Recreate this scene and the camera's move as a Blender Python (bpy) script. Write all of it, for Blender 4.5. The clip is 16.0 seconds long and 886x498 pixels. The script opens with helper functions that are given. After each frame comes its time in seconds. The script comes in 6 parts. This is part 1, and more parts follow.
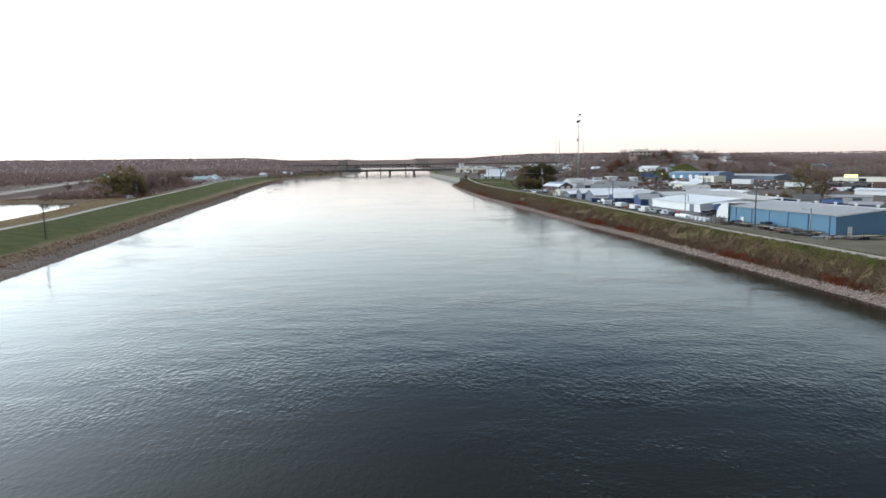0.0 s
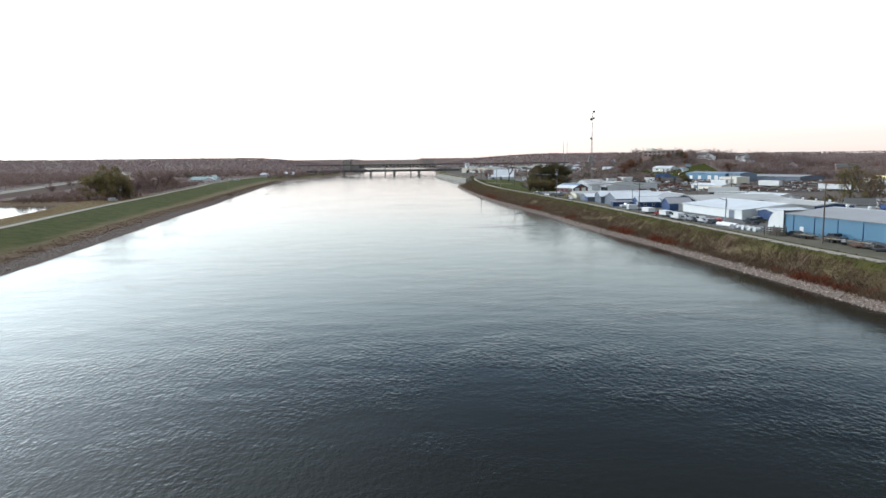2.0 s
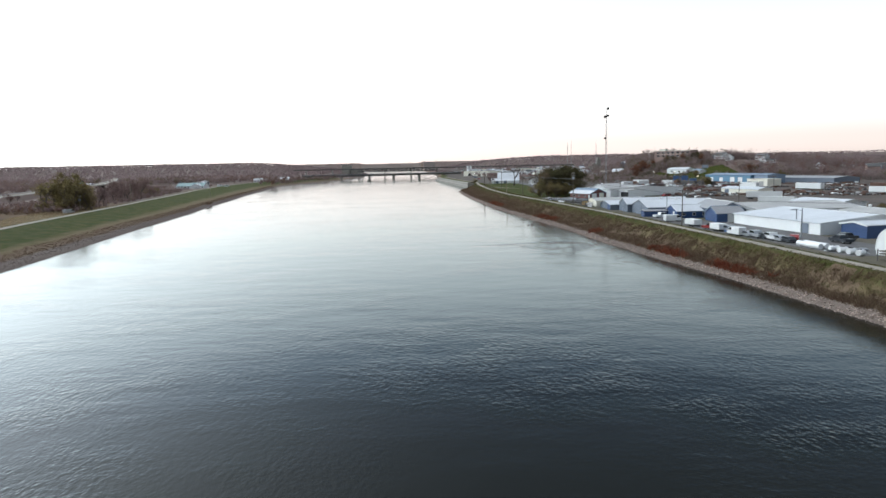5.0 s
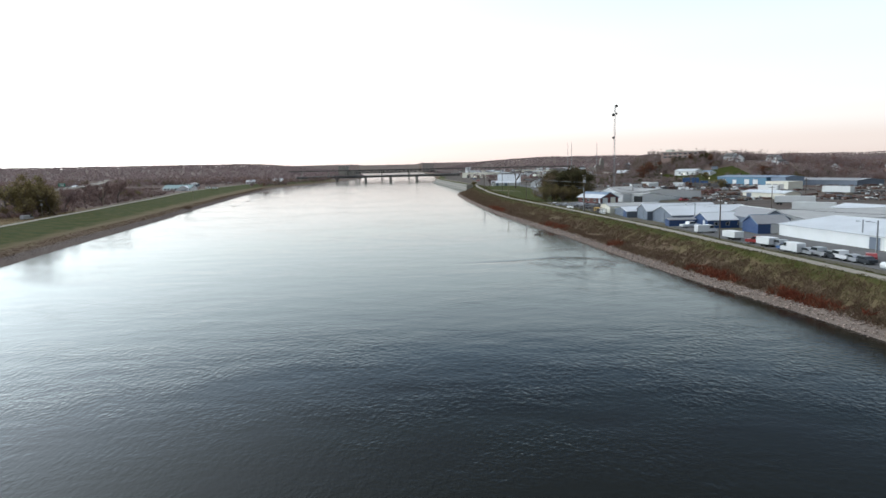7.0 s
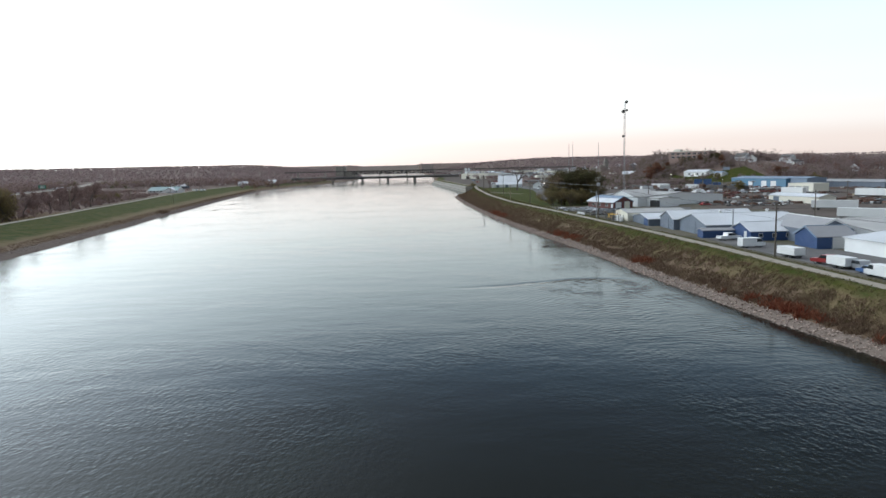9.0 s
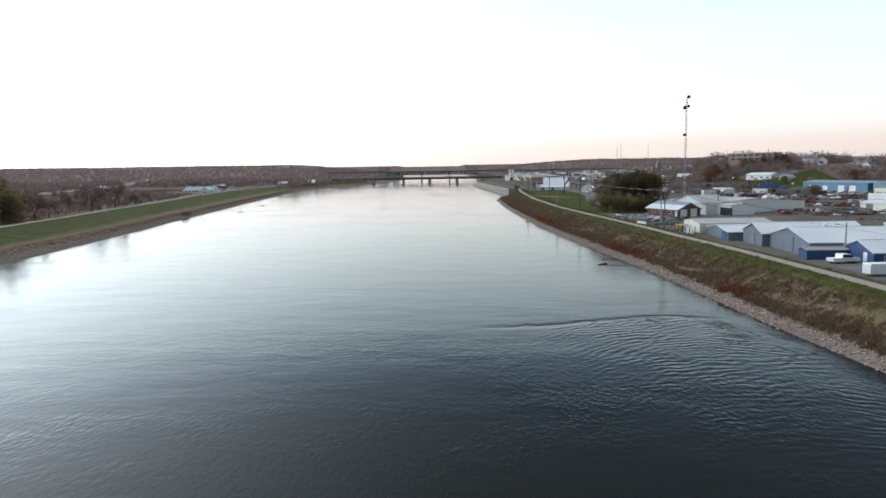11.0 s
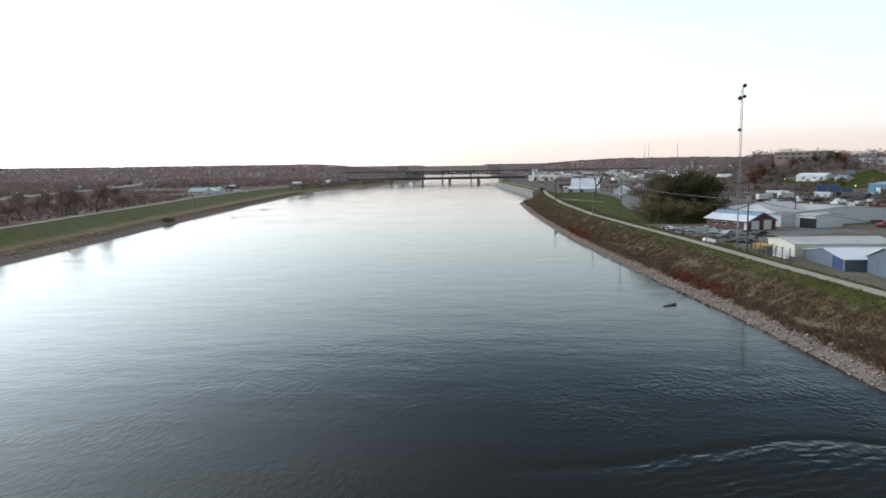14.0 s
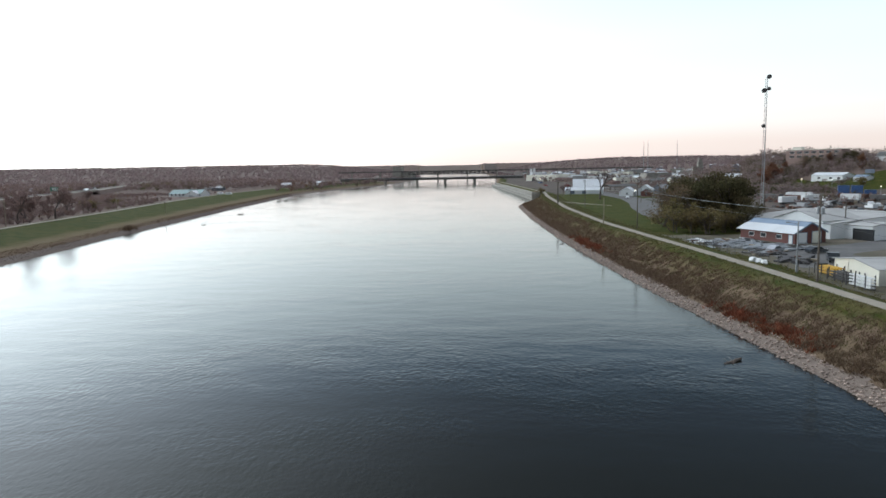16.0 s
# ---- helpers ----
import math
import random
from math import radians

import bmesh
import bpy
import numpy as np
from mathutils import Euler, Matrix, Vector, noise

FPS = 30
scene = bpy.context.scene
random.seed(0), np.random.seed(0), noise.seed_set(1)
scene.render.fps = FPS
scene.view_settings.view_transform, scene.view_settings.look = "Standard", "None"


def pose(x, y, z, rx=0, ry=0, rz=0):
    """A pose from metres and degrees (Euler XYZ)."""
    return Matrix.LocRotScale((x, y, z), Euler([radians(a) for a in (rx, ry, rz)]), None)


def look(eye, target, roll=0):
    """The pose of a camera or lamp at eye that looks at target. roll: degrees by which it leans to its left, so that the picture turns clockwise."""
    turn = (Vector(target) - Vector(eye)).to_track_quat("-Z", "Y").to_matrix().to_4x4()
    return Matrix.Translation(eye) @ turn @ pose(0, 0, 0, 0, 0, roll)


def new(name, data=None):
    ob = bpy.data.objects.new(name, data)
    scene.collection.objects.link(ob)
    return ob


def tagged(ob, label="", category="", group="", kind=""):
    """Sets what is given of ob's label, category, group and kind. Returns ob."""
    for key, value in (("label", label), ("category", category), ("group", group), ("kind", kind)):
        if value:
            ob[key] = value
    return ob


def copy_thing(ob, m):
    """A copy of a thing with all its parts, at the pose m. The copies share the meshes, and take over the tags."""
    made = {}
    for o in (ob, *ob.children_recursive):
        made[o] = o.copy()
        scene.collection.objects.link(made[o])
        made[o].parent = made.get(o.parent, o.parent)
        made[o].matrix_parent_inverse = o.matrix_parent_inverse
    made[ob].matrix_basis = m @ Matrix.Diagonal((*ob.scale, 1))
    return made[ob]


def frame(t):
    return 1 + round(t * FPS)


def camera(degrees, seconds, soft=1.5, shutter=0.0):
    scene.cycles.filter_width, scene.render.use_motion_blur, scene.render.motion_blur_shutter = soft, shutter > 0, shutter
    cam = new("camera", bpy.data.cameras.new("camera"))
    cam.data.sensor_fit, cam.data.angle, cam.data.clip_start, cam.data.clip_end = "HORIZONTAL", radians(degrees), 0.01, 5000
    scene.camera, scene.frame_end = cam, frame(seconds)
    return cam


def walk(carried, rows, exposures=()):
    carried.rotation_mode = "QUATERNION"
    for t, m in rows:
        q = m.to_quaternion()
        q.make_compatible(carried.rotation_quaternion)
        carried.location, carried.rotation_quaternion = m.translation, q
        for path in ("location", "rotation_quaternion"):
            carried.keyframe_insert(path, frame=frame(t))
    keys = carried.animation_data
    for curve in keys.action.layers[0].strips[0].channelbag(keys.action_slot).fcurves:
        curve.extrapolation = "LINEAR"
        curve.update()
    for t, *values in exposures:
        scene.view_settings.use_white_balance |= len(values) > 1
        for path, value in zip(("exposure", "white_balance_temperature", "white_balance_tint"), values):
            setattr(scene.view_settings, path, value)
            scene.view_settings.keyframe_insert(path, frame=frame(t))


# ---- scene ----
cam = camera(67.3, 16.0)
PATH = [
    (0, (1.055, 3.127, 23.344), (1.108, 5.109, 23.086), -0.7),
    (0.5, (1.383, 10.512, 23.385), (1.431, 12.495, 23.126), -0.7),
    (1, (1.697, 17.938, 23.385), (1.739, 19.92, 23.128), -0.8),
    (1.5, (1.942, 25.394, 23.346), (1.981, 27.377, 23.089), -0.8),
    (2, (2.107, 32.847, 23.346), (2.143, 34.83, 23.088), -0.7),
    (2.5, (2.363, 40.301, 23.372), (2.396, 42.284, 23.115), -0.7),
    (3, (2.851, 47.704, 23.352), (2.882, 49.688, 23.099), -0.9),
    (3.5, (3.228, 55.329, 23.316), (3.257, 57.313, 23.063), -0.9),
    (4, (3.69, 62.933, 23.323), (3.718, 64.917, 23.073), -1.2),
    (6.5, (5.716, 101.359, 23.574), (5.746, 103.343, 23.327), -1.2),
    (7, (6.315, 108.992, 23.566), (6.347, 110.977, 23.321), -1.2),
    (7.5, (6.919, 116.763, 23.612), (6.951, 118.748, 23.367), -1.3),
    (8, (7.532, 124.618, 23.631), (7.566, 126.603, 23.388), -1.3),
    (8.5, (8.201, 132.605, 23.625), (8.237, 134.59, 23.382), -1.3),
    (11, (11.566, 172.544, 23.422), (11.469, 174.527, 23.185), -0.9),
    (11.5, (11.997, 180.326, 23.46), (11.841, 182.306, 23.224), -0.9),
    (12, (12.252, 187.923, 23.525), (12.081, 189.902, 23.289), -0.8),
    (12.5, (12.46, 195.479, 23.618), (12.29, 197.458, 23.382), -0.9),
    (13, (12.468, 203.081, 23.716), (12.302, 205.06, 23.479), -0.9),
    (13.5, (12.583, 210.763, 23.837), (12.418, 212.742, 23.6), -0.9),
    (14, (12.772, 218.526, 23.985), (12.608, 220.504, 23.747), -0.9),
    (14.5, (12.821, 226.486, 24.175), (12.66, 228.465, 23.936), -1.0),
    (15, (12.886, 234.418, 24.408), (12.724, 236.397, 24.168), -1.0),
    (15.5, (12.763, 242.376, 24.624), (12.605, 244.355, 24.383), -1.0),
    (16, (12.612, 250.444, 24.832), (12.457, 252.423, 24.592), -1.1),
]
walk(cam, [(t, look(eye, target, roll)) for t, eye, target, roll in PATH], exposures=[(0.0, 0.1), (4.0, 0.08), (7.0, -0.1), (16.0, -0.15)])

# ---- light ----
world = bpy.data.worlds.new("dusk_sky")
scene.world = world
world.use_nodes = True
wn = world.node_tree.nodes
wl = world.node_tree.links
SUN_EL, SUN_AZ = radians(3.0), radians(-52.0)
sky = wn.new("ShaderNodeTexSky")
sky.sky_type = "NISHITA"
sky.sun_disc = False
sky.sun_elevation, sky.sun_rotation = radians(-4.0), SUN_AZ
sky.altitude, sky.air_density, sky.dust_density, sky.ozone_density = 200, 1.0, 1.0, 1.0
# thin high cloud, lit from below the horizon: bright low down towards the set sun, blue-grey overhead
tc = wn.new("ShaderNodeTexCoord")
sep = wn.new("ShaderNodeSeparateXYZ")
wl.new(tc.outputs["Generated"], sep.inputs["Vector"])
veil = wn.new("ShaderNodeValToRGB")
veil.color_ramp.interpolation = "EASE"
for pos, col in ((0.0, (0.60, 0.52, 0.485)), (0.025, (0.64, 0.57, 0.535)), (0.06, (0.71, 0.69, 0.67)), (0.1, (0.675, 0.75, 0.76)), (0.16, (0.635, 0.755, 0.80)), (0.235, (0.56, 0.70, 0.785)), (0.28, (0.195, 0.31, 0.45)), (0.34, (0.092, 0.145, 0.23)), (0.46, (0.072, 0.102, 0.155)), (0.7, (0.14, 0.17, 0.22)), (1.0, (0.26, 0.31, 0.38))):
    e = veil.color_ramp.elements[0 if pos == 0 else -1] if pos in (0.0, 1.0) else veil.color_ramp.elements.new(pos)
    e.color = (*col, 1)
wl.new(sep.outputs["Z"], veil.inputs["Fac"])
toward = wn.new("ShaderNodeVectorMath")
toward.operation = "DOT_PRODUCT"
toward.inputs[1].default_value = (math.sin(SUN_AZ), math.cos(SUN_AZ), 0.0)
wl.new(tc.outputs["Generated"], toward.inputs[0])
glow = wn.new("ShaderNodeMath")
glow.operation = "MULTIPLY_ADD"
glow.inputs[1].default_value, glow.inputs[2].default_value = 0.6, 0.95
half = wn.new("ShaderNodeMapRange")
half.inputs["From Min"].default_value = -1.0
wl.new(toward.outputs["Value"], half.inputs["Value"])
cube = wn.new("ShaderNodeMath")
cube.operation = "POWER"
cube.inputs[1].default_value = 4.0
wl.new(half.outputs["Result"], cube.inputs[0])
wl.new(cube.outputs["Value"], glow.inputs[0])
prod = wn.new("ShaderNodeMix")
prod.data_type, prod.blend_type = "RGBA", "MULTIPLY"
prod.inputs[0].default_value = 1.0
wl.new(veil.outputs["Color"], prod.inputs[6])
wl.new(glow.outputs["Value"], prod.inputs[7])
# the afterglow round the place where the sun went down
lobe = wn.new("ShaderNodeVectorMath")
lobe.operation = "DOT_PRODUCT"
GLOW_AZ, GLOW_EL = radians(-62.0), radians(23.0)
lobe.inputs[1].default_value = (math.sin(GLOW_AZ) * math.cos(GLOW_EL), math.cos(GLOW_AZ) * math.cos(GLOW_EL), math.sin(GLOW_EL))
wl.new(tc.outputs["Generated"], lobe.inputs[0])
up = wn.new("ShaderNodeMath")
up.operation = "MAXIMUM"
up.inputs[1].default_value = 0.0
wl.new(lobe.outputs["Value"], up.inputs[0])
peak = wn.new("ShaderNodeMath")
peak.operation = "POWER"
peak.inputs[1].default_value = 6.0
wl.new(up.outputs["Value"], peak.inputs[0])
warm = wn.new("ShaderNodeMix")
warm.data_type, warm.blend_type = "RGBA", "MULTIPLY"
warm.inputs[0].default_value = 1.0
warm.inputs[6].default_value = (2.25, 2.5, 2.65, 1)
wl.new(peak.outputs["Value"], warm.inputs[7])
total = wn.new("ShaderNodeMix")
total.data_type, total.blend_type = "RGBA", "ADD"
total.inputs[0].default_value = 1.0
wl.new(prod.outputs[2], total.inputs[6])
wl.new(warm.outputs[2], total.inputs[7])
both = wn.new("ShaderNodeMix")
both.data_type, both.blend_type = "RGBA", "ADD"
both.inputs[0].default_value = 0.1
wl.new(total.outputs[2], both.inputs[6])
wl.new(sky.outputs["Color"], both.inputs[7])
wl.new(both.outputs[2], wn["Background"].inputs["Color"])
wn["Background"].inputs["Strength"].default_value = 1.55
sun = new("sun", bpy.data.lights.new("sun", "SUN"))
sun.data.energy, sun.data.angle, sun.data.color = 1.5, radians(40), (0.88, 0.93, 1.0)
sun.matrix_world = look((0, 0, 0), (-0.3 * math.sin(SUN_AZ), -0.3 * math.cos(SUN_AZ), -1.0))

# ---- materials ----


def material(name, colour, second=None, scale=0.4, rough=0.8, metal=0.0, bump=0.0, bump_scale=8.0, island=0.0, ribs=0.0, axis="X", contrast=0.35, spec=0.5, thin=0.0):
    """A surface with two scales of variation, a fine relief, a spread of tint from piece to piece and, for sheet metal, ribs."""
    m = bpy.data.materials.new(name)
    m.use_nodes = True
    n, ln = m.node_tree.nodes, m.node_tree.links
    b = n["Principled BSDF"]
    b.inputs["Roughness"].default_value, b.inputs["Metallic"].default_value = rough, metal
    b.inputs["Specular IOR Level"].default_value = spec
    co = n.new("ShaderNodeTexCoord")
    geo = n.new("ShaderNodeNewGeometry")
    big = n.new("ShaderNodeTexNoise")
    big.inputs["Scale"].default_value, big.inputs["Detail"].default_value, big.inputs["Roughness"].default_value = scale, 8.0, 0.65
    ln.new(geo.outputs["Position"], big.inputs["Vector"])
    ramp = n.new("ShaderNodeMapRange")
    ramp.inputs["From Min"].default_value, ramp.inputs["From Max"].default_value = 0.5 - contrast / 2, 0.5 + contrast / 2
    ln.new(big.outputs["Fac"], ramp.inputs["Value"])
    mix = n.new("ShaderNodeMix")
    mix.data_type = "RGBA"
    second = second or tuple(c * 0.72 for c in colour)
    mix.inputs[6].default_value, mix.inputs[7].default_value = (*colour, 1), (*second, 1)
    ln.new(ramp.outputs["Result"], mix.inputs[0])
    out = mix.outputs[2]
    if island:
        hsv = n.new("ShaderNodeHueSaturation")
        mr = n.new("ShaderNodeMapRange")
        mr.inputs["To Min"].default_value, mr.inputs["To Max"].default_value = 1 - island, 1 + island
        ln.new(geo.outputs["Random Per Island"], mr.inputs["Value"])
        ln.new(mr.outputs["Result"], hsv.inputs["Value"])
        ln.new(out, hsv.inputs["Color"])
        out = hsv.outputs["Color"]
    ln.new(out, b.inputs["Base Color"])
    if thin:
        # leaves and twigs let part of the light through
        back = n.new("ShaderNodeBsdfTranslucent")
        ln.new(out, back.inputs["Color"])
        blend = n.new("ShaderNodeMixShader")
        blend.inputs[0].default_value = thin
        ln.new(b.outputs[0], blend.inputs[1])
        ln.new(back.outputs[0], blend.inputs[2])
        ln.new(blend.outputs[0], n["Material Output"].inputs["Surface"])
    if bump:
        fine = n.new("ShaderNodeTexNoise")
        fine.inputs["Scale"].default_value, fine.inputs["Detail"].default_value = bump_scale, 6.0
        ln.new(geo.outputs["Position"], fine.inputs["Vector"])
        bp = n.new("ShaderNodeBump")
        bp.inputs["Strength"].default_value, bp.inputs["Distance"].default_value = bump, 0.15
        ln.new(fine.outputs["Fac"], bp.inputs["Height"])
        ln.new(bp.outputs["Normal"], b.inputs["Normal"])
    if ribs:
        wave = n.new("ShaderNodeTexWave")
        wave.bands_direction = axis
        wave.inputs["Scale"].default_value = ribs
        ln.new(co.outputs["Object"], wave.inputs["Vector"])
        bp = n.new("ShaderNodeBump")
        bp.inputs["Strength"].default_value, bp.inputs["Distance"].default_value = 0.5, 0.04
        ln.new(wave.outputs["Fac"], bp.inputs["Height"])
        ln.new(bp.outputs["Normal"], b.inputs["Normal"])
    return m


def water_material(name, strength, current):
    m = bpy.data.materials.new(name)
    m.use_nodes = True
    n, ln = m.node_tree.nodes, m.node_tree.links
    b = n["Principled BSDF"]
    # silty river water: a little brown light comes back out of the depth
    b.inputs["Base Color"].default_value = (0.012, 0.0125, 0.0095, 1)
    b.inputs["Roughness"].default_value, b.inputs["IOR"].default_value = 0.09, 1.21
    geo = n.new("ShaderNodeNewGeometry")

    def layer(scale, stretch, weight, turn=0.0, detail=3.0):
        mp = n.new("ShaderNodeMapping")
        mp.inputs["Scale"].default_value = (scale * stretch, scale, scale)
        mp.inputs["Rotation"].default_value = (0, 0, turn)
        ln.new(geo.outputs["Position"], mp.inputs["Vector"])
        t = n.new("ShaderNodeTexNoise")
        t.inputs["Scale"].default_value, t.inputs["Detail"].default_value = 1.0, detail
        ln.new(mp.outputs["Vector"], t.inputs["Vector"])
        return op("MULTIPLY", t.outputs["Fac"], weight)

    def op(kind, *args):
        k = n.new("ShaderNodeMath")
        k.operation = kind
        for i, v in enumerate(args):
            if isinstance(v, (int, float)):
                k.inputs[i].default_value = v
            else:
                ln.new(v, k.inputs[i])
        return k.outputs[0]

    def span(value, a, b, lo=0.0, hi=1.0, smooth=False):
        k = n.new("ShaderNodeMapRange")
        if smooth:
            k.interpolation_type = "SMOOTHSTEP"
        for key, v in (("From Min", a), ("From Max", b), ("To Min", lo), ("To Max", hi)):
            k.inputs[key].default_value = v
        ln.new(value, k.inputs["Value"])
        return k.outputs[0]

    ripple = op("ADD", layer(1.0, 1.6, 0.085, 0.35, 2.0), layer(2.2, 1.4, 0.045, -0.4, 2.0))
    # cat's paws: patches of ruffled water on a glassy surface
    paws = op("MULTIPLY", span(layer(0.035, 0.7, 1.0, 0.25, 4.0), 0.4, 0.62, 0.5, 1.15, True), span(layer(0.12, 0.8, 1.0, -0.2, 3.0), 0.36, 0.62, 0.65, 1.15, True))
    height = op("MULTIPLY", ripple, paws)
    if current:
        sep = n.new("ShaderNodeSeparateXYZ")
        ln.new(geo.outputs["Position"], sep.inputs["Vector"])
        px, py = sep.outputs["X"], sep.outputs["Y"]
        # the wind dies away upstream
        height = op("MULTIPLY", height, span(py, 80.0, 290.0, 1.3, 0.7, True))
    height = op("ADD", height, layer(0.16, 0.5, 0.11, 0.1))
    if current:
        # standing waves below a sunken ledge near the bank; its lip bends downstream towards the bank
        past = op("MAXIMUM", op("SUBTRACT", px, LEDGE[2] - 3.0), 0.0)
        lip = op("SUBTRACT", span(px, LEDGE[0], LEDGE[2], LEDGE[1], LEDGE[3], True), op("MULTIPLY", op("MULTIPLY", past, past), 0.035))
        wander = op("ADD", layer(0.1, 1.0, 3.0, 0.0, 2.0), layer(0.4, 1.0, 1.5, 0.0, 2.0))
        behind = op("ADD", op("SUBTRACT", lip, op("ADD", wander, py)), 2.2)
        warp = op("ADD", layer(0.3, 1.0, 1.8, 0.3, 2.0), layer(0.9, 1.0, 0.5, 0.0, 2.0))
        one = op("SINE", op("MULTIPLY", op("ADD", behind, warp), 4.5))
        # a second train runs aslant to the bank and breaks the crests up
        two = op("SINE", op("MULTIPLY", op("ADD", op("ADD", op("MULTIPLY", behind, 0.85), op("MULTIPLY", px, 0.62)), warp), 4.1))
        share = span(layer(0.09, 1.2, 1.0, 0.7, 2.0), 0.4, 0.6, 0.15, 0.85)
        train = op("ADD", op("MULTIPLY", one, op("SUBTRACT", 1.05, share)), op("MULTIPLY", two, share))
        reach = op("MULTIPLY", span(behind, 2.0, 70.0, 1.0, 0.0), span(behind, -0.5, 0.6))
        west_edge = op("SUBTRACT", px, op("ADD", op("MULTIPLY", behind, 0.16), LEDGE[0]))
        width = op("MULTIPLY", span(west_edge, 2.0, 16.0, 0.0, 1.0, True), span(px, 60.0, 50.0, 0.0, 1.0, True))
        broken = span(layer(0.13, 1.6, 1.0, -0.3, 3.0), 0.34, 0.6, 0.1, 1.15)
        mask = op("MULTIPLY", op("MULTIPLY", reach, width), broken)
        height = op("ADD", height, op("MULTIPLY", op("MULTIPLY", train, mask), 0.034))
        # the sill itself: one smooth dip
        dip = op("EXPONENT", op("MULTIPLY", op("MULTIPLY", behind, behind), -1.1))
        lip_reach = op("MULTIPLY", span(px, LEDGE[0] - 4, LEDGE[0] + 8), span(px, LEDGE[2] + 8, LEDGE[2] + 2))
        height = op("ADD", height, op("MULTIPLY", op("MULTIPLY", dip, lip_reach), -0.13))
    bp = n.new("ShaderNodeBump")
    bp.inputs["Strength"].default_value, bp.inputs["Distance"].default_value = strength, 1.0
    ln.new(height, bp.inputs["Height"])
    ln.new(bp.outputs["Normal"], b.inputs["Normal"])
    return m


LEDGE = (14.0, 269.5, 43.0, 277.0)
WATER = water_material("river_water", 0.5, True)
POND = water_material("pond_water", 0.12, False)
BED = material("bank_mud", (0.14, 0.112, 0.094), (0.19, 0.152, 0.128), 0.6, 0.9, bump=0.6, bump_scale=3, spec=0.08)
EARTH = material("brushy_earth", (0.13, 0.09, 0.062), (0.145, 0.105, 0.068), 0.25, 0.95, bump=0.7, bump_scale=4, contrast=0.3, spec=0.08)


def turf_material(name, lush, worn, dry):
    """Mown turf: green with yellowed patches, and dry straw where the sheet's own 'dry' cover says so."""
    m = material(name, lush, worn, 0.22, 0.95, bump=0.5, bump_scale=6, contrast=0.24, spec=0.08)
    n, ln = m.node_tree.nodes, m.node_tree.links
    b = n["Principled BSDF"]
    cover = n.new("ShaderNodeAttribute")
    cover.attribute_name = "dry"
    geo = n.new("ShaderNodeNewGeometry")
    stretch = n.new("ShaderNodeMapping")
    stretch.inputs["Scale"].default_value = (0.5, 0.07, 0.5)
    stretch.inputs["Rotation"].default_value = (0, 0, 0.16)
    ln.new(geo.outputs["Position"], stretch.inputs["Vector"])
    spots = n.new("ShaderNodeTexNoise")
    spots.inputs["Scale"].default_value, spots.inputs["Detail"].default_value, spots.inputs["Roughness"].default_value = 1.0, 9.0, 0.75
    ln.new(stretch.outputs["Vector"], spots.inputs["Vector"])
    both = n.new("ShaderNodeMath")
    ln.new(cover.outputs["Fac"], both.inputs[0])
    ln.new(spots.outputs["Fac"], both.inputs[1])
    edge = n.new("ShaderNodeMapRange")
    edge.inputs["From Min"].default_value, edge.inputs["From Max"].default_value = 0.84, 1.12
    ln.new(both.outputs[0], edge.inputs["Value"])
    mix = n.new("ShaderNodeMix")
    mix.data_type = "RGBA"
    mix.inputs[7].default_value = (*dry, 1)
    ln.new(b.inputs["Base Color"].links[0].from_socket, mix.inputs[6])
    ln.new(edge.outputs["Result"], mix.inputs[0])
    ln.new(mix.outputs[2], b.inputs["Base Color"])
    return m


GRASS = turf_material("mown_grass", (0.03, 0.044, 0.007), (0.066, 0.063, 0.015), (0.132, 0.1, 0.056))
DRYGRASS = material("marsh_grass", (0.215, 0.165, 0.1), (0.13, 0.1, 0.06), 0.12, 0.95, bump=0.6, bump_scale=5, spec=0.08)
YARD = material("gravel_yard", (0.145, 0.125, 0.1), (0.085, 0.082, 0.055), 0.1, 0.9, bump=0.4, bump_scale=5, spec=0.08)
TOWN = material("rail_yard_ground", (0.13, 0.105, 0.092), (0.085, 0.072, 0.062), 0.05, 0.95, bump=0.4, bump_scale=2, spec=0.08)
FLOOR = material("woodland_floor", (0.175, 0.13, 0.115), (0.14, 0.105, 0.085), 0.03, 0.95, bump=0.4, bump_scale=1, spec=0.08)
TRAIL = material("trail_concrete", (0.33, 0.29, 0.24), (0.25, 0.222, 0.185), 0.5, 0.85, bump=0.15, spec=0.08)
ASPHALT = material("worn_asphalt", (0.165, 0.16, 0.155), (0.11, 0.107, 0.105), 0.15, 0.85, bump=0.2, spec=0.08)
CONCRETE = material("weathered_concrete", (0.34, 0.32, 0.28), (0.22, 0.20, 0.17), 0.25, 0.85, bump=0.2, bump_scale=4)
ROCK = material("limestone_rock", (0.36, 0.28, 0.235), (0.25, 0.195, 0.165), 0.8, 0.9, bump=0.5, bump_scale=6, island=0.42, spec=0.08)
DARKROCK = material("dark_wet_rock", (0.21, 0.165, 0.15), (0.155, 0.12, 0.11), 0.8, 0.8, bump=0.5, bump_scale=6, island=0.22, spec=0.08)
BRUSH = material("dry_brush", (0.142, 0.09, 0.064), (0.178, 0.128, 0.083), 0.3, 0.95, island=0.35, spec=0.08, thin=0.4)
REDBRUSH = material("red_sumac_brush", (0.17, 0.045, 0.026), (0.2, 0.085, 0.05), 0.3, 0.95, island=0.45, spec=0.08, thin=0.4)
WEEDS = material("green_weeds", (0.095, 0.098, 0.04), (0.19, 0.15, 0.08), 0.2, 0.95, island=0.45, spec=0.08, thin=0.4)
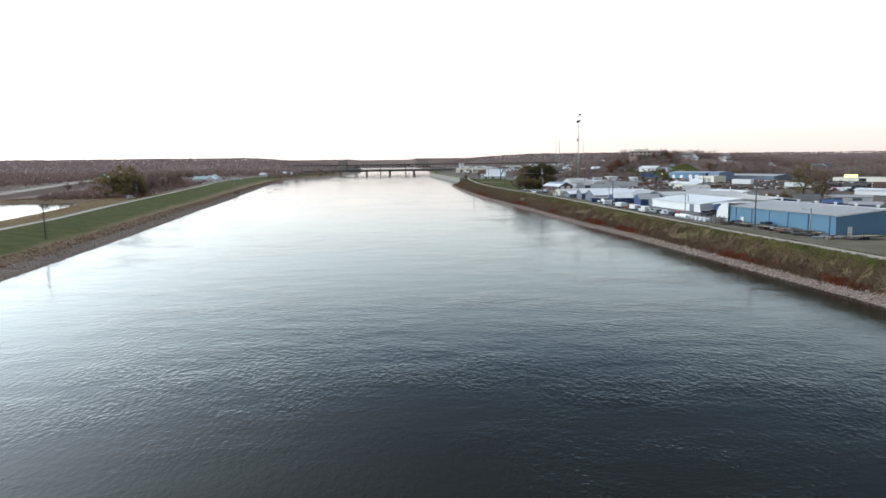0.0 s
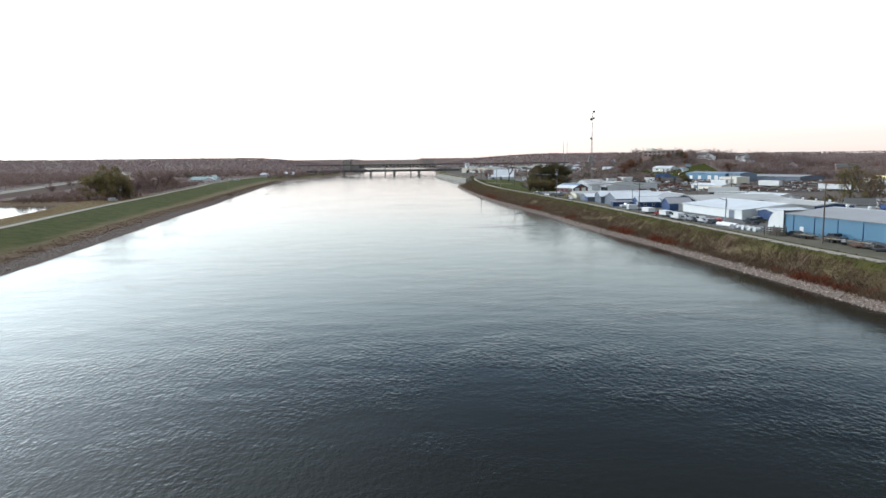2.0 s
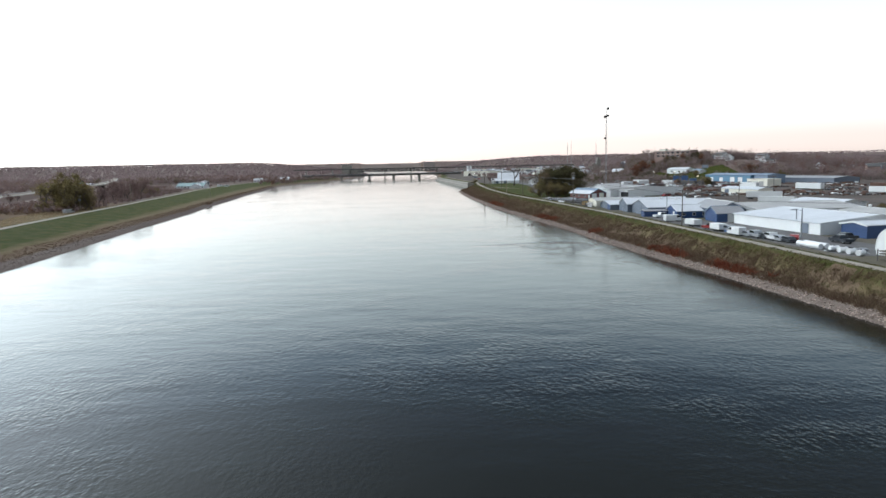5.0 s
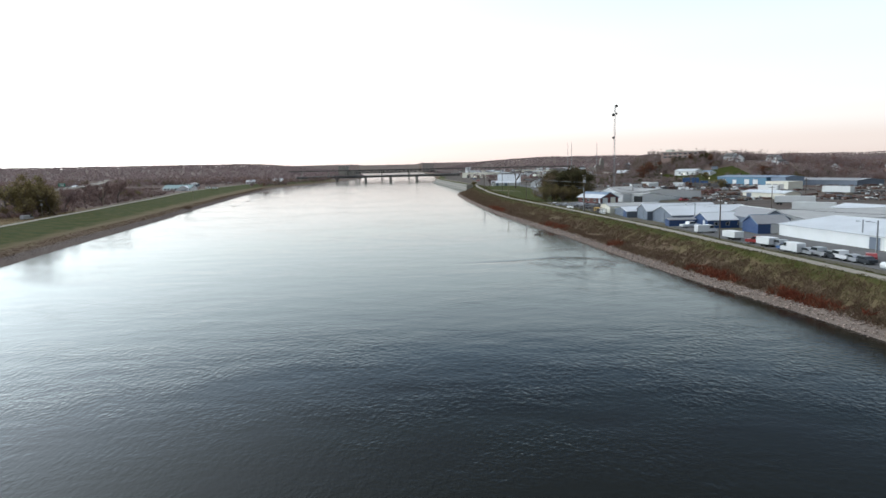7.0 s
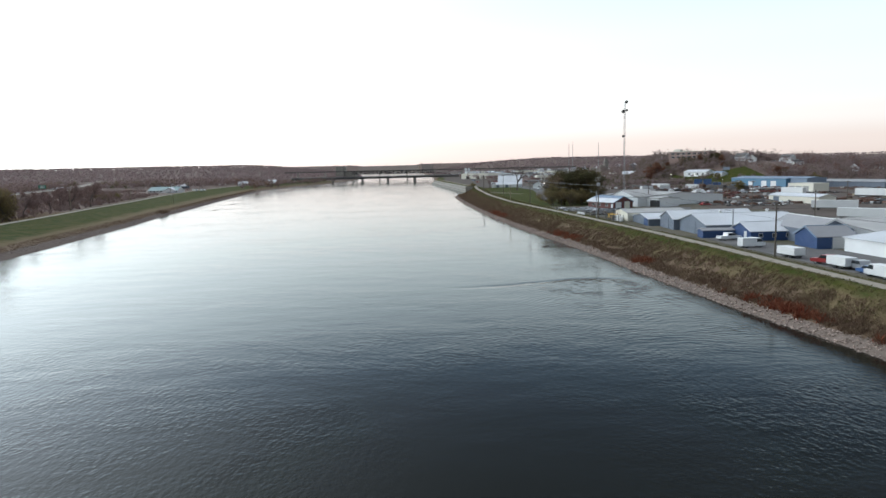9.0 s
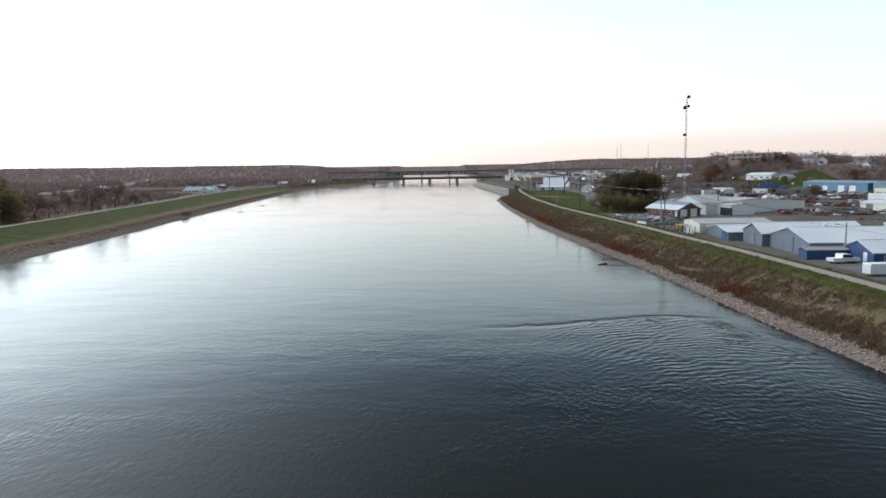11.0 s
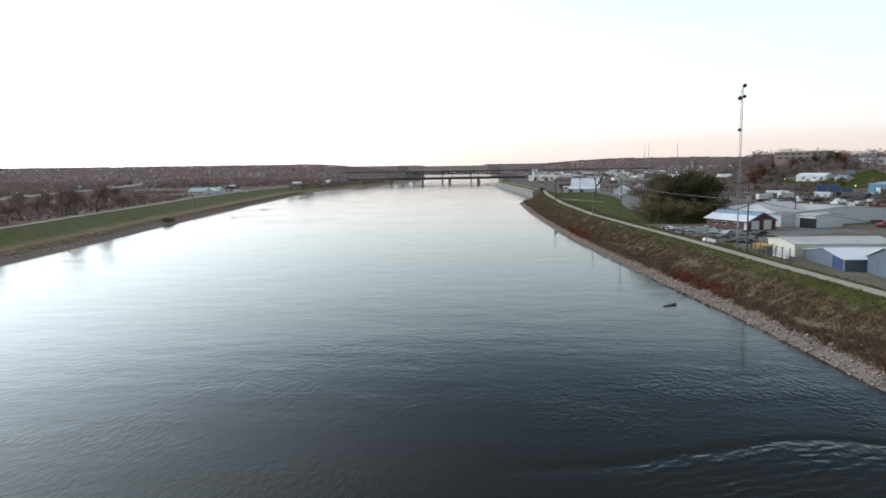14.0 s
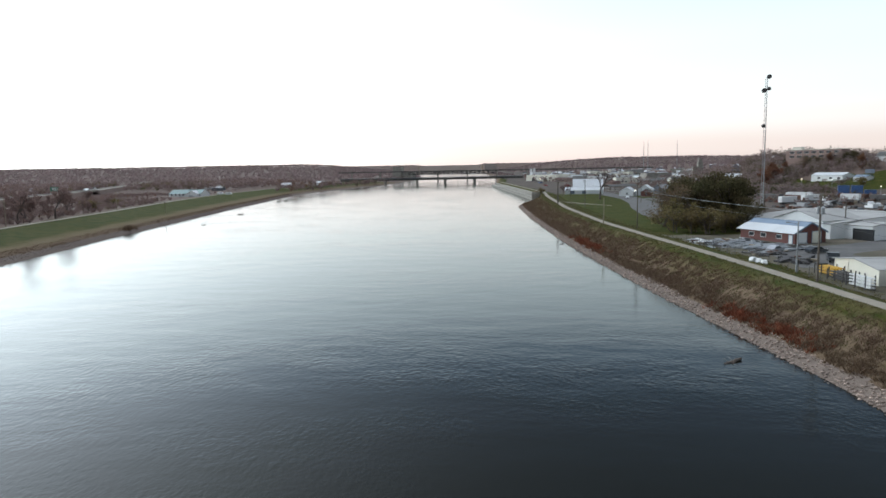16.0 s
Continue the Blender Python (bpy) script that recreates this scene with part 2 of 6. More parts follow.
REED = material("pale_reeds", (0.36, 0.275, 0.165), (0.26, 0.19, 0.12), 0.2, 0.95, island=0.35, spec=0.08, thin=0.4)
LEAF = material("late_green_leaves", (0.072, 0.072, 0.034), (0.11, 0.084, 0.046), 0.1, 0.9, island=0.55, spec=0.08, thin=0.45)
OLIVE = material("olive_leaves", (0.18, 0.155, 0.068), (0.2, 0.145, 0.075), 0.1, 0.9, island=0.45, spec=0.08, thin=0.5)
RUSSET = material("russet_leaves", (0.17, 0.075, 0.055), (0.2, 0.11, 0.065), 0.1, 0.9, island=0.4, spec=0.08, thin=0.4)


def woods_material(name, stops, spread):
    """Crowns of many trees: each tree has its own hue, by the sheet's own 'tone', and each twig a small spread of value."""
    m = bpy.data.materials.new(name)
    m.use_nodes = True
    n, ln = m.node_tree.nodes, m.node_tree.links
    b = n["Principled BSDF"]
    b.inputs["Roughness"].default_value, b.inputs["Specular IOR Level"].default_value = 0.95, 0.08
    tone = n.new("ShaderNodeAttribute")
    tone.attribute_name = "tone"
    ramp = n.new("ShaderNodeValToRGB")
    for pos, col in stops:
        e = ramp.color_ramp.elements[0 if pos == 0 else -1] if pos in (0.0, 1.0) else ramp.color_ramp.elements.new(pos)
        e.color = (*col, 1)
    ln.new(tone.outputs["Fac"], ramp.inputs["Fac"])
    geo = n.new("ShaderNodeNewGeometry")
    mr = n.new("ShaderNodeMapRange")
    mr.inputs["To Min"].default_value, mr.inputs["To Max"].default_value = 1 - spread, 1 + spread
    ln.new(geo.outputs["Random Per Island"], mr.inputs["Value"])
    hsv = n.new("ShaderNodeHueSaturation")
    ln.new(mr.outputs["Result"], hsv.inputs["Value"])
    ln.new(ramp.outputs["Color"], hsv.inputs["Color"])
    ln.new(hsv.outputs["Color"], b.inputs["Base Color"])
    back = n.new("ShaderNodeBsdfTranslucent")
    ln.new(hsv.outputs["Color"], back.inputs["Color"])
    blend = n.new("ShaderNodeMixShader")
    blend.inputs[0].default_value = 0.45
    ln.new(b.outputs[0], blend.inputs[1])
    ln.new(back.outputs[0], blend.inputs[2])
    ln.new(blend.outputs[0], n["Material Output"].inputs["Surface"])
    return m


TWIG = material("bare_twigs", (0.168, 0.116, 0.109), (0.22, 0.146, 0.128), 0.02, 0.95, island=0.2, contrast=0.25, spec=0.08, thin=0.45)
HILLWOOD = woods_material("hill_wood_crowns", ((0.0, (0.07, 0.072, 0.042)), (0.12, (0.13, 0.11, 0.065)), (0.24, (0.23, 0.18, 0.15)), (0.5, (0.25, 0.185, 0.17)), (0.75, (0.29, 0.225, 0.215)), (0.86, (0.23, 0.135, 0.115)), (1.0, (0.19, 0.09, 0.075))), 0.08)
PLAINWOOD = woods_material("flood_plain_crowns", ((0.0, (0.1, 0.095, 0.05)), (0.1, (0.16, 0.13, 0.08)), (0.2, (0.2, 0.145, 0.125)), (0.5, (0.215, 0.15, 0.138)), (0.8, (0.245, 0.18, 0.168)), (0.9, (0.2, 0.125, 0.1)), (1.0, (0.18, 0.1, 0.07))), 0.07)
# paler than the nearer crowns: the haze of distance is mixed into these colours
HAZYWOOD = woods_material("far_wood_crowns_hazed", ((0.0, (0.225, 0.18, 0.165)), (0.3, (0.265, 0.203, 0.195)), (0.7, (0.285, 0.215, 0.21)), (1.0, (0.26, 0.19, 0.18))), 0.04)
AUTUMN = material("brown_autumn_leaves", (0.165, 0.125, 0.07), (0.185, 0.125, 0.085), 0.2, 0.9, island=0.35, spec=0.08, thin=0.45)
BARK = material("bark", (0.14, 0.115, 0.1), (0.09, 0.075, 0.065), 2.0, 0.95, bump=0.5, spec=0.08)
POLEWOOD = material("pole_wood", (0.10, 0.08, 0.065), (0.15, 0.125, 0.10), 1.0, 0.9)
PALEWOOD = material("pale_wood", (0.30, 0.25, 0.18), (0.22, 0.18, 0.13), 1.0, 0.9)
STEEL = material("galvanised_steel", (0.36, 0.37, 0.38), (0.24, 0.25, 0.26), 2.0, 0.5, metal=0.6)
DARKSTEEL = material("dark_steel", (0.05, 0.05, 0.052), (0.08, 0.07, 0.065), 1.0, 0.6)
RUST = material("rusty_iron", (0.13, 0.06, 0.038), (0.08, 0.048, 0.036), 0.8, 0.85)
BLUEWALL = material("light_blue_cladding", (0.095, 0.225, 0.335), (0.08, 0.19, 0.29), 0.3, 0.5, ribs=2.2, axis="Y", contrast=0.5)
NAVY = material("navy_cladding", (0.03, 0.075, 0.20), (0.025, 0.06, 0.16), 0.3, 0.5, ribs=2.2, axis="Y", contrast=0.5)
GREYWALL = material("grey_blue_cladding", (0.165, 0.195, 0.245), (0.13, 0.155, 0.195), 0.3, 0.55, ribs=2.2, axis="Y", contrast=0.5)
WHITEWALL = material("white_cladding", (0.84, 0.84, 0.83), (0.76, 0.76, 0.75), 0.3, 0.55, ribs=2.2, axis="Y", contrast=0.6)
CREAM = material("cream_cladding", (0.84, 0.8, 0.68), (0.74, 0.7, 0.59), 0.3, 0.6, ribs=2.2, axis="Y", contrast=0.6)
BRICK = material("red_brown_cladding", (0.16, 0.05, 0.04), (0.12, 0.04, 0.032), 0.4, 0.6, ribs=2.2, axis="Y")
WHITEROOF = material("pale_metal_roof", (0.66, 0.68, 0.70), (0.5, 0.51, 0.52), 0.15, 0.5, ribs=1.6, axis="X", contrast=0.6)
GREYROOF = material("grey_metal_roof", (0.31, 0.31, 0.32), (0.25, 0.245, 0.245), 0.15, 0.5, ribs=1.6, axis="Y", contrast=0.6)
TANROOF = material("weathered_flat_roof", (0.44, 0.43, 0.41), (0.3, 0.295, 0.285), 0.12, 0.8, contrast=0.4)
BLUEROOF = material("slate_blue_roof", (0.20, 0.27, 0.36), (0.16, 0.21, 0.28), 0.2, 0.5, ribs=1.6, axis="Y", contrast=0.6)
TEALROOF = material("teal_metal_roof", (0.16, 0.26, 0.25), (0.12, 0.20, 0.20), 0.2, 0.5, contrast=0.6)
SHINGLE = material("dark_shingles", (0.12, 0.115, 0.11), (0.08, 0.078, 0.075), 0.4, 0.9)
WHITEPAINT = material("white_paint", (0.78, 0.78, 0.77), (0.66, 0.66, 0.65), 0.5, 0.5, contrast=0.7)
# near-black for flat door panels: the shade inside an open doorway, as colour
DOORSHADE = material("painted_opening_shade", (0.02, 0.02, 0.022), (0.03, 0.03, 0.03), 0.5, 0.8)
GLASS = material("window_glass", (0.03, 0.035, 0.04), (0.04, 0.045, 0.05), 0.5, 0.08, spec=0.8)
RUBBER = material("tyre_rubber", (0.02, 0.02, 0.02), (0.03, 0.03, 0.03), 2.0, 0.9)
YELLOW = material("yellow_paint", (0.62, 0.36, 0.03), (0.50, 0.28, 0.03), 1.0, 0.5)
GREENSIGN = material("green_sign_sheet", (0.02, 0.20, 0.13), (0.02, 0.16, 0.10), 0.5, 0.4)
BRICKFAR = material("far_brick", (0.34, 0.24, 0.205), (0.28, 0.19, 0.165), 0.2, 0.9)
PAINTS = {
    "white": material("white_car_paint", (0.75, 0.75, 0.75), (0.68, 0.68, 0.68), 0.5, 0.25),
    "silver": material("silver_car_paint", (0.42, 0.43, 0.45), (0.36, 0.37, 0.39), 0.5, 0.3, metal=0.4),
    "dark": material("dark_car_paint", (0.03, 0.035, 0.045), (0.04, 0.045, 0.05), 0.5, 0.3),
    "red": material("red_car_paint", (0.30, 0.03, 0.03), (0.24, 0.03, 0.03), 0.5, 0.3),
    "blue": material("blue_car_paint", (0.06, 0.14, 0.32), (0.05, 0.11, 0.26), 0.5, 0.3),
}


def lamp_glow(name, colour, strength):
    m = bpy.data.materials.new(name)
    m.use_nodes = True
    b = m.node_tree.nodes["Principled BSDF"]
    b.inputs["Emission Color"].default_value = (*colour, 1)
    b.inputs["Emission Strength"].default_value = strength
    return m


GLOW = lamp_glow("lit_lamp", (1.0, 0.85, 0.6), 5.0)
YELLOWGLOW = lamp_glow("lit_yellow_sign", (1.0, 0.85, 0.05), 1.2)

# ---- mesh helpers ----
rng = np.random.default_rng(7)


class Shape:
    """Vertices and faces of one mesh, added piece by piece."""

    def __init__(self):
        self.v, self.f = [], []

    def poly(self, pts, faces):
        k = len(self.v)
        self.v += [tuple(map(float, p)) for p in pts]
        self.f += [tuple(i + k for i in f) for f in faces]
        return self

    def box(self, x0, y0, z0, x1, y1, z1):
        p = [(x, y, z) for z in (z0, z1) for x, y in ((x0, y0), (x1, y0), (x1, y1), (x0, y1))]
        return self.poly(p, [(3, 2, 1, 0), (4, 5, 6, 7), (0, 1, 5, 4), (1, 2, 6, 5), (2, 3, 7, 6), (3, 0, 4, 7)])

    def prism(self, outline, axis, a, b):
        """An outline in two axes, drawn out along the third: axis 'x' takes (y, z), 'y' takes (x, z), 'z' takes (x, y)."""
        put = {"x": lambda p, s: (s, p[0], p[1]), "y": lambda p, s: (p[0], s, p[1]), "z": lambda p, s: (p[0], p[1], s)}[axis]
        n = len(outline)
        pts = [put(p, a) for p in outline] + [put(p, b) for p in outline]
        return self.poly(pts, [tuple(range(n))[::-1], tuple(range(n, 2 * n))] + [(i, (i + 1) % n, n + (i + 1) % n, n + i) for i in range(n)])

    def tube(self, p, q, r0, r1=None, sides=8):
        p, q = Vector(p), Vector(q)
        r1 = r0 if r1 is None else r1
        d = (q - p).normalized()
        a = d.orthogonal().normalized()
        b = d.cross(a)
        ring = [a * math.cos(6.28318 * i / sides) + b * math.sin(6.28318 * i / sides) for i in range(sides)]
        pts = [p + w * r0 for w in ring] + [q + w * r1 for w in ring]
        return self.poly(pts, [tuple(range(sides))[::-1], tuple(range(sides, 2 * sides))] + [(i, (i + 1) % sides, sides + (i + 1) % sides, sides + i) for i in range(sides)])


def part(name, shape, mat, parent=None, label=""):
    me = bpy.data.meshes.new(name)
    me.from_pydata(shape.v, [], shape.f)
    bm = bmesh.new()
    bm.from_mesh(me)
    bmesh.ops.recalc_face_normals(bm, faces=bm.faces)
    bm.to_mesh(me)
    bm.free()
    me.materials.append(mat)
    ob = new(name, me)
    ob.parent = parent
    return tagged(ob, label)


def thing(name, m, label, category, group="", kind=""):
    ob = new(name)
    ob.matrix_world = m
    return tagged(ob, label, category, group, kind)


def quick_mesh(name, v, f, mats, idx=None, smooth=False):
    """A mesh straight from arrays of vertices and equal-sided faces."""
    v, f = np.asarray(v, np.float32), np.asarray(f, np.int32)
    me = bpy.data.meshes.new(name)
    k = f.shape[1]
    me.vertices.add(len(v))
    me.vertices.foreach_set("co", v.ravel())
    me.loops.add(f.size)
    me.loops.foreach_set("vertex_index", f.ravel())
    me.polygons.add(len(f))
    me.polygons.foreach_set("loop_start", np.arange(0, f.size, k, dtype=np.int32))
    for m in mats:
        me.materials.append(m)
    if idx is not None:
        me.polygons.foreach_set("material_index", np.asarray(idx, np.int32))
    if smooth:
        me.polygons.foreach_set("use_smooth", np.ones(len(f), bool))
    me.update(calc_edges=True)
    me.validate()
    return me


# ---- the lie of the land ----
WATER_R = ((-400, 118), (103, 73), (157, 68), (212, 62.5), (245, 57.5), (274, 54.5), (325, 50.5), (369, 45), (400, 41.5), (469, 35.5), (578, 30), (670, 28), (688, 29), (705, 36), (745, 41), (755, 41.2), (1130, 11), (1320, 14), (1700, 16), (2000, 8), (2700, -15), (3500, -40), (4600, -70), (5200, -80))
TRAIL_R = ((-400, 128), (103, 82.5), (136, 79.5), (161, 76.5), (193, 74.3), (215, 73), (250, 70.6), (280, 69), (315, 66.5), (345, 63.3), (374, 60.8), (398, 58.3), (432, 54.3), (480, 49.4), (565, 45.9), (690, 47), (755, 50), (1130, 22), (1320, 26), (1700, 30), (2000, 22), (2700, 0), (3500, -25), (4600, -55), (5200, -65))
WATER_L = ((-400, -25), (142, -87), (212, -96), (283, -106), (342, -115), (453, -129.5), (504, -138.5), (567, -147), (642, -157.5), (690, -165), (816, -180), (873, -188), (940, -195), (1034, -195), (1150, -182), (1312, -161), (1500, -160), (1700, -160), (2100, -188), (2700, -262), (3500, -345), (4600, -470), (5200, -540))
TRAIL_L = ((-400, -45), (142, -116), (204, -126), (243, -131), (327, -148), (360, -154), (460, -171), (505, -180), (602, -197), (714, -220), (870, -243), (1000, -250), (1320, -235), (1700, -230), (2100, -250), (2700, -320), (3500, -400), (4600, -530), (5200, -600))


POND_E = ((-400, -60), (142, -143), (200, -152), (264, -162.5), (285, -167), (310, -172), (350, -182), (400, -197), (5200, -197))
POND_W = ((-400, -90), (142, -190), (200, -208), (330, -233), (400, -252), (5200, -252))


def on(line, y):
    return np.interp(y, [p[0] for p in line], [p[1] for p in line])


def step(a, b, x):
    t = np.clip((np.asarray(x, float) - a) / (b - a), 0, 1)
    return t * t * (3 - 2 * t)


def bump2(x, y, cx, cy, rx, ry, h):
    return h * np.exp(-(((x - cx) / rx) ** 2) - ((y - cy) / ry) ** 2)


def hills(x, y):
    """Height added to the flood plain by the hills."""
    east = x - on(WATER_R, y)
    d = 0.5 * x + 0.866 * y
    z = 20.5 * (1 - 0.75 * step(305, 470, x)) * step(715, 860, d) * step(165, 255, east) * step(140, 0, y - 900 - 1.1 * np.maximum(east - 230, 0))
    z = z + 20 * step(1500, 2500, y) * step(150, 700, east) * (1 - 0.4 * step(900, 1400, x))
    west = on(WATER_L, y) - x
    z = z + np.maximum(46 * step(1500, 3700, np.hypot(west, y)) * step(0, 600, west), 30 * step(2750, 3500, y) * step(40, 400, np.maximum(east, west)))
    z = np.maximum(z, 47 * step(4250, 4560, y))
    return z


def meadow(x, y):
    """The mown slope of the hill above the workshops."""
    d = 0.5 * x + 0.866 * y
    return (x > 232) & (x < 298) & (d > 700) & (d < 800) & (y > 590)


def land(x, y):
    """Height of the ground at any place."""
    x, y = np.asarray(x, float), np.asarray(y, float)
    wr, tr, wl, tl = (on(k, y) for k in (WATER_R, TRAIL_R, WATER_L, TRAIL_L))
    er, w = x - wr, np.maximum(tr - wr, 6.0)
    zr = np.where(er < 3.6, 1.35 * er / 3.6, 1.35 + 4.35 * step(0, 1, (er - 3.6) / np.maximum(w - 5.2, 2.0)) ** 0.9)
    plain = 4.2 + 0.8 * step(330, 400, y)
    zr = np.where(er > w + 1.8, 5.7 - (5.7 - plain) * step(w + 1.8, w + 7.5, er), zr)
    el, wL = wl - x, np.maximum(wl - (tl + 2.0), 10.0)
    zl = np.where(el < 5, 1.3 * el / 5, 1.3 + 3.7 * np.clip((el - 5) / (wL - 5), 0, 1) ** 0.85)
    back = el - (wL + 4.2)
    zl = np.where(back > 0, 5.0 - 1.6 * step(0, 9, back), zl)
    # the hollow that holds the pond
    zl = zl - 3.0 * step(0, 9, on(POND_E, y) + 3 - x) * step(0, 12, x - on(POND_W, y)) * step(420, 406, y + 0.12 * (x + 220)) * step(2, 9, back)
    z = np.where(er >= 0, zr, np.where(el >= 0, zl, -np.minimum(2.5, 0.4 * np.minimum(-er, -el))))
    rough = 0.10 * np.sin(x * 0.31 + 1.3 * np.sin(y * 0.17)) * np.sin(y * 0.23 + x * 0.05)
    rough = rough * np.where((er > 4) & (er < w - 2) | (el > 5) & (el < wL - 3), 1, 0)
    far = np.maximum(step(60, 130, np.maximum(er, el)), step(4240, 4260, y))
    return z + rough + hills(x, y) * np.where((er > 0) | (el > 0) | (y > 4250), far, 0)


def height(x, y):
    return float(land(x, y))


# the ground: one sheet from bank to bank and out to the horizon
rows_y = np.concatenate([np.arange(-300, 60, 24), np.arange(60, 720, 3), np.arange(720, 1500, 12), np.geomspace(1500, 4600, 40)])
right = np.array([0, 0.6, 1.2, 1.8, 2.4, 3.0, 3.6])
share = np.linspace(0, 1, 23)[1:]
beyond = np.array([1.6, 3.2, 4.6, 6, 8, 10, 14, 20, 28, 38, 50, 65, 80, 100, 125, 150, 175, 200, 225, 250, 280, 310, 340, 380, 420, 460, 500, 560, 640, 760, 900, 1100, 1400, 1800, 2400, 3200, 4200])
cols = []
for y in rows_y:
    wr, tr, wl, tl = (float(on(k, y)) for k in (WATER_R, TRAIL_R, WATER_L, TRAIL_L))
    w = max(tr - wr, 6.0)
    wL = max(wl - tl, 12.0)
    xr = np.concatenate([wr + right, wr + 3.6 + share * (w - 1.6 - 3.6), tr + beyond])
    left5 = np.linspace(0, 5, 6)
    xl = np.concatenate([wl - left5, wl - 5 - share * (wL - 2.2 - 5), tl - 0.4 - beyond])
    mid = np.linspace(wl, wr, 14)[1:-1]
    cols.append(np.concatenate([xl[::-1], mid, xr]))
X = np.array(cols)
Y = np.repeat(rows_y[:, None], X.shape[1], 1)
Z = land(X, Y)
nr, nc = X.shape
ids = np.arange(nr * nc).reshape(nr, nc)
quads = np.stack([ids[:-1, :-1], ids[:-1, 1:], ids[1:, 1:], ids[1:, :-1]], -1).reshape(-1, 4)
cx, cy = (A.reshape(-1)[quads].mean(1) for A in (X, Y))
er, el = cx - on(WATER_R, cy), on(WATER_L, cy) - cx
wR, wL = on(TRAIL_R, cy) - on(WATER_R, cy), on(WATER_L, cy) - on(TRAIL_L, cy)
wob = 0.8 * np.sin(cy * 0.21) + 0.6 * np.sin(cy * 0.073 + 1)
zone = np.zeros(len(quads), int)
ragged = 0.5 * wR + 1.6 * wob + 0.9 * np.sin(cy * 0.47 + 2)
zone[(er > 2.7) & (er < ragged)] = 1
zone[(er >= ragged) & (er < wR + 7)] = 2
zone[(er >= wR + 7)] = 4
zone[(er >= wR + 7) & (er < wR + 75) & (cy < 440)] = 3
zone[(er >= wR + 7) & (er < wR + 60) & (cy > 440) & (cy < 730)] = 2
hz = hills(cx, cy)
zone[(er > 100) & (hz > 2)] = 6
zone[(er > 100) & (hz > 1) & meadow(cx, cy)] = 2
zone[(el > 4.6) & (el < 9 + wob)] = 1
zone[(el >= 9 + wob) & (el < wL + 7)] = 2
zone[el >= wL + 7] = 6
zone[(el >= wL + 7) & (cy < 416 + 6 * wob) & (cx > on(POND_W, cy) - 6)] = 5
zone[(el >= wL + 7) & (cy >= 416 + 6 * wob) & (cy < 520) & (cx > on(POND_W, cy) - 6)] = 1
zone[(cy > 1450) & (zone == 2)] = 6
ground = new("ground", quick_mesh("ground", np.stack([X, Y, Z], -1).reshape(-1, 3), quads, [BED, EARTH, GRASS, YARD, TOWN, DRYGRASS, FLOOR], zone, smooth=True))
dry = ground.data.attributes.new("dry", "FLOAT", "POINT")
gx, gy = X.reshape(-1), Y.reshape(-1)
gl, gr = (on(WATER_L, gy) - gx) / (on(WATER_L, gy) - on(TRAIL_L, gy)), (gx - on(WATER_R, gy)) / (on(TRAIL_R, gy) - on(WATER_R, gy))
cover = np.where(gx < on(WATER_L, gy), 0.12 + 0.78 * (1 - step(0.12, 0.6, gl)) + 0.3 * step(1.0, 1.12, gl), 0.38 + 0.36 * (1 - step(0.45, 0.8, gr)) - 0.25 * step(1.2, 1.5, gr))
dry.data.foreach_set("value", cover.astype(np.float32))
tagged(ground, "flood plain, grassy levees and wooded hills at dusk", "ground", kind="structure")

# the river lies in its bed
wy = np.concatenate([np.arange(-300, 900, 12), np.geomspace(900, 4420, 80)])
wv, wf = [], []
for i, y in enumerate(wy):
    a, b = float(on(WATER_L, y)) - 0.4, float(on(WATER_R, y)) + 0.3
    wv += [(a + (b - a) * s, y, 0.0) for s in np.linspace(0, 1, 9)]
    if i:
        k = 9 * i
        wf += [(k - 9 + j, k - 8 + j, k + 1 + j, k + j) for j in range(8)]
river = new("river_water", quick_mesh("river_water", wv, wf, [WATER], smooth=True))
tagged(river, "wide rippled river reflecting the pale evening sky", "river", kind="structure")
pond = part("pond_water", Shape().poly([(float(on(POND_E, y)) + 5, y, 1.75) for y in range(100, 421, 20)] + [(float(on(POND_W, y)) - 2, y, 1.75) for y in range(424, 99, -20)], [tuple(range(34))]), POND)
tagged(pond, "still backwater pond behind the grassy levee", "pond", kind="structure")


def strip(name, line, half, y0, y1, mat, label, stride=4.0, thick=0.06, shift=0.0):
    """A paved ribbon that follows a line of the plan."""
    s = Shape()
    ys = np.arange(y0, y1, stride)
    pts = []
    for y in ys:
        x = float(on(line, y)) + shift
        slope = (float(on(line, y + 2)) - float(on(line, y - 2))) / 4
        h = half * math.hypot(1, slope)
        z = height(x, y) + thick
        pts += [(x - h, y, z - 0.4), (x - h, y, z), (x + h, y, z), (x + h, y, z - 0.4)]
    faces = []
    for i in range(len(ys) - 1):
        k = 4 * i
        faces += [(k + j, k + j + 1, k + j + 5, k + j + 4) for j in range(3)]
    s.poly(pts, faces)
    return tagged(part(name, s, mat), label, "trail", kind="structure")


strip("trail_east", TRAIL_R, 1.25, -100, 1130, TRAIL, "pale concrete path along the levee crest")
strip("trail_west", TRAIL_L, 1.6, -100, 1300, TRAIL, "pale gravel path along the levee crest")

# ---- buildings ----


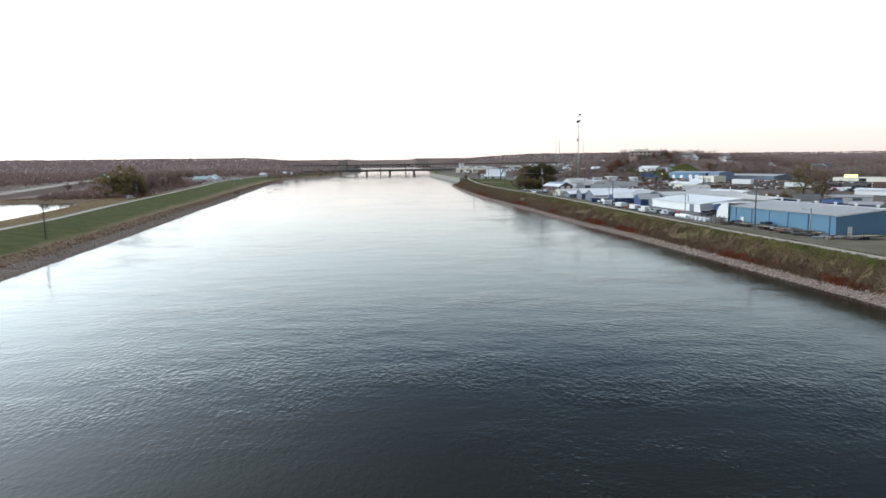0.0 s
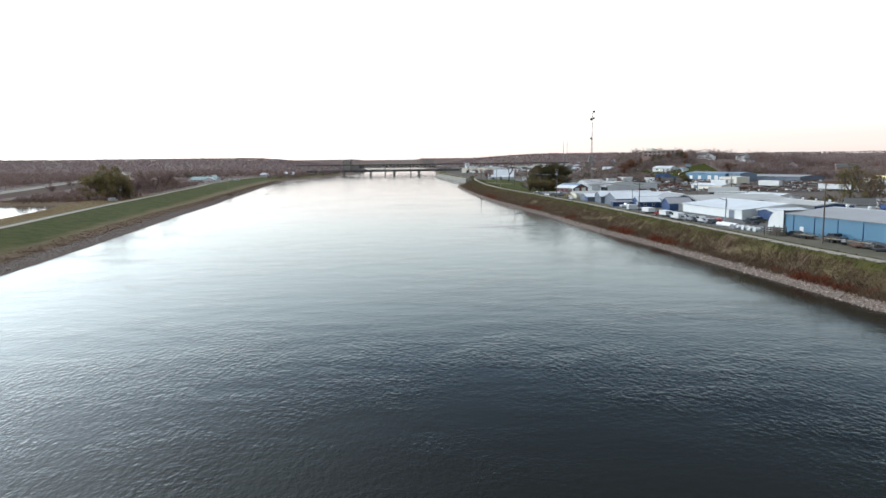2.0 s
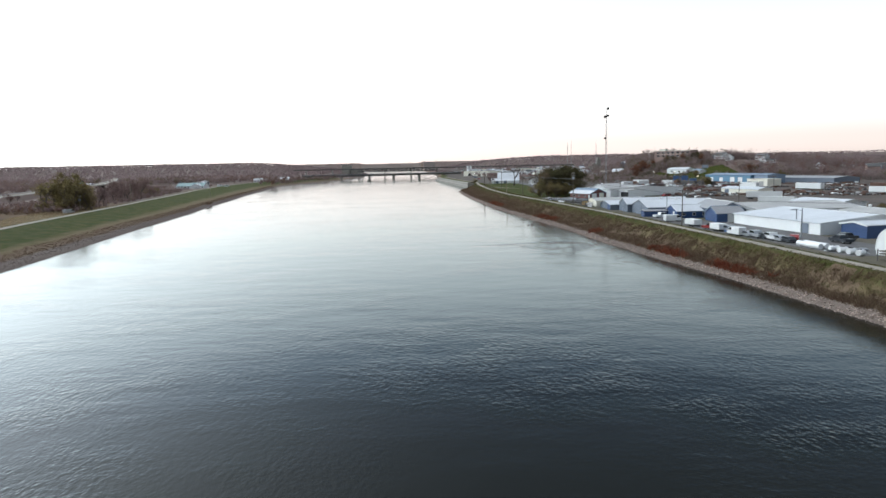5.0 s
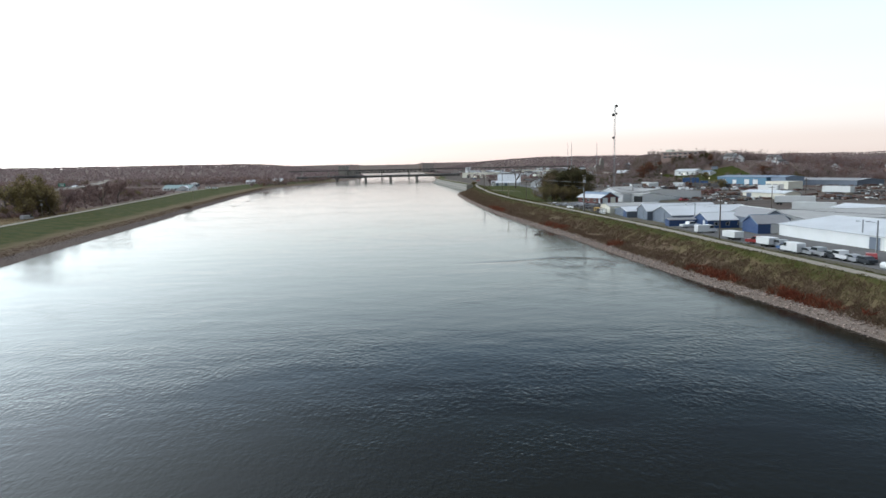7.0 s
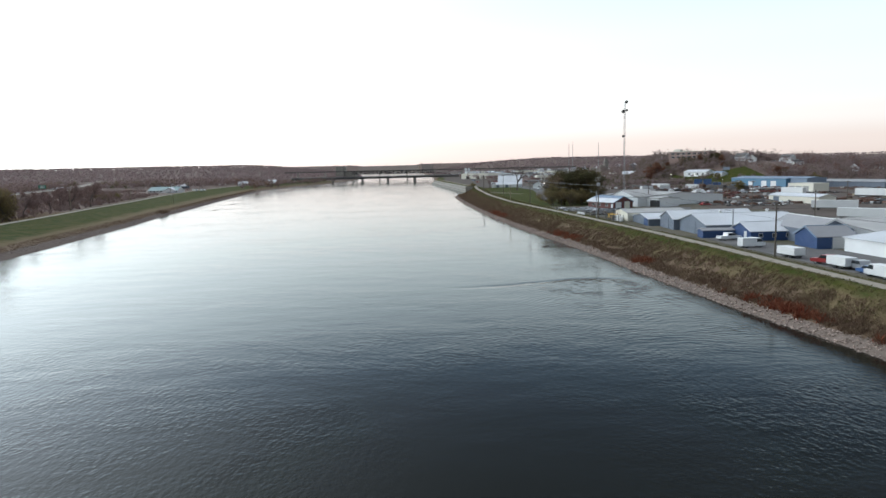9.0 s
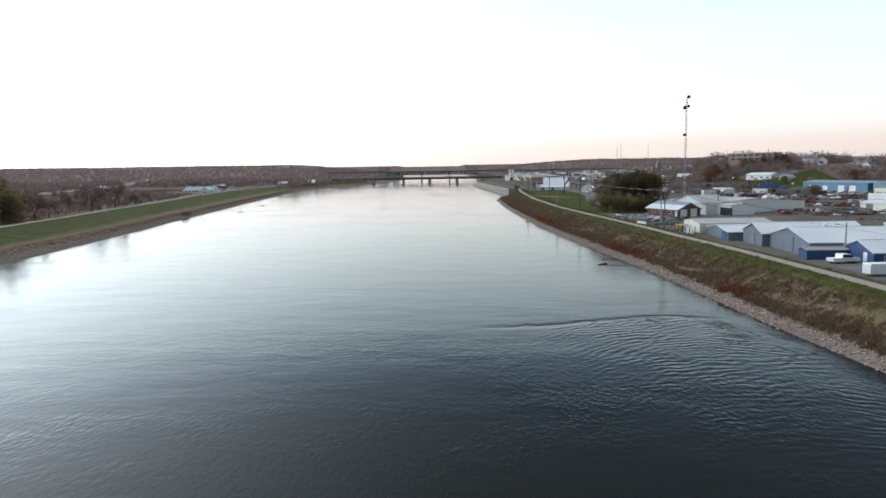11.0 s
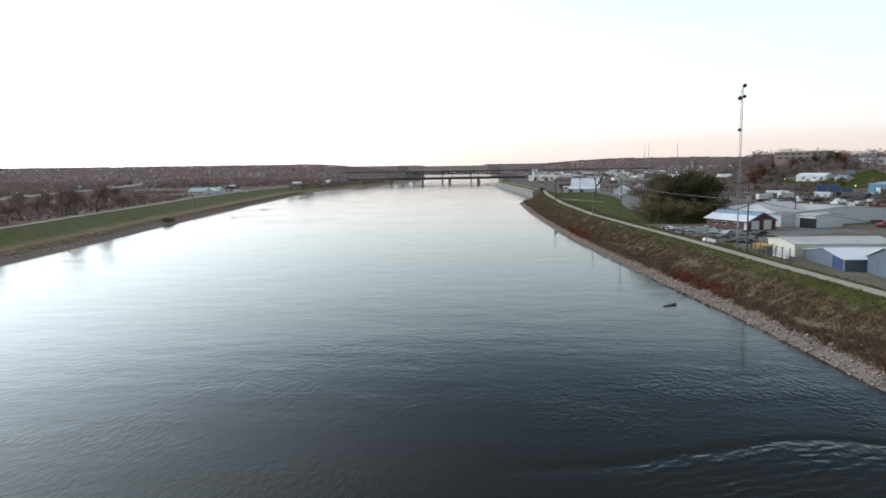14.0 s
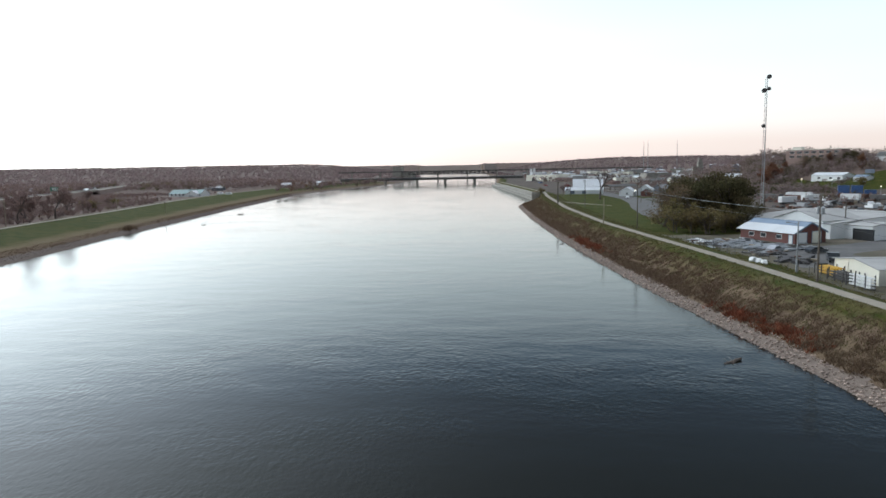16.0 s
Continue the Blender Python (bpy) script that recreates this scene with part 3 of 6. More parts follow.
def hall(name, at, turn, length, width, eave, ridge, wall, roof, label, category="building", group="", doors=(), windows=(), over=0.35, trim=None, flat=False, base=None, vents=0):
    """A building on a rectangle: x runs along the ridge from the corner 'at', y across it.
    doors: (face, from, width, height, material); windows: (face, from, sill, width, height). Faces: w, e are the gable ends, s, n the sides."""
    z = min(height(*at), height(at[0] + length * math.cos(radians(turn)), at[1] + length * math.sin(radians(turn)))) if base is None else base
    ob = thing(name, pose(at[0], at[1], z, 0, 0, turn), label, category, group)
    mid = width / 2
    sink = -0.5 if base is None else -7.0
    if flat:
        part("wall", Shape().box(0, 0, sink, length, width, eave), wall, ob)
        part("roof", Shape().box(0.3, 0.3, eave + 0.002, length - 0.3, width - 0.3, eave + 0.12), roof, ob)
        para = Shape()
        for b in ((-0.1, -0.1, length + 0.1, 0.25), (-0.1, width - 0.25, length + 0.1, width + 0.1), (-0.1, 0.25, 0.25, width - 0.25), (length - 0.25, 0.25, length + 0.1, width - 0.25)):
            para.box(b[0], b[1], eave - 0.15, b[2], b[3], eave + 0.35)
        part("parapet", para, trim or wall, ob)
    else:
        part("wall", Shape().prism([(0, sink), (width, sink), (width, eave), (mid, ridge), (0, eave)], "x", 0, length), wall, ob)
        slope = (ridge - eave) / mid
        t = 0.16
        for a, b in ((-over, mid), (width + over, mid)):
            za = eave - over * slope
            part("roof_slope", Shape().prism([(a, za + 0.03), (b, ridge + 0.03), (b, ridge + 0.03 + t), (a, za + 0.03 + t)], "x", -over, length + over), roof, ob)
        part("ridge_cap", Shape().box(-over, mid - 0.18, ridge + 0.12, length + over, mid + 0.18, ridge + 0.25), trim or roof, ob)
        if trim:
            for x in (-over - 0.04, length + over):
                for a, b in ((-over, mid), (width + over, mid)):
                    za = eave - over * slope
                    part("bargeboard", Shape().prism([(a, za - 0.15), (b, ridge - 0.15), (b, ridge + 0.26), (a, za + 0.26)], "x", x, x + 0.04), trim, ob)
    for k in range(vents):
        x = length * (k + 0.6) / vents
        v = part("roof_vent", Shape().tube((x, mid, ridge + 0.1), (x, mid, ridge + 0.75), 0.32, sides=10).tube((x, mid, ridge + 0.7), (x, mid, ridge + 1.0), 0.55, 0.3, sides=10), WHITEPAINT, ob, "white turbine vent")

    def panel(face, a, w, z0, h, d):
        """A box that stands d proud of a face."""
        s = Shape()
        if face == "s":
            s.box(a, -d, z0, a + w, 0.05, z0 + h)
        elif face == "n":
            s.box(a, width - 0.05, z0, a + w, width + d, z0 + h)
        elif face == "w":
            s.box(-d, a, z0, 0.05, a + w, z0 + h)
        else:
            s.box(length - 0.05, a, z0, length + d, a + w, z0 + h)
        return s

    for face, a, w, h, mat in doors:
        frame_ob = part("door", panel(face, a, w, 0.02, h, 0.06), mat, ob)
        jambs = panel(face, a - 0.15, 0.15, 0, h + 0.15, 0.1)
        for sh in (panel(face, a + w, 0.15, 0, h + 0.15, 0.1), panel(face, a, w, h + 0.02, 0.13, 0.1)):
            jambs.poly(sh.v, sh.f)
        part("door_frame", jambs, trim or mat, frame_ob)
    for face, a, z0, w, h in windows:
        wf = part("window", panel(face, a - 0.1, w + 0.2, z0 - 0.1, h + 0.2, 0.05), WHITEPAINT, ob)
        part("pane", panel(face, a, w, z0, h, 0.075), GLASS, wf)
    return ob


def strips(ob, face_y, xs, z1, mat, name="downspout", w=0.16):
    for x in xs:
        part(name, Shape().box(x, face_y - 0.12, 0, x + w, face_y - 0.005, z1), mat, ob)


blue_hall = hall("warehouse", (93.4, 202.0), -78.9, 40.7, 29.6, 4.97, 6.21, BLUEWALL, GREYROOF, "long blue metal warehouse with a low grey roof", trim=WHITEPAINT, vents=6,
                 doors=[("s", 5.5, 0.9, 2.0, WHITEPAINT), ("e", 3.6, 1.0, 2.1, WHITEPAINT), ("e", 16, 4.0, 3.6, BLUEWALL)])
strips(blue_hall, 0, (3.0, 10.0, 17.2, 24.4, 31.7, 38.7), 4.7, NAVY)
arch = thing("storage_shelter", pose(93.4, 202.0, height(93.4, 202.0), 0, 0, -78.9), "white curved fabric storage shelter against a blue warehouse", "shelter")
prof = [(-5.6 * math.sin(a) ** 0.8, 1.0 + 4.9 * math.cos(a) ** 0.8) for a in np.linspace(0, math.pi / 2, 15)]
part("cover", Shape().prism([(x, z) for x, z in prof] + [(x * 0.97, z - 0.12) for x, z in prof[::-1]], "y", -0.6, 9.5), WHITEPAINT, arch)
part("end_panel", Shape().prism([(x * 0.96, z - 0.14) for x, z in prof] + [(-5.3, 0.05), (0, 0.05)], "y", -0.55, -0.45), WHITEPAINT, arch)
for x in (-5.4, -2.7, -0.4):
    part("post", Shape().box(x, -0.4, 0, x + 0.25, -0.15, 1.2), STEEL, arch)
    part("post", Shape().box(x, 9.0, 0, x + 0.25, 9.25, 1.2), STEEL, arch)
part("base_beam", Shape().box(-5.6, -0.44, 0.85, -0.02, 9.5, 1.0), STEEL, arch)

hall("warehouse", (96.1, 278.8), -82.4, 37.2, 32.5, 2.86, 4.49, WHITEWALL, WHITEROOF, "long white metal warehouse with a pale low roof", trim=WHITEPAINT, doors=[("e", 22, 4, 2.9, GREYWALL), ("s", 30, 3, 2.6, GREYWALL)], windows=[("e", 9, 1.2, 1.2, 0.9)])
grey_hall = hall("warehouse", (80.6, 312.6), 0, 25.8, 18.8, 2.96, 5.26, GREYWALL, WHITEROOF, "grey-blue gabled metal warehouse with a pale roof", doors=[("w", 7.2, 4.4, 3.2, GREYWALL), ("w", 1.5, 0.9, 2.0, WHITEPAINT)], vents=2)
hall("warehouse", (79.0, 331.6), 0, 23.9, 11.2, 3.06, 5.16, GREYWALL, WHITEROOF, "grey-blue gabled metal warehouse with a pale roof", doors=[("w", 4.2, 3.6, 2.9, GREYWALL)])
hall("lean_to_shed", (78.3, 308.9), 0, 8.2, 3.5, 1.91, 2.3, NAVY, GREYROOF, "low navy lean-to beside a grey warehouse", "shed")
hall("office", (86.6, 300.6), 0, 17.0, 10.6, 2.3, 4.1, NAVY, WHITEROOF, "navy gabled office with a pale metal roof", doors=[("w", 2.2, 1.0, 2.0, WHITEPAINT)], windows=[("s", 2.0, 0.9, 0.9, 0.8), ("s", 5.4, 0.9, 0.9, 0.8), ("s", 8.8, 0.9, 0.9, 0.8)])

hall("workshop", (92.6, 282.9), 0, 8.6, 8.8, 2.68, 4.59, NAVY, GREYROOF, "navy gabled workshop with a white roll-up door", doors=[("s", 3.4, 4.4, 2.5, WHITEPAINT)], trim=BLUEROOF)
hall("workshop", (104.9, 289.6), 90, 19.1, 9.2, 3.44, 5.73, GREYWALL, GREYROOF, "tall grey gabled workshop with white eaves", trim=WHITEPAINT)
hall("warehouse", (105.9, 283.9), 0, 34.4, 34.4, 3.44, 4.68, WHITEWALL, TANROOF, "broad warehouse under a weathered pale roof", doors=[("s", 6, 4, 3, GREYWALL)])
hall("warehouse", (123.4, 271.2), -84, 26.7, 13.5, 3.82, 4.6, NAVY, TANROOF, "navy metal warehouse with a weathered tan roof", vents=4, trim=WHITEPAINT)
hall("shed", (106.6, 232.5), 12, 11.9, 7.6, 3.06, 3.72, NAVY, WHITEROOF, "navy shed with a white metal roof", trim=WHITEPAINT)
hall("shed", (171.0, 281.0), -28, 17, 8, 2.6, 3.3, WHITEWALL, GREYROOF, "long white storage shed with a grey roof", doors=[("s", 3, 3, 2.2, GREYWALL), ("s", 10, 3, 2.2, GREYWALL)])
hall("shed", (148.8, 246.0), -30, 6, 7, 2.5, 3.5, NAVY, NAVY, "small shed under a navy blue roof")
hall("shed", (155.4, 241.0), -38, 10, 8, 2.2, 3.0, GREYWALL, GREYROOF, "low grey shed with a grey metal roof")
hall("house", (146.0, 261.0), -25, 9, 6, 2.9, 5.0, WHITEPAINT, SHINGLE, "small white gabled house with a dark roof", "house", windows=[("w", 2.4, 1.2, 1.0, 1.2)])
hall("warehouse", (141.5, 332.0), -74, 22, 13, 3.0, 4.1, WHITEWALL, WHITEROOF, "white metal warehouse with a pale low roof", doors=[("s", 8, 3.4, 2.6, GREYWALL)])
hall("shed", (224.0, 343.0), -60, 26, 6, 2.6, 3.2, WHITEWALL, WHITEROOF, "long low white shed beside a car yard")
hall("shed", (74.5, 361.7), 0, 20.1, 14.2, 2.65, 3.48, CREAM, TANROOF, "cream metal shed with a weathered roof", doors=[("w", 9.5, 4.0, 2.6, CREAM)])
hall("shed", (75.9, 344.3), 0, 17.4, 16.0, 2.10, 3.29, GREYWALL, WHITEROOF, "low grey-blue shed with a pale roof", doors=[("w", 1.0, 3.2, 2.1, NAVY)])
brown = hall("workshop", (78.1, 432.8), -66.8, 17.6, 9.8, 2.65, 4.94, BRICK, BLUEROOF, "red-brown metal workshop with a slate-blue roof", trim=BLUEROOF,
             doors=[("e", 0.9, 2.8, 2.6, WHITEPAINT), ("e", 5.4, 2.8, 2.8, CREAM), ("s", 15.9, 1.0, 2.0, WHITEPAINT)], windows=[("s", 3.0, 1.0, 1.6, 0.9), ("s", 7.0, 1.0, 1.6, 0.9), ("s", 12.0, 1.0, 1.6, 0.9)])
part("porch_roof", Shape().prism([(-0.9, 2.5), (2.5, 4.10), (2.5, 4.18), (-0.9, 2.6)], "x", -0.5, 18.1), WHITEROOF, brown, "pale lower roof sheets")
big = hall("warehouse", (85.8, 455.0), -67, 31.1, 49.4, 3.84, 5.40, WHITEWALL, TANROOF, "large white warehouse with a weathered grey roof")
part("dormer_wall", Shape().prism([(13, 3.6), (29, 3.6), (29, 4.4), (21, 6.8), (13, 4.4)], "y", -0.15, 14), WHITEWALL, big)
part("dormer_roof", Shape().prism([(12.7, 4.42), (21, 6.9), (29.3, 4.42), (29.3, 4.56), (21, 7.04), (12.7, 4.56)], "y", -0.5, 14), TANROOF, big)
hall("warehouse", (99.3, 435.6), -67, 15.6, 11.0, 3.57, 4.21, WHITEWALL, TANROOF, "low white warehouse with a dark open door", doors=[("s", 10.5, 5.5, 2.7, DOORSHADE)])

hall("barn", (69.5, 738.0), -6, 21, 15, 3.0, 10.2, WHITEPAINT, WHITEROOF, "white building with a tall steep pale roof", windows=[("s", 3, 1, 1, 1.2), ("s", 8, 1, 1, 1.2), ("s", 14, 1, 1, 1.2)])
hall("barn", (63.0, 731.0), -6, 25, 6.8, 2.6, 4.6, WHITEPAINT, WHITEROOF, "low white annexe of a steep-roofed building", doors=[("s", 4, 2.4, 2.2, GREYWALL), ("s", 12, 2.4, 2.2, GREYWALL)])
hall("house", (101.0, 684.0), 65, 10, 9, 2.8, 5.6, WHITEPAINT, WHITEROOF, "white house with a pale metal roof beside a lot", "house", windows=[("s", 2, 1, 1, 1.2), ("w", 3.5, 1, 1, 1.2)])
hall("house", (110.0, 676.0), 70, 7, 6, 2.6, 4.6, BRICK, SHINGLE, "small red-brown house with a dark roof", "house", windows=[("s", 2, 1, 1, 1.2), ("w", 2.2, 1, 1, 1.2)])
hall("house", (114.0, 690.0), 70, 12, 9, 3.6, 6.6, WHITEPAINT, WHITEROOF, "white house with a pale metal roof", "house", windows=[("s", 2, 1, 1, 1.2), ("s", 7, 1, 1, 1.2)])
hall("house", (124.0, 700.0), 40, 12, 10, 3.2, 6.4, GREYWALL, GREYROOF, "grey house with a grey roof", "house", windows=[("s", 2, 1, 1, 1.2)])
shelter = thing("picnic_shelter", pose(104, 786, height(104, 786), 0, 0, 20), "dark open picnic shelter on posts in a park", "shelter")
part("roof", Shape().prism([(-0.6, 3.0), (5, 4.4), (10.6, 3.0), (10.6, 3.25), (5, 4.7), (-0.6, 3.25)], "x", -0.6, 24.6), SHINGLE, shelter)
for i in range(6):
    for j in (0.2, 9.5):
        part("post", Shape().box(0.2 + 4.6 * i, j, -0.3, 0.5 + 4.6 * i, j + 0.3, 3.1), POLEWOOD, shelter)
part("slab", Shape().box(-0.5, -0.5, -0.4, 24.5, 10.5, 0.06), CONCRETE, shelter)
hall("store", (58, 1203), -40, 50, 34, 8.0, 8.5, CREAM, TANROOF, "large pale flat-roofed store", flat=True, doors=[("s", 10, 5, 4, GLASS), ("s", 30, 5, 4, DOORSHADE)])
hall("store", (112, 1160), -30, 40, 26, 6.0, 6.5, WHITEWALL, GREYROOF, "white flat-roofed store beside a lot", flat=True, doors=[("s", 10, 5, 4, GLASS)])

shop = hall("workshop", (236.6, 642.5), -75.5, 54, 20, 6.0, 7.2, BLUEWALL, BLUEROOF, "long blue metal workshop with white roll-up doors", trim=BLUEROOF,
            doors=[("s", 6, 4.2, 4.0, WHITEPAINT), ("s", 18, 4.2, 4.0, WHITEPAINT), ("s", 31, 5.0, 4.4, WHITEPAINT), ("s", 40, 5.0, 4.4, WHITEPAINT)])
hall("workshop", (252.0, 588.0), -75.5, 14, 16, 6.4, 7.2, BLUEROOF, BLUEROOF, "dull blue end bay of a long metal workshop")
hall("warehouse", (272.0, 612.0), -70, 62, 26, 3.6, 4.8, GREYWALL, GREYROOF, "grey metal warehouse beside a rail yard")
hall("garage", (217.5, 527.0), -70, 17.0, 12, 5.0, 5.4, CREAM, TANROOF, "cream flat-roofed garage with three doors", flat=True, doors=[("s", 1.0, 3.4, 3.6, TANROOF), ("s", 5.6, 3.4, 3.6, TANROOF), ("s", 10.4, 3.4, 3.6, TANROOF)])
hall("shed", (163.5, 443.0), -75, 28, 9, 2.9, 3.9, CREAM, WHITEROOF, "long cream shed with a white roof", doors=[("s", 3, 3, 2.4, GREYWALL)])
hall("building", (248, 768), -59, 24, 12, 4.0, 5.8, WHITEWALL, WHITEROOF, "white hall at the foot of a grassy hill", windows=[("s", 5, 1.5, 2, 1.2), ("s", 14, 1.5, 2, 1.2), ("s", 20, 1.5, 2, 1.2)], base=10.6)
hall("building", (264, 741), -59, 9, 9, 2.8, 4.0, WHITEWALL, BLUEROOF, "low white wing at the foot of a grassy hill", base=10.8)
board = thing("scoreboard", pose(281, 752, 15.0, 0, 0, -50), "pale board on two posts on a grassy hill", "board")
part("panel", Shape().box(-3.2, -0.1, 0.6, 3.2, 0.1, 3.6), GREYWALL, board)
for x in (-2.4, 2.2):
    part("post", Shape().box(x, 0.12, -1.0, x + 0.2, 0.3, 3.2), STEEL, board)
school = hall("school", (256, 832), -45, 42, 18, 7.6, 8.1, BRICKFAR, TANROOF, "red-brick flat-roofed school on a wooded hill", flat=True, trim=CREAM, base=26.8,
              windows=[("s", 3 + 5.6 * i, z0, 3.6, 1.8) for i in range(7) for z0 in (1.2, 4.6)])
part("penthouse", Shape().box(3, 5, 7.7, 10, 12, 10.2), CREAM, school)

# houses on the hill and in the town beyond
hr = random.Random(11)
HOUSE_WALLS = (WHITEPAINT, WHITEPAINT, CREAM, GREYWALL, BRICKFAR)
HOUSE_NAMES = {id(WHITEPAINT): "white", id(CREAM): "cream", id(GREYWALL): "grey", id(BRICKFAR): "red-brick"}
hill_sites = [(309, 797), (318, 772), (338, 742), (372, 700), (392, 668), (420, 690), (350, 790), (405, 640), (455, 610), (470, 560), (520, 530), (330, 860), (380, 850), (430, 770), (500, 650), (560, 560), (420, 520), (470, 470)]
hill_sites += [(hr.uniform(150, 330), hr.uniform(880, 1300)) for _ in range(22)]
for i, (x, y) in enumerate(hill_sites):
    w = hr.choice(HOUSE_WALLS)
    lx, wy_, ev = hr.uniform(9, 14), hr.uniform(7, 10), hr.uniform(2.8, 5.6)
    hall("house", (x, y), hr.choice((-60, -20, 20, 60)), lx, wy_, ev, ev + hr.uniform(2, 3.2), w, SHINGLE if hr.random() < 0.65 else WHITEROOF, f"{HOUSE_NAMES[id(w)]} family house among bare trees on the hillside", "house", "hillside houses", windows=[("s", 1.5, 1, 1.1, 1.3), ("s", lx - 3, 1, 1.1, 1.3), ("w", 2.5, 1, 1.1, 1.3), ("w", wy_ - 3, 1, 1.1, 1.3)], trim=WHITEPAINT)
for i in range(90):
    x, y = hr.uniform(40, 420), hr.uniform(880, 1900)
    if x - float(on(TRAIL_R, y)) < 45 or float(hills(x, y)) > 14:
        continue
    tall = hr.random() < 0.25
    w = hr.choice((WHITEWALL, CREAM, BRICKFAR, TANROOF, CONCRETE))
    hall("town_block", (x, y), hr.uniform(-50, 10), hr.uniform(14, 40), hr.uniform(12, 24), hr.uniform(7, 10) if tall else hr.uniform(3.5, 6), 9, w, hr.choice((WHITEROOF, TANROOF, GREYROOF)), "flat-roofed commercial building in the town across the rails", "building", "town buildings", flat=True,
         windows=[("s", 2 + 4 * k, 1.2, 2.0, 1.6) for k in range(3)])

# houses on the slopes beyond the town
for i in range(150):
    x, y = hr.uniform(60, 620), hr.uniform(1150, 2100)
    if x - float(on(TRAIL_R, y)) < 60 or abs(y - 1690) < 22:
        continue
    w = hr.choice((WHITEPAINT, WHITEPAINT, CREAM, GREYWALL, TANROOF))
    ev = hr.uniform(3.2, 5.6)
    hall("house", (x, y), hr.uniform(-60, 30), hr.uniform(9, 17), hr.uniform(7, 10), ev, ev + hr.uniform(1.6, 2.8), w, hr.choice((SHINGLE, WHITEROOF, GREYROOF)), "pale house on a slope beyond the town", "house", "houses beyond the town")
pink = hall("house", (213.5, 852.0), -30, 13, 10, 6.0, 9.0, BRICKFAR, WHITEROOF, "tall pinkish brick house with a pale roof on a hill", "house", windows=[("s", 2, 1, 1.1, 1.5), ("s", 6, 1, 1.1, 1.5), ("s", 10, 1, 1.1, 1.5), ("s", 2, 3.8, 1.1, 1.5), ("s", 6, 3.8, 1.1, 1.5), ("s", 10, 3.8, 1.1, 1.5)])
tower = thing("grain_tower", pose(226, 966, height(226, 966)), "tall pale concrete grain tower above the town", "tower")
part("shaft", Shape().box(-2.4, -2.4, -1.0, 2.4, 2.4, 27.0 - height(226, 966)), CONCRETE, tower)
part("head_house", Shape().box(-1.6, -1.6, 27.0 - height(226, 966), 1.6, 1.6, 30.0 - height(226, 966)), CONCRETE, tower)
part("annex", Shape().box(-7.5, -2.2, -1.0, -2.45, 2.2, 22.0 - height(226, 966)), CONCRETE, tower)

# across the river
lodge = hall("lodge", (-290, 852), -8, 33, 15, 2.6, 6.2, WHITEPAINT, TEALROOF, "long white lodge with a teal metal roof beside the levee", windows=[("s", 2 + 4 * i, 1.0, 2.0, 1.3) for i in range(4)])
part("porch_wall", Shape().prism([(20, -0.4), (31, -0.4), (31, 2.6), (25.5, 5.3), (20, 2.6)], "y", -2.6, 6), WHITEPAINT, lodge)
part("porch_roof", Shape().prism([(19.5, 2.5), (25.5, 5.45), (31.5, 2.5), (31.5, 2.7), (25.5, 5.65), (19.5, 2.7)], "y", -3.1, 8), WHITEROOF, lodge)
for i, (x, y) in enumerate([(-500, 620), (-540, 760), (-600, 690), (-470, 1000), (-520, 1080), (-620, 980), (-330, 1040), (-370, 1100), (-280, 1150), (-420, 1200), (-360, 1290), (-260, 1250), (-700, 850), (-760, 760), (-640, 1090), (-680, 1110), (-720, 1080), (-700, 1150), (-650, 1150), (-740, 1120)]):
    w = hr.choice((WHITEPAINT, WHITEPAINT, CREAM, GREYWALL))
    hall("house", (x, y), hr.choice((-40, 0, 35)), hr.uniform(11, 18), hr.uniform(8, 11), 3.2, 6.0, w, hr.choice((SHINGLE, WHITEROOF)), f"{HOUSE_NAMES[id(w)]} house among bare trees on the flood plain", "house", "houses on the flood plain", windows=[("s", 2, 1, 1.2, 1.2), ("s", 6.5, 1, 1.2, 1.2)])
for x, y, w, h in ((-246, 1950, 22, 27), (-222, 1955, 28, 15)):
    hall("mill", (x, y), -10, w, 26, h, h, CONCRETE, TANROOF, "tall pale concrete mill building far up the river", "building", flat=True)
for x in (82, 88):
    s = thing("silo", pose(x, 1520, height(x, 1520)), "tall white concrete silo", "silo", "far silos")
    part("shell", Shape().tube((0, 0, -0.5), (0, 0, 16), 2.3, sides=20), WHITEPAINT, s)
    part("dome", Shape().tube((0, 0, 16), (0, 0, 17.2), 2.3, 0.5, sides=20), STEEL, s)

# ---- flood wall, bridges and highway ----
wall = thing("flood_wall", pose(0, 0, 0), "stepped pale concrete flood wall along the river", "wall", kind="structure")
def along(line, y0, y1, stride, x_in, x_out, z0, z1):
    s = Shape()
    ys = np.arange(y0, y1 + 0.1, stride)
    pts = []
    for y in ys:
        x = float(on(line, y))
        pts += [(x + x_in, y, z0), (x + x_in, y, z1), (x + x_out, y, z1), (x + x_out, y, z0)]
    n = len(ys)
    f = [(4 * i + j, 4 * i + (j + 1) % 4, 4 * i + 4 + (j + 1) % 4, 4 * i + 4 + j) for i in range(n - 1) for j in range(4)]
    return s.poly(pts, f + [(0, 1, 2, 3), (4 * n - 1, 4 * n - 2, 4 * n - 3, 4 * n - 4)])
part("lower_wall", along(WATER_R, 752, 1132, 9.5, -0.6, 1.4, -1.0, 2.6), CONCRETE, wall)
part("ledge", along(WATER_R, 752, 1132, 9.5, -0.9, 0.2, 2.35, 2.75), CONCRETE, wall)
part("upper_wall", along(WATER_R, 752, 1132, 9.5, 2.6, 3.2, 0.5, 5.4), CONCRETE, wall)
part("end_wall", Shape().box(40.6, 749.0, -1, 48.5, 751.9, 6.2), CONCRETE, wall)
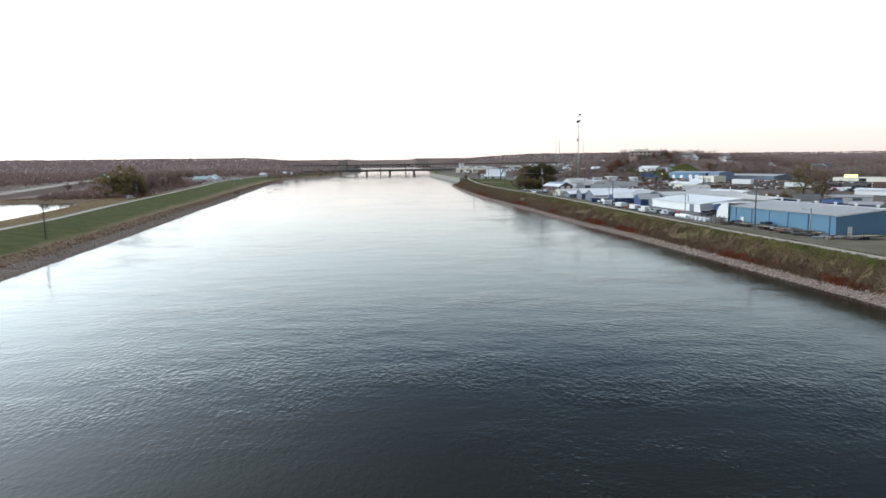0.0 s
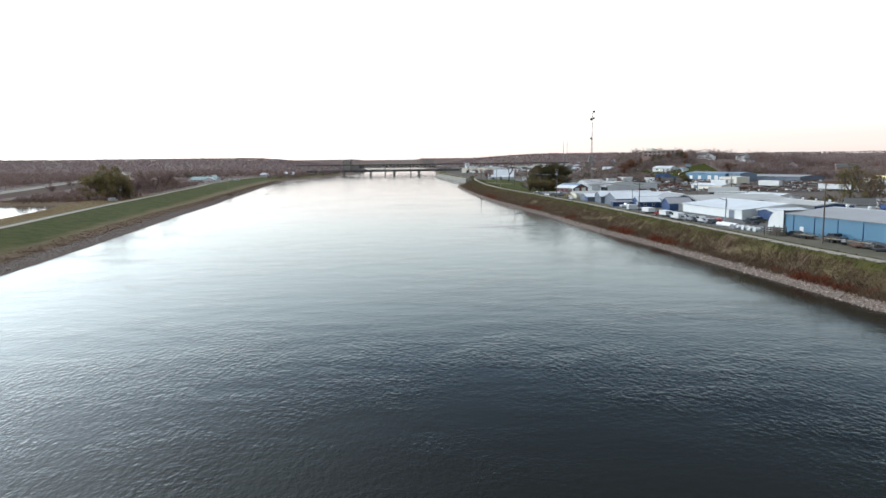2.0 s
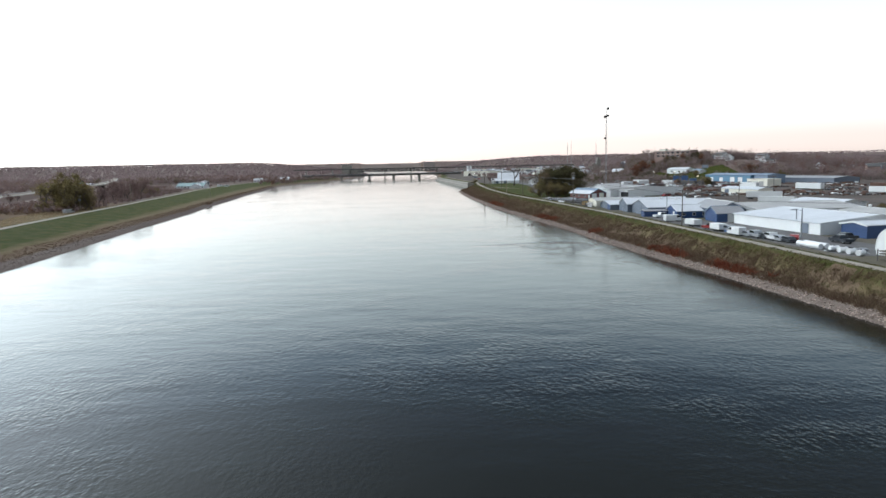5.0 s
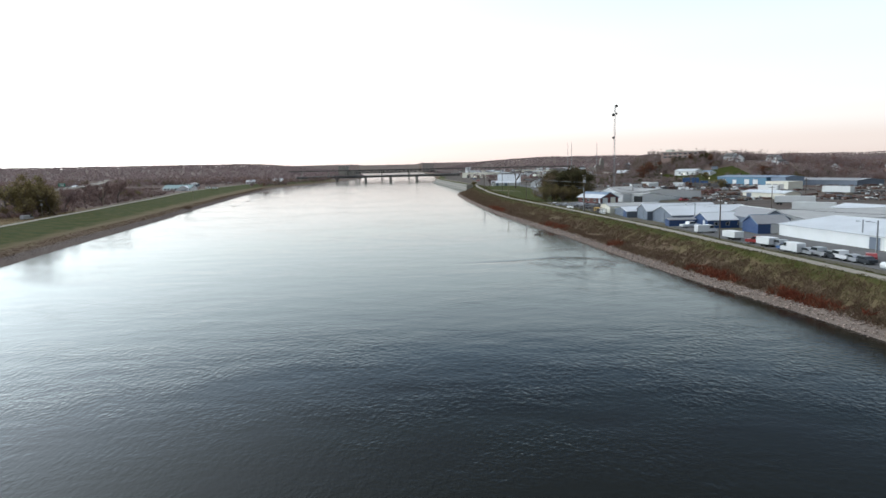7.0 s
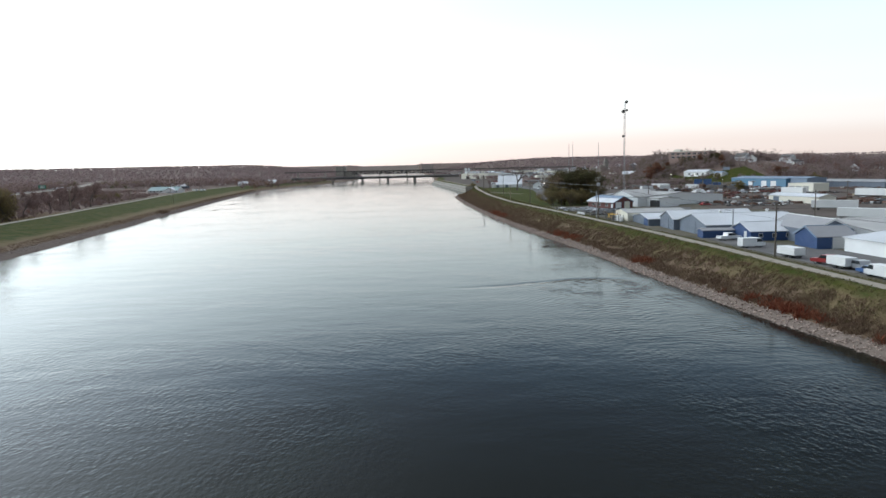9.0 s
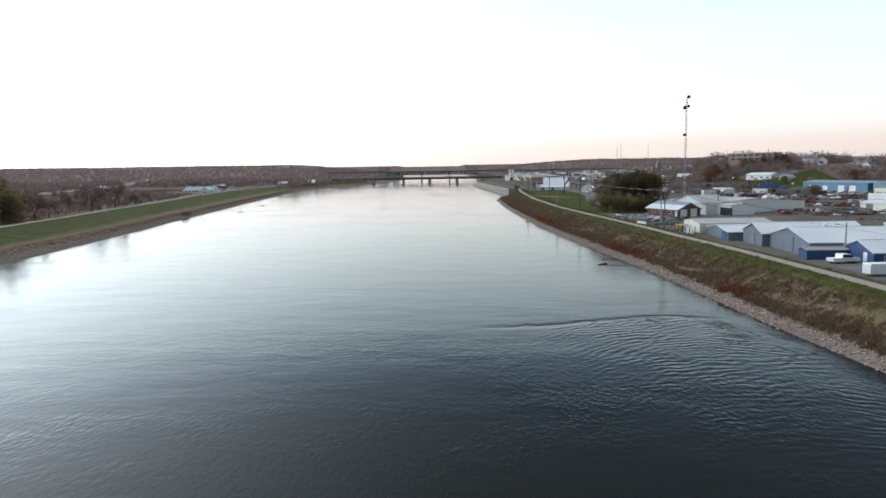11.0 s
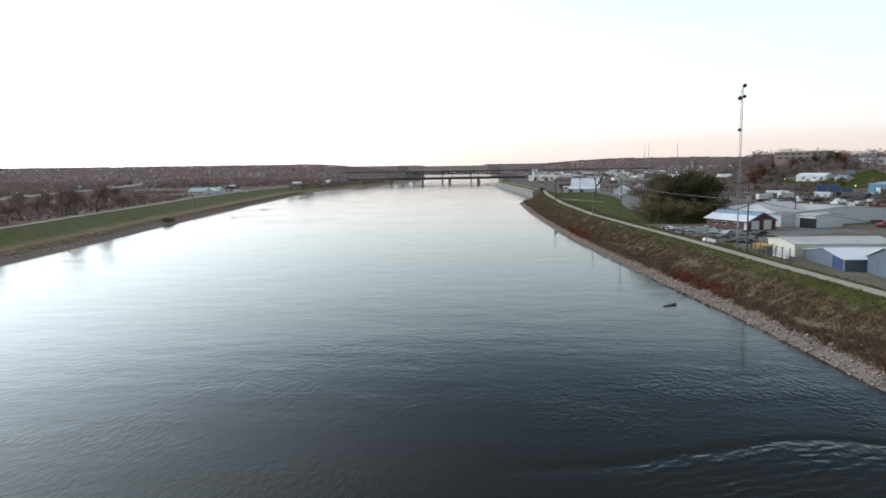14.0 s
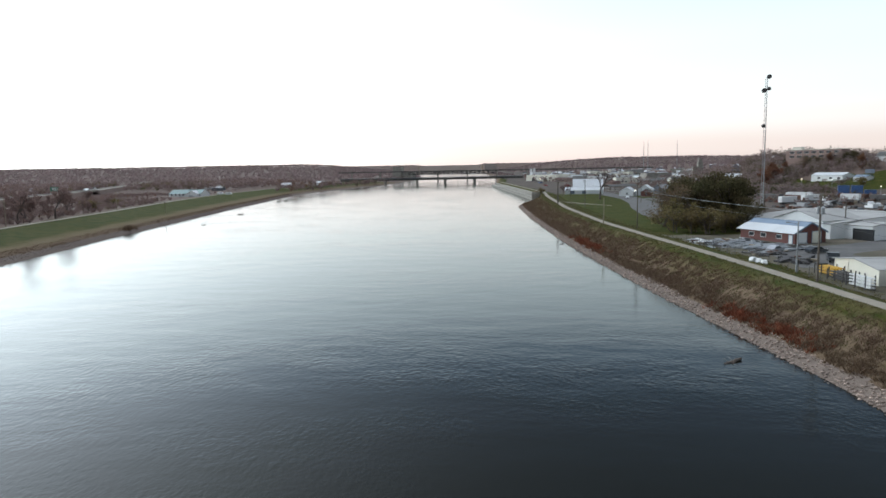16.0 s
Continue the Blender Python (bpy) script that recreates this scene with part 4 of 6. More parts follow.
gatehouse = thing("gate_pier", pose(44, 747, height(44, 747)), "square concrete pier at the end of the flood wall", "pier")
part("shaft", Shape().box(-1.2, -1.2, -3, 1.2, 1.2, 3.4), CONCRETE, gatehouse)
part("cap", Shape().box(-1.5, -1.5, 3.4, 1.5, 1.5, 3.8), CONCRETE, gatehouse)


def bridge(name, p, q, deck, depth, piers, label, half=6.0, rail=1.1, thick=1.8, truss=0.0):
    a, b = Vector((*p, 0)), Vector((*q, 0))
    d = b - a
    ob = thing(name, pose(p[0], p[1], 0, 0, 0, math.degrees(math.atan2(d.y, d.x))), label, "bridge")
    n = d.length
    part("deck", Shape().box(0, -half, deck - 0.5, n, half, deck), CONCRETE, ob)
    for y in (-half + 0.6, half - 1.0, -0.2):
        part("girder", Shape().box(0, y, deck - depth, n, y + 0.4, deck - 0.5), DARKSTEEL, ob)
    for y in (-half, half - 0.3):
        part("parapet", Shape().box(0, y, deck, n, y + 0.3, deck + rail), DARKSTEEL, ob)
    if truss:
        # open side trusses of posts, diagonals and a top chord
        for y in (-half - 0.35, half + 0.05):
            part("top_chord", Shape().box(0, y, deck + truss, n, y + 0.3, deck + truss + 0.35), STEEL, ob)
            for k in range(int(n / 7)):
                part("truss_post", Shape().box(7 * k, y, deck - 0.5, 7 * k + 0.3, y + 0.3, deck + truss), STEEL, ob)
                part("diagonal", Shape().tube((7 * k + 0.15, y + 0.15, deck + 0.2), (7 * k + 7.1, y + 0.15, deck + truss), 0.12, sides=4), STEEL, ob)
    for s in piers:
        pr = part("pier", Shape().box(s - thick, -half + 0.8, -3.0, s + thick, half - 0.8, deck - depth - 1.0), CONCRETE, ob)
        part("pier_cap", Shape().box(s - thick - 0.4, -half + 0.3, deck - depth - 1.0, s + thick + 0.4, half - 0.3, deck - depth), CONCRETE, pr)
    return ob


bridge("road_bridge", (-235, 1318), (60, 1372), 9.2, 2.4, (20, 72, 124, 170, 219, 268), "low dark girder bridge across the river", truss=1.6)
viaduct = bridge("viaduct", (-330, 1715), (340, 1660), 19.8, 1.6, tuple(range(30, 660, 64)), "high dark steel viaduct crossing river and town", rail=0.8, thick=0.9)
# open trusses hang under the deck where it spans the river
for y in (-5.6, 4.8):
    part("bottom_chord", Shape().box(158, y, 12.3, 350, y + 0.8, 13.5), DARKSTEEL, viaduct)
    for k in range(20):
        part("truss_post", Shape().box(158 + 9.6 * k, y, 13.5, 159.3 + 9.6 * k, y + 0.8, 18.2), DARKSTEEL, viaduct)
        part("diagonal", Shape().tube((158.6 + 9.6 * k, y + 0.4, 13.4 if k % 2 else 18.2), (168.2 + 9.6 * k, y + 0.4, 18.2 if k % 2 else 13.4), 0.45, sides=4), DARKSTEEL, viaduct)

HIGHWAY = ((-1000, 60), (200, -212), (330, -250), (460, -284), (815, -385), (949, -428), (1270, -560), (1690, -753), (2600, -1180), (5200, -2400))
hs, hf = [], []
ys = np.arange(150, 1900, 12.0)
for i, y in enumerate(ys):
    x = float(on(HIGHWAY, y))
    top = 5.2 + 2.8 * float(step(330, 800, y))
    gap = 896 < y < 948
    foot = top - 0.6 if gap else 1.2
    hs += [(x - (8 if gap else 15), y, foot), (x - 8, y, top), (x + 8, y, top), (x + (8 if gap else 15), y, foot)]
    if i:
        k = 4 * i
        hf += [(k - 4 + j, k - 3 + j, k + 1 + j, k + j) for j in range(3)]
bank = part("highway_fill", Shape().poly(hs, hf), FLOOR)
tagged(bank, "grassy embankment under a highway", "embankment", kind="structure")
hs, hf = [], []
for i, y in enumerate(ys):
    x = float(on(HIGHWAY, y))
    top = 5.2 + 2.8 * float(step(330, 800, y)) + 0.08
    hs += [(x - 6.6, y, top - 0.5), (x - 6.6, y, top), (x + 6.6, y, top), (x + 6.6, y, top - 0.5)]
    if i:
        k = 4 * i
        hf += [(k - 4 + j, k - 3 + j, k + 1 + j, k + j) for j in range(3)]
tagged(part("highway", Shape().poly(hs, hf), TRAIL), "pale concrete highway on an embankment", "road", kind="structure")
for side, z0, z1 in ((-6.9, 0.45, 0.8), (6.7, 0.45, 0.8)):
    gs, gf = [], []
    for i, y in enumerate(ys):
        x = float(on(HIGHWAY, y)) + side
        top = 5.28 + 2.8 * float(step(330, 800, y))
        gs += [(x, y, top + z0), (x + 0.12, y, top + z0), (x + 0.12, y, top + z1), (x, y, top + z1)]
        if i:
            k = 4 * i
            gf += [(k - 4 + j, k - 4 + (j + 1) % 4, k + (j + 1) % 4, k + j) for j in range(4)]
    rail_ob = part("guard_rail", Shape().poly(gs, gf), STEEL)
    tagged(rail_ob, "galvanised guard rail along a highway", "guard rail", kind="structure")
over = thing("overpass", pose(-419, 922, 0, 0, 0, 107), "concrete overpass carrying a highway over a road", "bridge")
part("deck", Shape().box(-34, -7.2, 7.1, 34, 7.2, 7.9), CONCRETE, over)
for y in (-7.3, 7.0):
    part("parapet", Shape().box(-34, y, 7.5, 34, y + 0.3, 8.9), CONCRETE, over)
for x in (-13, 13):
    cap_ob = part("pier_cap", Shape().box(x - 0.8, -6.6, 6.0, x + 0.8, 6.6, 7.05), CONCRETE, over)
    for y in (-5, 0, 5):
        part("column", Shape().tube((x, y, 2.5), (x, y, 6.0), 0.6, sides=10), CONCRETE, cap_ob)
sign = thing("road_sign", pose(-392, 838, 8.0, 0, 0, 18), "large green highway sign on two steel posts", "sign")
part("board", Shape().box(-3.4, -0.1, 3.0, 3.4, 0.0, 6.6), GREENSIGN, sign)
for x in (-2.2, 2.1):
    part("post", Shape().box(x, 0.02, -0.8, x + 0.2, 0.2, 6.2), STEEL, sign)
for z0, w in ((5.4, 4.6), (4.5, 3.6), (3.6, 4.2)):
    part("lettering_bar", Shape().box(-w / 2, -0.12, z0, w / 2, -0.105, z0 + 0.45), WHITEPAINT, sign)

# ---- yards and roads of the town ----


def slab(name, outline, mat, label, lift=0.05, category="pavement"):
    """A paved area laid on level ground."""
    pts = [(x, y, height(x, y) + lift) for x, y in outline] + [(x, y, height(x, y) - 0.6) for x, y in outline]
    n = len(outline)
    s = Shape().poly(pts, [tuple(range(n)), tuple(range(2 * n - 1, n - 1, -1))] + [(i, (i + 1) % n, n + (i + 1) % n, n + i) for i in range(n)])
    return tagged(part(name, s, mat), label, category, kind="structure")


slab("pavement_yard", [(85.6, 206.0), (92.7, 204.6), (103.2, 206.5), (99.7, 243.7), (95.8, 282.0), (92.0, 282.9), (84.4, 311.5), (78.6, 311.5), (78.6, 291.5), (80.6, 255.2)], ASPHALT, "worn asphalt yard full of parked vehicles")
slab("pavement_lot", [(70.6, 380.0), (103.6, 380.0), (116.4, 414.7), (109.0, 423.9), (98.1, 416.6), (85.3, 410.2), (72.4, 401.0)], ASPHALT, "worn asphalt lot beside workshops")
slab("road_rail", [(118, 395), (240, 395), (240, 560), (150, 560), (128, 432)], TOWN, "bare dirt yard beside the rail tracks", 0.08)
slab("road_park", [(71.4, 505), (71.4, 522.4), (76.2, 566.7), (82.7, 604.6), (87.4, 653.9), (84.7, 713), (86, 760), (95.8, 760), (96.5, 735), (99, 698), (100.3, 649.5), (97, 600), (88, 560), (80, 522), (79, 505)], ASPHALT, "curving grey park road on a lawn", 0.05, "road")
slab("road_park_lot", [(100.6, 612), (116, 612), (116, 655), (100.8, 655)], ASPHALT, "small grey parking lot in a park", 0.06)
slab("path_park", [(49, 620), (70, 585), (70.8, 586), (50.5, 622)], TRAIL, "thin pale path across a lawn", 0.07, "path")

# ---- stones and plants ----


def scatter(n, xy, size, base_shape, squash=(1, 1, 0.7), sink=0.25, lift=0.0, jag=0.35):
    """n copies of a small base mesh, each warped, turned and scaled on its own, resting on the ground."""
    bv, bf = base_shape
    k = len(bv)
    P = np.asarray(xy)
    Zg = land(P[:, 0], P[:, 1]) + lift
    v = bv[None] * (1 + jag * (rng.random((n, k, 1)) - 0.5) * 2)
    v = v * (size[:, None, None] * (0.75 + 0.5 * rng.random((n, 1, 3)))) * np.array(squash)
    a = rng.random(n) * 6.283
    c, s = np.cos(a)[:, None], np.sin(a)[:, None]
    v = np.stack([v[..., 0] * c - v[..., 1] * s, v[..., 0] * s + v[..., 1] * c, v[..., 2]], -1)
    v = v + np.stack([P[:, 0], P[:, 1], Zg + size * (0.5 - sink) * squash[2]], -1)[:, None]
    f = (bf[None] + (np.arange(n) * k)[:, None, None]).reshape(-1, bf.shape[1])
    return v.reshape(-1, 3), f


def rock_base():
    bm = bmesh.new()
    bmesh.ops.create_icosphere(bm, subdivisions=1, radius=0.5)
    v = np.array([p.co[:] for p in bm.verts])
    f = np.array([[p.index for p in q.verts] for q in bm.faces])
    bm.free()
    return v, f


ROCKBASE = rock_base()
# a plainer stone of eight faces, for the far bank
CHIP = (np.array([(0.5, 0, 0), (-0.5, 0, 0), (0, 0.5, 0), (0, -0.5, 0), (0, 0, 0.5), (0, 0, -0.5)]), np.array([(0, 2, 4), (2, 1, 4), (1, 3, 4), (3, 0, 4), (2, 0, 5), (1, 2, 5), (3, 1, 5), (0, 3, 5)]))
n = 19000
y = rng.uniform(60, 692, n)
off = rng.uniform(-0.5, 2.8, n) + 0.4 * np.sin(y * 0.13)
v, f = scatter(n, np.stack([on(WATER_R, y) + off, y], -1), 0.12 + 0.36 * rng.random(n) ** 3, ROCKBASE)
tagged(new("riprap_stones", quick_mesh("riprap_stones", v, f, [ROCK])), "pale broken limestone rip-rap along the waterline", "rip-rap", kind="stuff")
n = 20000
y = rng.uniform(90, 930, n)
off = rng.uniform(-0.4, 4.6, n) + 0.5 * np.sin(y * 0.11)
v, f = scatter(n, np.stack([on(WATER_L, y) - off, y], -1), 0.14 + 0.24 * rng.random(n) ** 2, CHIP)
tagged(new("riprap_stones", quick_mesh("riprap_stones", v, f, [DARKROCK])), "dark grey-brown rip-rap along the waterline", "rip-rap", kind="stuff")


def tufts(places, tall, wide, blades, thin=0.12, droop=0.6):
    """Clumps of thin upright blades and twigs, as loose triangles."""
    P = np.repeat(np.asarray(places), blades, 0)
    H, W = np.repeat(tall, blades), np.repeat(wide, blades)
    m = len(P)
    a, r = rng.random(m) * 6.283, np.sqrt(rng.random(m)) * W
    bx, by = P[:, 0] + r * np.cos(a) * 0.7, P[:, 1] + r * np.sin(a) * 0.7
    bz = land(bx, by)
    up = H * (0.35 + 0.65 * rng.random(m)) * (1 - 0.45 * (r / np.maximum(W, 0.01)) ** 2)
    z0 = bz - 0.05 + up * rng.random(m) * 0.45
    lean = (rng.random((m, 2)) - 0.5) * droop * up[:, None]
    tip = np.stack([bx + lean[:, 0] + 0.2 * r * np.cos(a), by + lean[:, 1] + 0.2 * r * np.sin(a), bz + up], -1)
    d = rng.random(m) * 6.283
    t = np.maximum(thin * up, 0.05)
    p0 = np.stack([bx - t * np.cos(d), by - t * np.sin(d), z0], -1)
    p1 = np.stack([bx + t * np.cos(d), by + t * np.sin(d), z0], -1)
    v = np.stack([p0, p1, tip], 1).reshape(-1, 3)
    return v, np.arange(3 * m).reshape(-1, 3)


def patch_at(y, spots):
    """How strongly a stretch belongs to one of the given patches (centre, half length)."""
    return np.max([np.exp(-(((y - c) / h) ** 2)) for c, h in spots], 0)


RED = ((150, 8), (118, 5), (212, 7), (344, 6), (355, 5), (455, 14), (238, 7), (290, 4))
n = 12000
y = 70 + 640 * rng.random(n)
w = on(TRAIL_R, y) - on(WATER_R, y)
u = rng.random(n)
off = 2.6 + u**1.25 * (0.72 * w - 2.6)
xy = np.stack([on(WATER_R, y) + off, y], -1)
red = (rng.random(n) < 0.8 * patch_at(y, RED)) & (u < 0.4)
clear = (np.sin(y * 0.19 + 2 * np.sin(off)) + np.sin(y * 0.05 + off) > 1.45) & ~red
tall, wide = rng.uniform(0.35, 1.25, n) * (1.05 - 0.55 * u) * np.where(red, 1.4, 1.0), rng.uniform(0.6, 1.5, n)
for name, sel, mat, lab in (("brush_thicket", ~red & ~clear, BRUSH, "dry brown brush on the river bank"), ("sumac_thicket", red, REDBRUSH, "rust-red sumac brush on the river bank")):
    v, f = tufts(xy[sel], tall[sel], wide[sel], 30, 0.11, 1.5)
    tagged(new(name, quick_mesh(name, v, f, [mat])), lab, "brush", kind="stuff")
n = 13000
y = 70 + 660 * rng.random(n)
w = on(TRAIL_R, y) - on(WATER_R, y)
off = np.where(rng.random(n) < 0.75, w * (0.38 + 0.54 * rng.random(n)), w + 1.9 + 7 * rng.random(n))
v, f = tufts(np.stack([on(WATER_R, y) + off, y], -1), rng.uniform(0.12, 0.5, n), rng.uniform(0.3, 0.8, n), 14)
tagged(new("weed_tufts", quick_mesh("weed_tufts", v, f, [WEEDS])), "green and yellowed weeds on the levee slope", "weeds", kind="stuff")
n = 7000
y = 90 + 850 * rng.random(n)
off = 4.4 + 5.5 * rng.random(n) ** 1.3
v, f = tufts(np.stack([on(WATER_L, y) - off, y], -1), rng.uniform(0.12, 0.45, n), rng.uniform(0.4, 1.0, n), 14)
tagged(new("brush_thicket", quick_mesh("brush_thicket", v, f, [BRUSH])), "low dry brush above the west rip-rap", "brush", kind="stuff")
n = 9000
y = rng.uniform(150, 470, n)
near = on(POND_E, y) + 2.5
x = np.where(y < 416, near + (on(TRAIL_L, y) - 11 - near) * rng.random(n) ** 1.3, rng.uniform(-255, -168, n))
x = np.where(x > on(TRAIL_L, y) - 10, on(TRAIL_L, y) - 10 - 4 * rng.random(n), x)
tall = np.where(y < 408, rng.uniform(0.15, 0.4, n), rng.uniform(0.5, 1.2, n))
marsh = (y > 416) & (x < -196)
for name, sel, mat, lab in (("reed_bed", ~marsh, REED, "pale dry reeds and grass round a pond"), ("marsh_brush", marsh, BRUSH, "brown marsh brush behind a pond")):
    v, f = tufts(np.stack([x, y], -1)[sel], tall[sel], rng.uniform(0.6, 1.3, sel.sum()), 16)
    tagged(new(name, quick_mesh(name, v, f, [mat])), lab, "reeds", kind="stuff")


def limb_tree(seed, tall, spread, leaves, leaf, leafy, droop=0.0, stems=1, low=0.25):
    """Trunk and limbs as one tapered mesh, and a crown of loose leaves or twigs round the limb ends."""
    r = random.Random(seed)
    wood, ends = Shape(), []

    def grow(p, d, length, rad, depth):
        q = p + d * length
        wood.tube(p, q, rad, rad * 0.68, sides=6 if depth < 2 else 4)
        if depth >= 1:
            ends.append((q, length))
        if depth == 4 or length < 0.35:
            return
        for _ in range(3 if depth < 2 else 2):
            a = Vector((r.gauss(0, 1), r.gauss(0, 1), r.gauss(0.25, 0.6) - droop)).normalized()
            nd = (d * 0.85 + a * 0.75 * spread).normalized()
            nd.z = max(nd.z, -0.15)
            grow(q, nd.normalized(), length * r.uniform(0.6, 0.82), rad * 0.62, depth + 1)

    for k in range(stems):
        d = Vector((r.gauss(0, 0.08 + 0.25 * (stems > 1)), r.gauss(0, 0.08 + 0.25 * (stems > 1)), 1)).normalized()
        grow(Vector((r.gauss(0, 0.3 * (stems - 1)), r.gauss(0, 0.3 * (stems - 1)), -0.3)), d, tall * low, tall * 0.022 / math.sqrt(stems), 0)
    top = max(e[0].z for e in ends)
    k = tall / top
    wood.v = [(x * k, y_ * k, z * k if z > 0 else z) for x, y_, z in wood.v]
    g = np.random.default_rng(seed)
    pts = np.array([e[0] * k for e in ends])
    pick = pts[g.integers(0, len(pts), leaves)] + g.normal(0, tall * 0.055, (leaves, 3)) * (1, 1, 0.8)
    if leafy:
        # the lower boughs hang close to the ground, in lobes
        lobes = g.normal(0, 1, (14, 3)) * (0.15 * tall, 0.15 * tall, 0.2 * tall) + (0, 0, 0.5 * tall)
        fill = leaves * 3 // 5
        pick[:fill] = lobes[g.integers(0, 14, fill)] + g.normal(0, tall * 0.07, (fill, 3))
    pick[:, 2] = np.where(pick[:, 2] < tall * 0.05, tall * (0.05 + 0.25 * g.random(leaves)), pick[:, 2])
    s = leaf * (0.5 + g.random((leaves, 1, 1)))
    tri = g.normal(0, 1, (leaves, 3, 3))
    if not leafy:
        way = g.normal(0, 1, (leaves, 3)) + (0, 0, 0.6)
        way /= np.linalg.norm(way, axis=1)[:, None]
        tri = np.stack([tri[:, 0] * 0.09, tri[:, 1] * 0.09, way * 1.6], 1)
    v_ = (pick[:, None] + tri * s * 0.7).reshape(-1, 3)
    return wood, v_, np.arange(3 * leaves).reshape(-1, 3)


def tree(name, seed, tall, spread, leaves, leaf, leafy, mat, label, **more):
    wood, v_, f_ = limb_tree(seed, tall, spread, leaves, leaf, leafy, **more)
    ob = thing(name, pose(0, 0, -60), label, "tree" if "shrub" not in name else "shrub")
    part("trunk", wood, BARK, ob)
    crown = new("crown", quick_mesh("crown", v_, f_, [mat]))
    crown.parent = ob
    return ob


GREEN = [tree("tree", 21 + i, 17, 0.85, 12000, 0.3, True, LEAF, "leafy dark green tree beside workshops", low=0.2, stems=2) for i in range(3)]
OLIVES = [tree("shrub", 31 + i, 11, 1.0, 8000, 0.25, True, OLIVE, "large olive-green shrub in autumn leaf", low=0.16, stems=4) for i in range(2)]
RUSTY = [tree("tree", 41 + i, 13, 0.8, 4000, 0.32, True, RUSSET, "russet autumn tree beside bare trees", low=0.22) for i in range(2)]
THIN = [tree("tree", 71 + i, 16, 0.8, 4400, 0.26, True, AUTUMN, "tall tree thinly hung with brown autumn leaves", low=0.2, stems=2) for i in range(2)]
TALL = tree("tree", 81, 17, 0.75, 3600, 0.28, True, OLIVE, "tall spreading tree with thin yellow-green leaves", low=0.24)
BARE = [tree("tree", 51 + i, 14, 0.75, 3000, 0.85, False, TWIG, "bare leafless tree with brown twigs", low=0.24) for i in range(4)]
LONE = tree("tree", 61, 17, 0.95, 900, 0.6, False, TWIG, "bare spreading tree on a park lawn", low=0.22)
tr = random.Random(5)
used = set()


def plant(proto, x, y, k=1.0, group=""):
    m = pose(x, y, height(x, y), 0, 0, tr.uniform(0, 360)) @ Matrix.Diagonal((k * tr.uniform(0.9, 1.15), k * tr.uniform(0.9, 1.15), k, 1))
    if proto.name not in used:
        used.add(proto.name)
        proto.matrix_world = m
        ob = proto
    else:
        ob = copy_thing(proto, m)
        ob.scale = m.to_scale()
    return tagged(ob, group=group)


for x, y, k, kind in ((66.5, 468, 0.8, 2), (70.5, 462, 0.85, 2), (73.6, 474, 0.98, 2), (78.0, 470, 0.92, 0), (80.5, 463, 0.95, 0), (84.0, 457, 0.92, 0), (77.0, 456, 0.8, 0), (86.5, 462, 0.85, 0), (66.4, 450, 0.7, 1), (70.5, 446, 0.62, 1), (74.5, 444, 0.68, 1), (79.5, 447, 0.55, 1), (82.5, 449, 0.55, 0)):
    plant((GREEN, OLIVES, THIN)[kind][tr.randrange(3 if kind == 0 else 2)], x, y, k, "dark trees beside the workshops")
plant(TALL, 170, 297, 0.95)
plant(THIN[0], 162.5, 270, 0.85)
for x, y, k in ((164, 300, 0.32), (176, 296, 0.36), (160, 306, 0.3), (182, 305, 0.4)):
    plant(OLIVES[tr.randrange(2)], x, y, k)
for x, y, k in ((300, 690, 0.8), (285, 770, 0.8), (232, 800, 0.9), (215, 770, 0.9), (226, 790, 1.0), (238, 806, 1.0)):
    plant(RUSTY[tr.randrange(2)], x, y, k)
for x, y, k in ((-192, 440, 1.25), (-199, 446, 1.45), (-190, 450, 1.4), (-203, 456, 1.4), (-185, 444, 0.8), (-190, 432, 0.45), (-199, 433, 0.5)):
    plant(OLIVES[tr.randrange(2)], x, y, k, "olive shrubs beside the levee")
for x, y, k in ((252, 822, 0.62), (262, 812, 0.66), (268, 806, 0.55), (277, 800, 0.7), (284, 790, 0.6), (244, 830, 0.6)):
    plant((RUSTY, RUSTY, GREEN, THIN)[tr.randrange(4)][tr.randrange(2)], x, y, k)
plant(OLIVES[0], 46.5, 737, 0.35)
for x, y, k in ((260, 720, 0.6), (310, 660, 0.6), (-240, 505, 0.5), (-232, 640, 0.6), (-246, 690, 0.5), (205, 560, 0.6)):
    plant(OLIVES[tr.randrange(2)], x, y, k)
plant(LONE, 75, 652, 1.0)
for x, y, k in ((-186, 462, 0.75), (-203, 536, 1.0), (-209, 571, 1.05), (-214, 556, 0.9), (-226, 520, 0.9), (-212, 492, 0.85), (-222, 600, 0.9), (-230, 575, 1.0), (58, 700, 0.5), (118, 640, 0.6)):
    plant(BARE[tr.randrange(4)], x, y, k)
k = 0
while k < 46:
    y = tr.uniform(425, 720)
    x = float(on(TRAIL_L, y)) - tr.uniform(16, 110)
    if abs(x - float(on(HIGHWAY, y))) < 19 or y < 480 or (-310 < x < -225 and y > 770):
        continue
    plant(BARE[tr.randrange(4)], x, y, tr.uniform(0.35, 0.7), "bare trees behind the west levee")
    k += 1
for p in GREEN + OLIVES + RUSTY + THIN + BARE + [TALL, LONE]:
    if p.name not in used:
        plant(p, 230 + 20 * tr.random(), 820, 0.8)


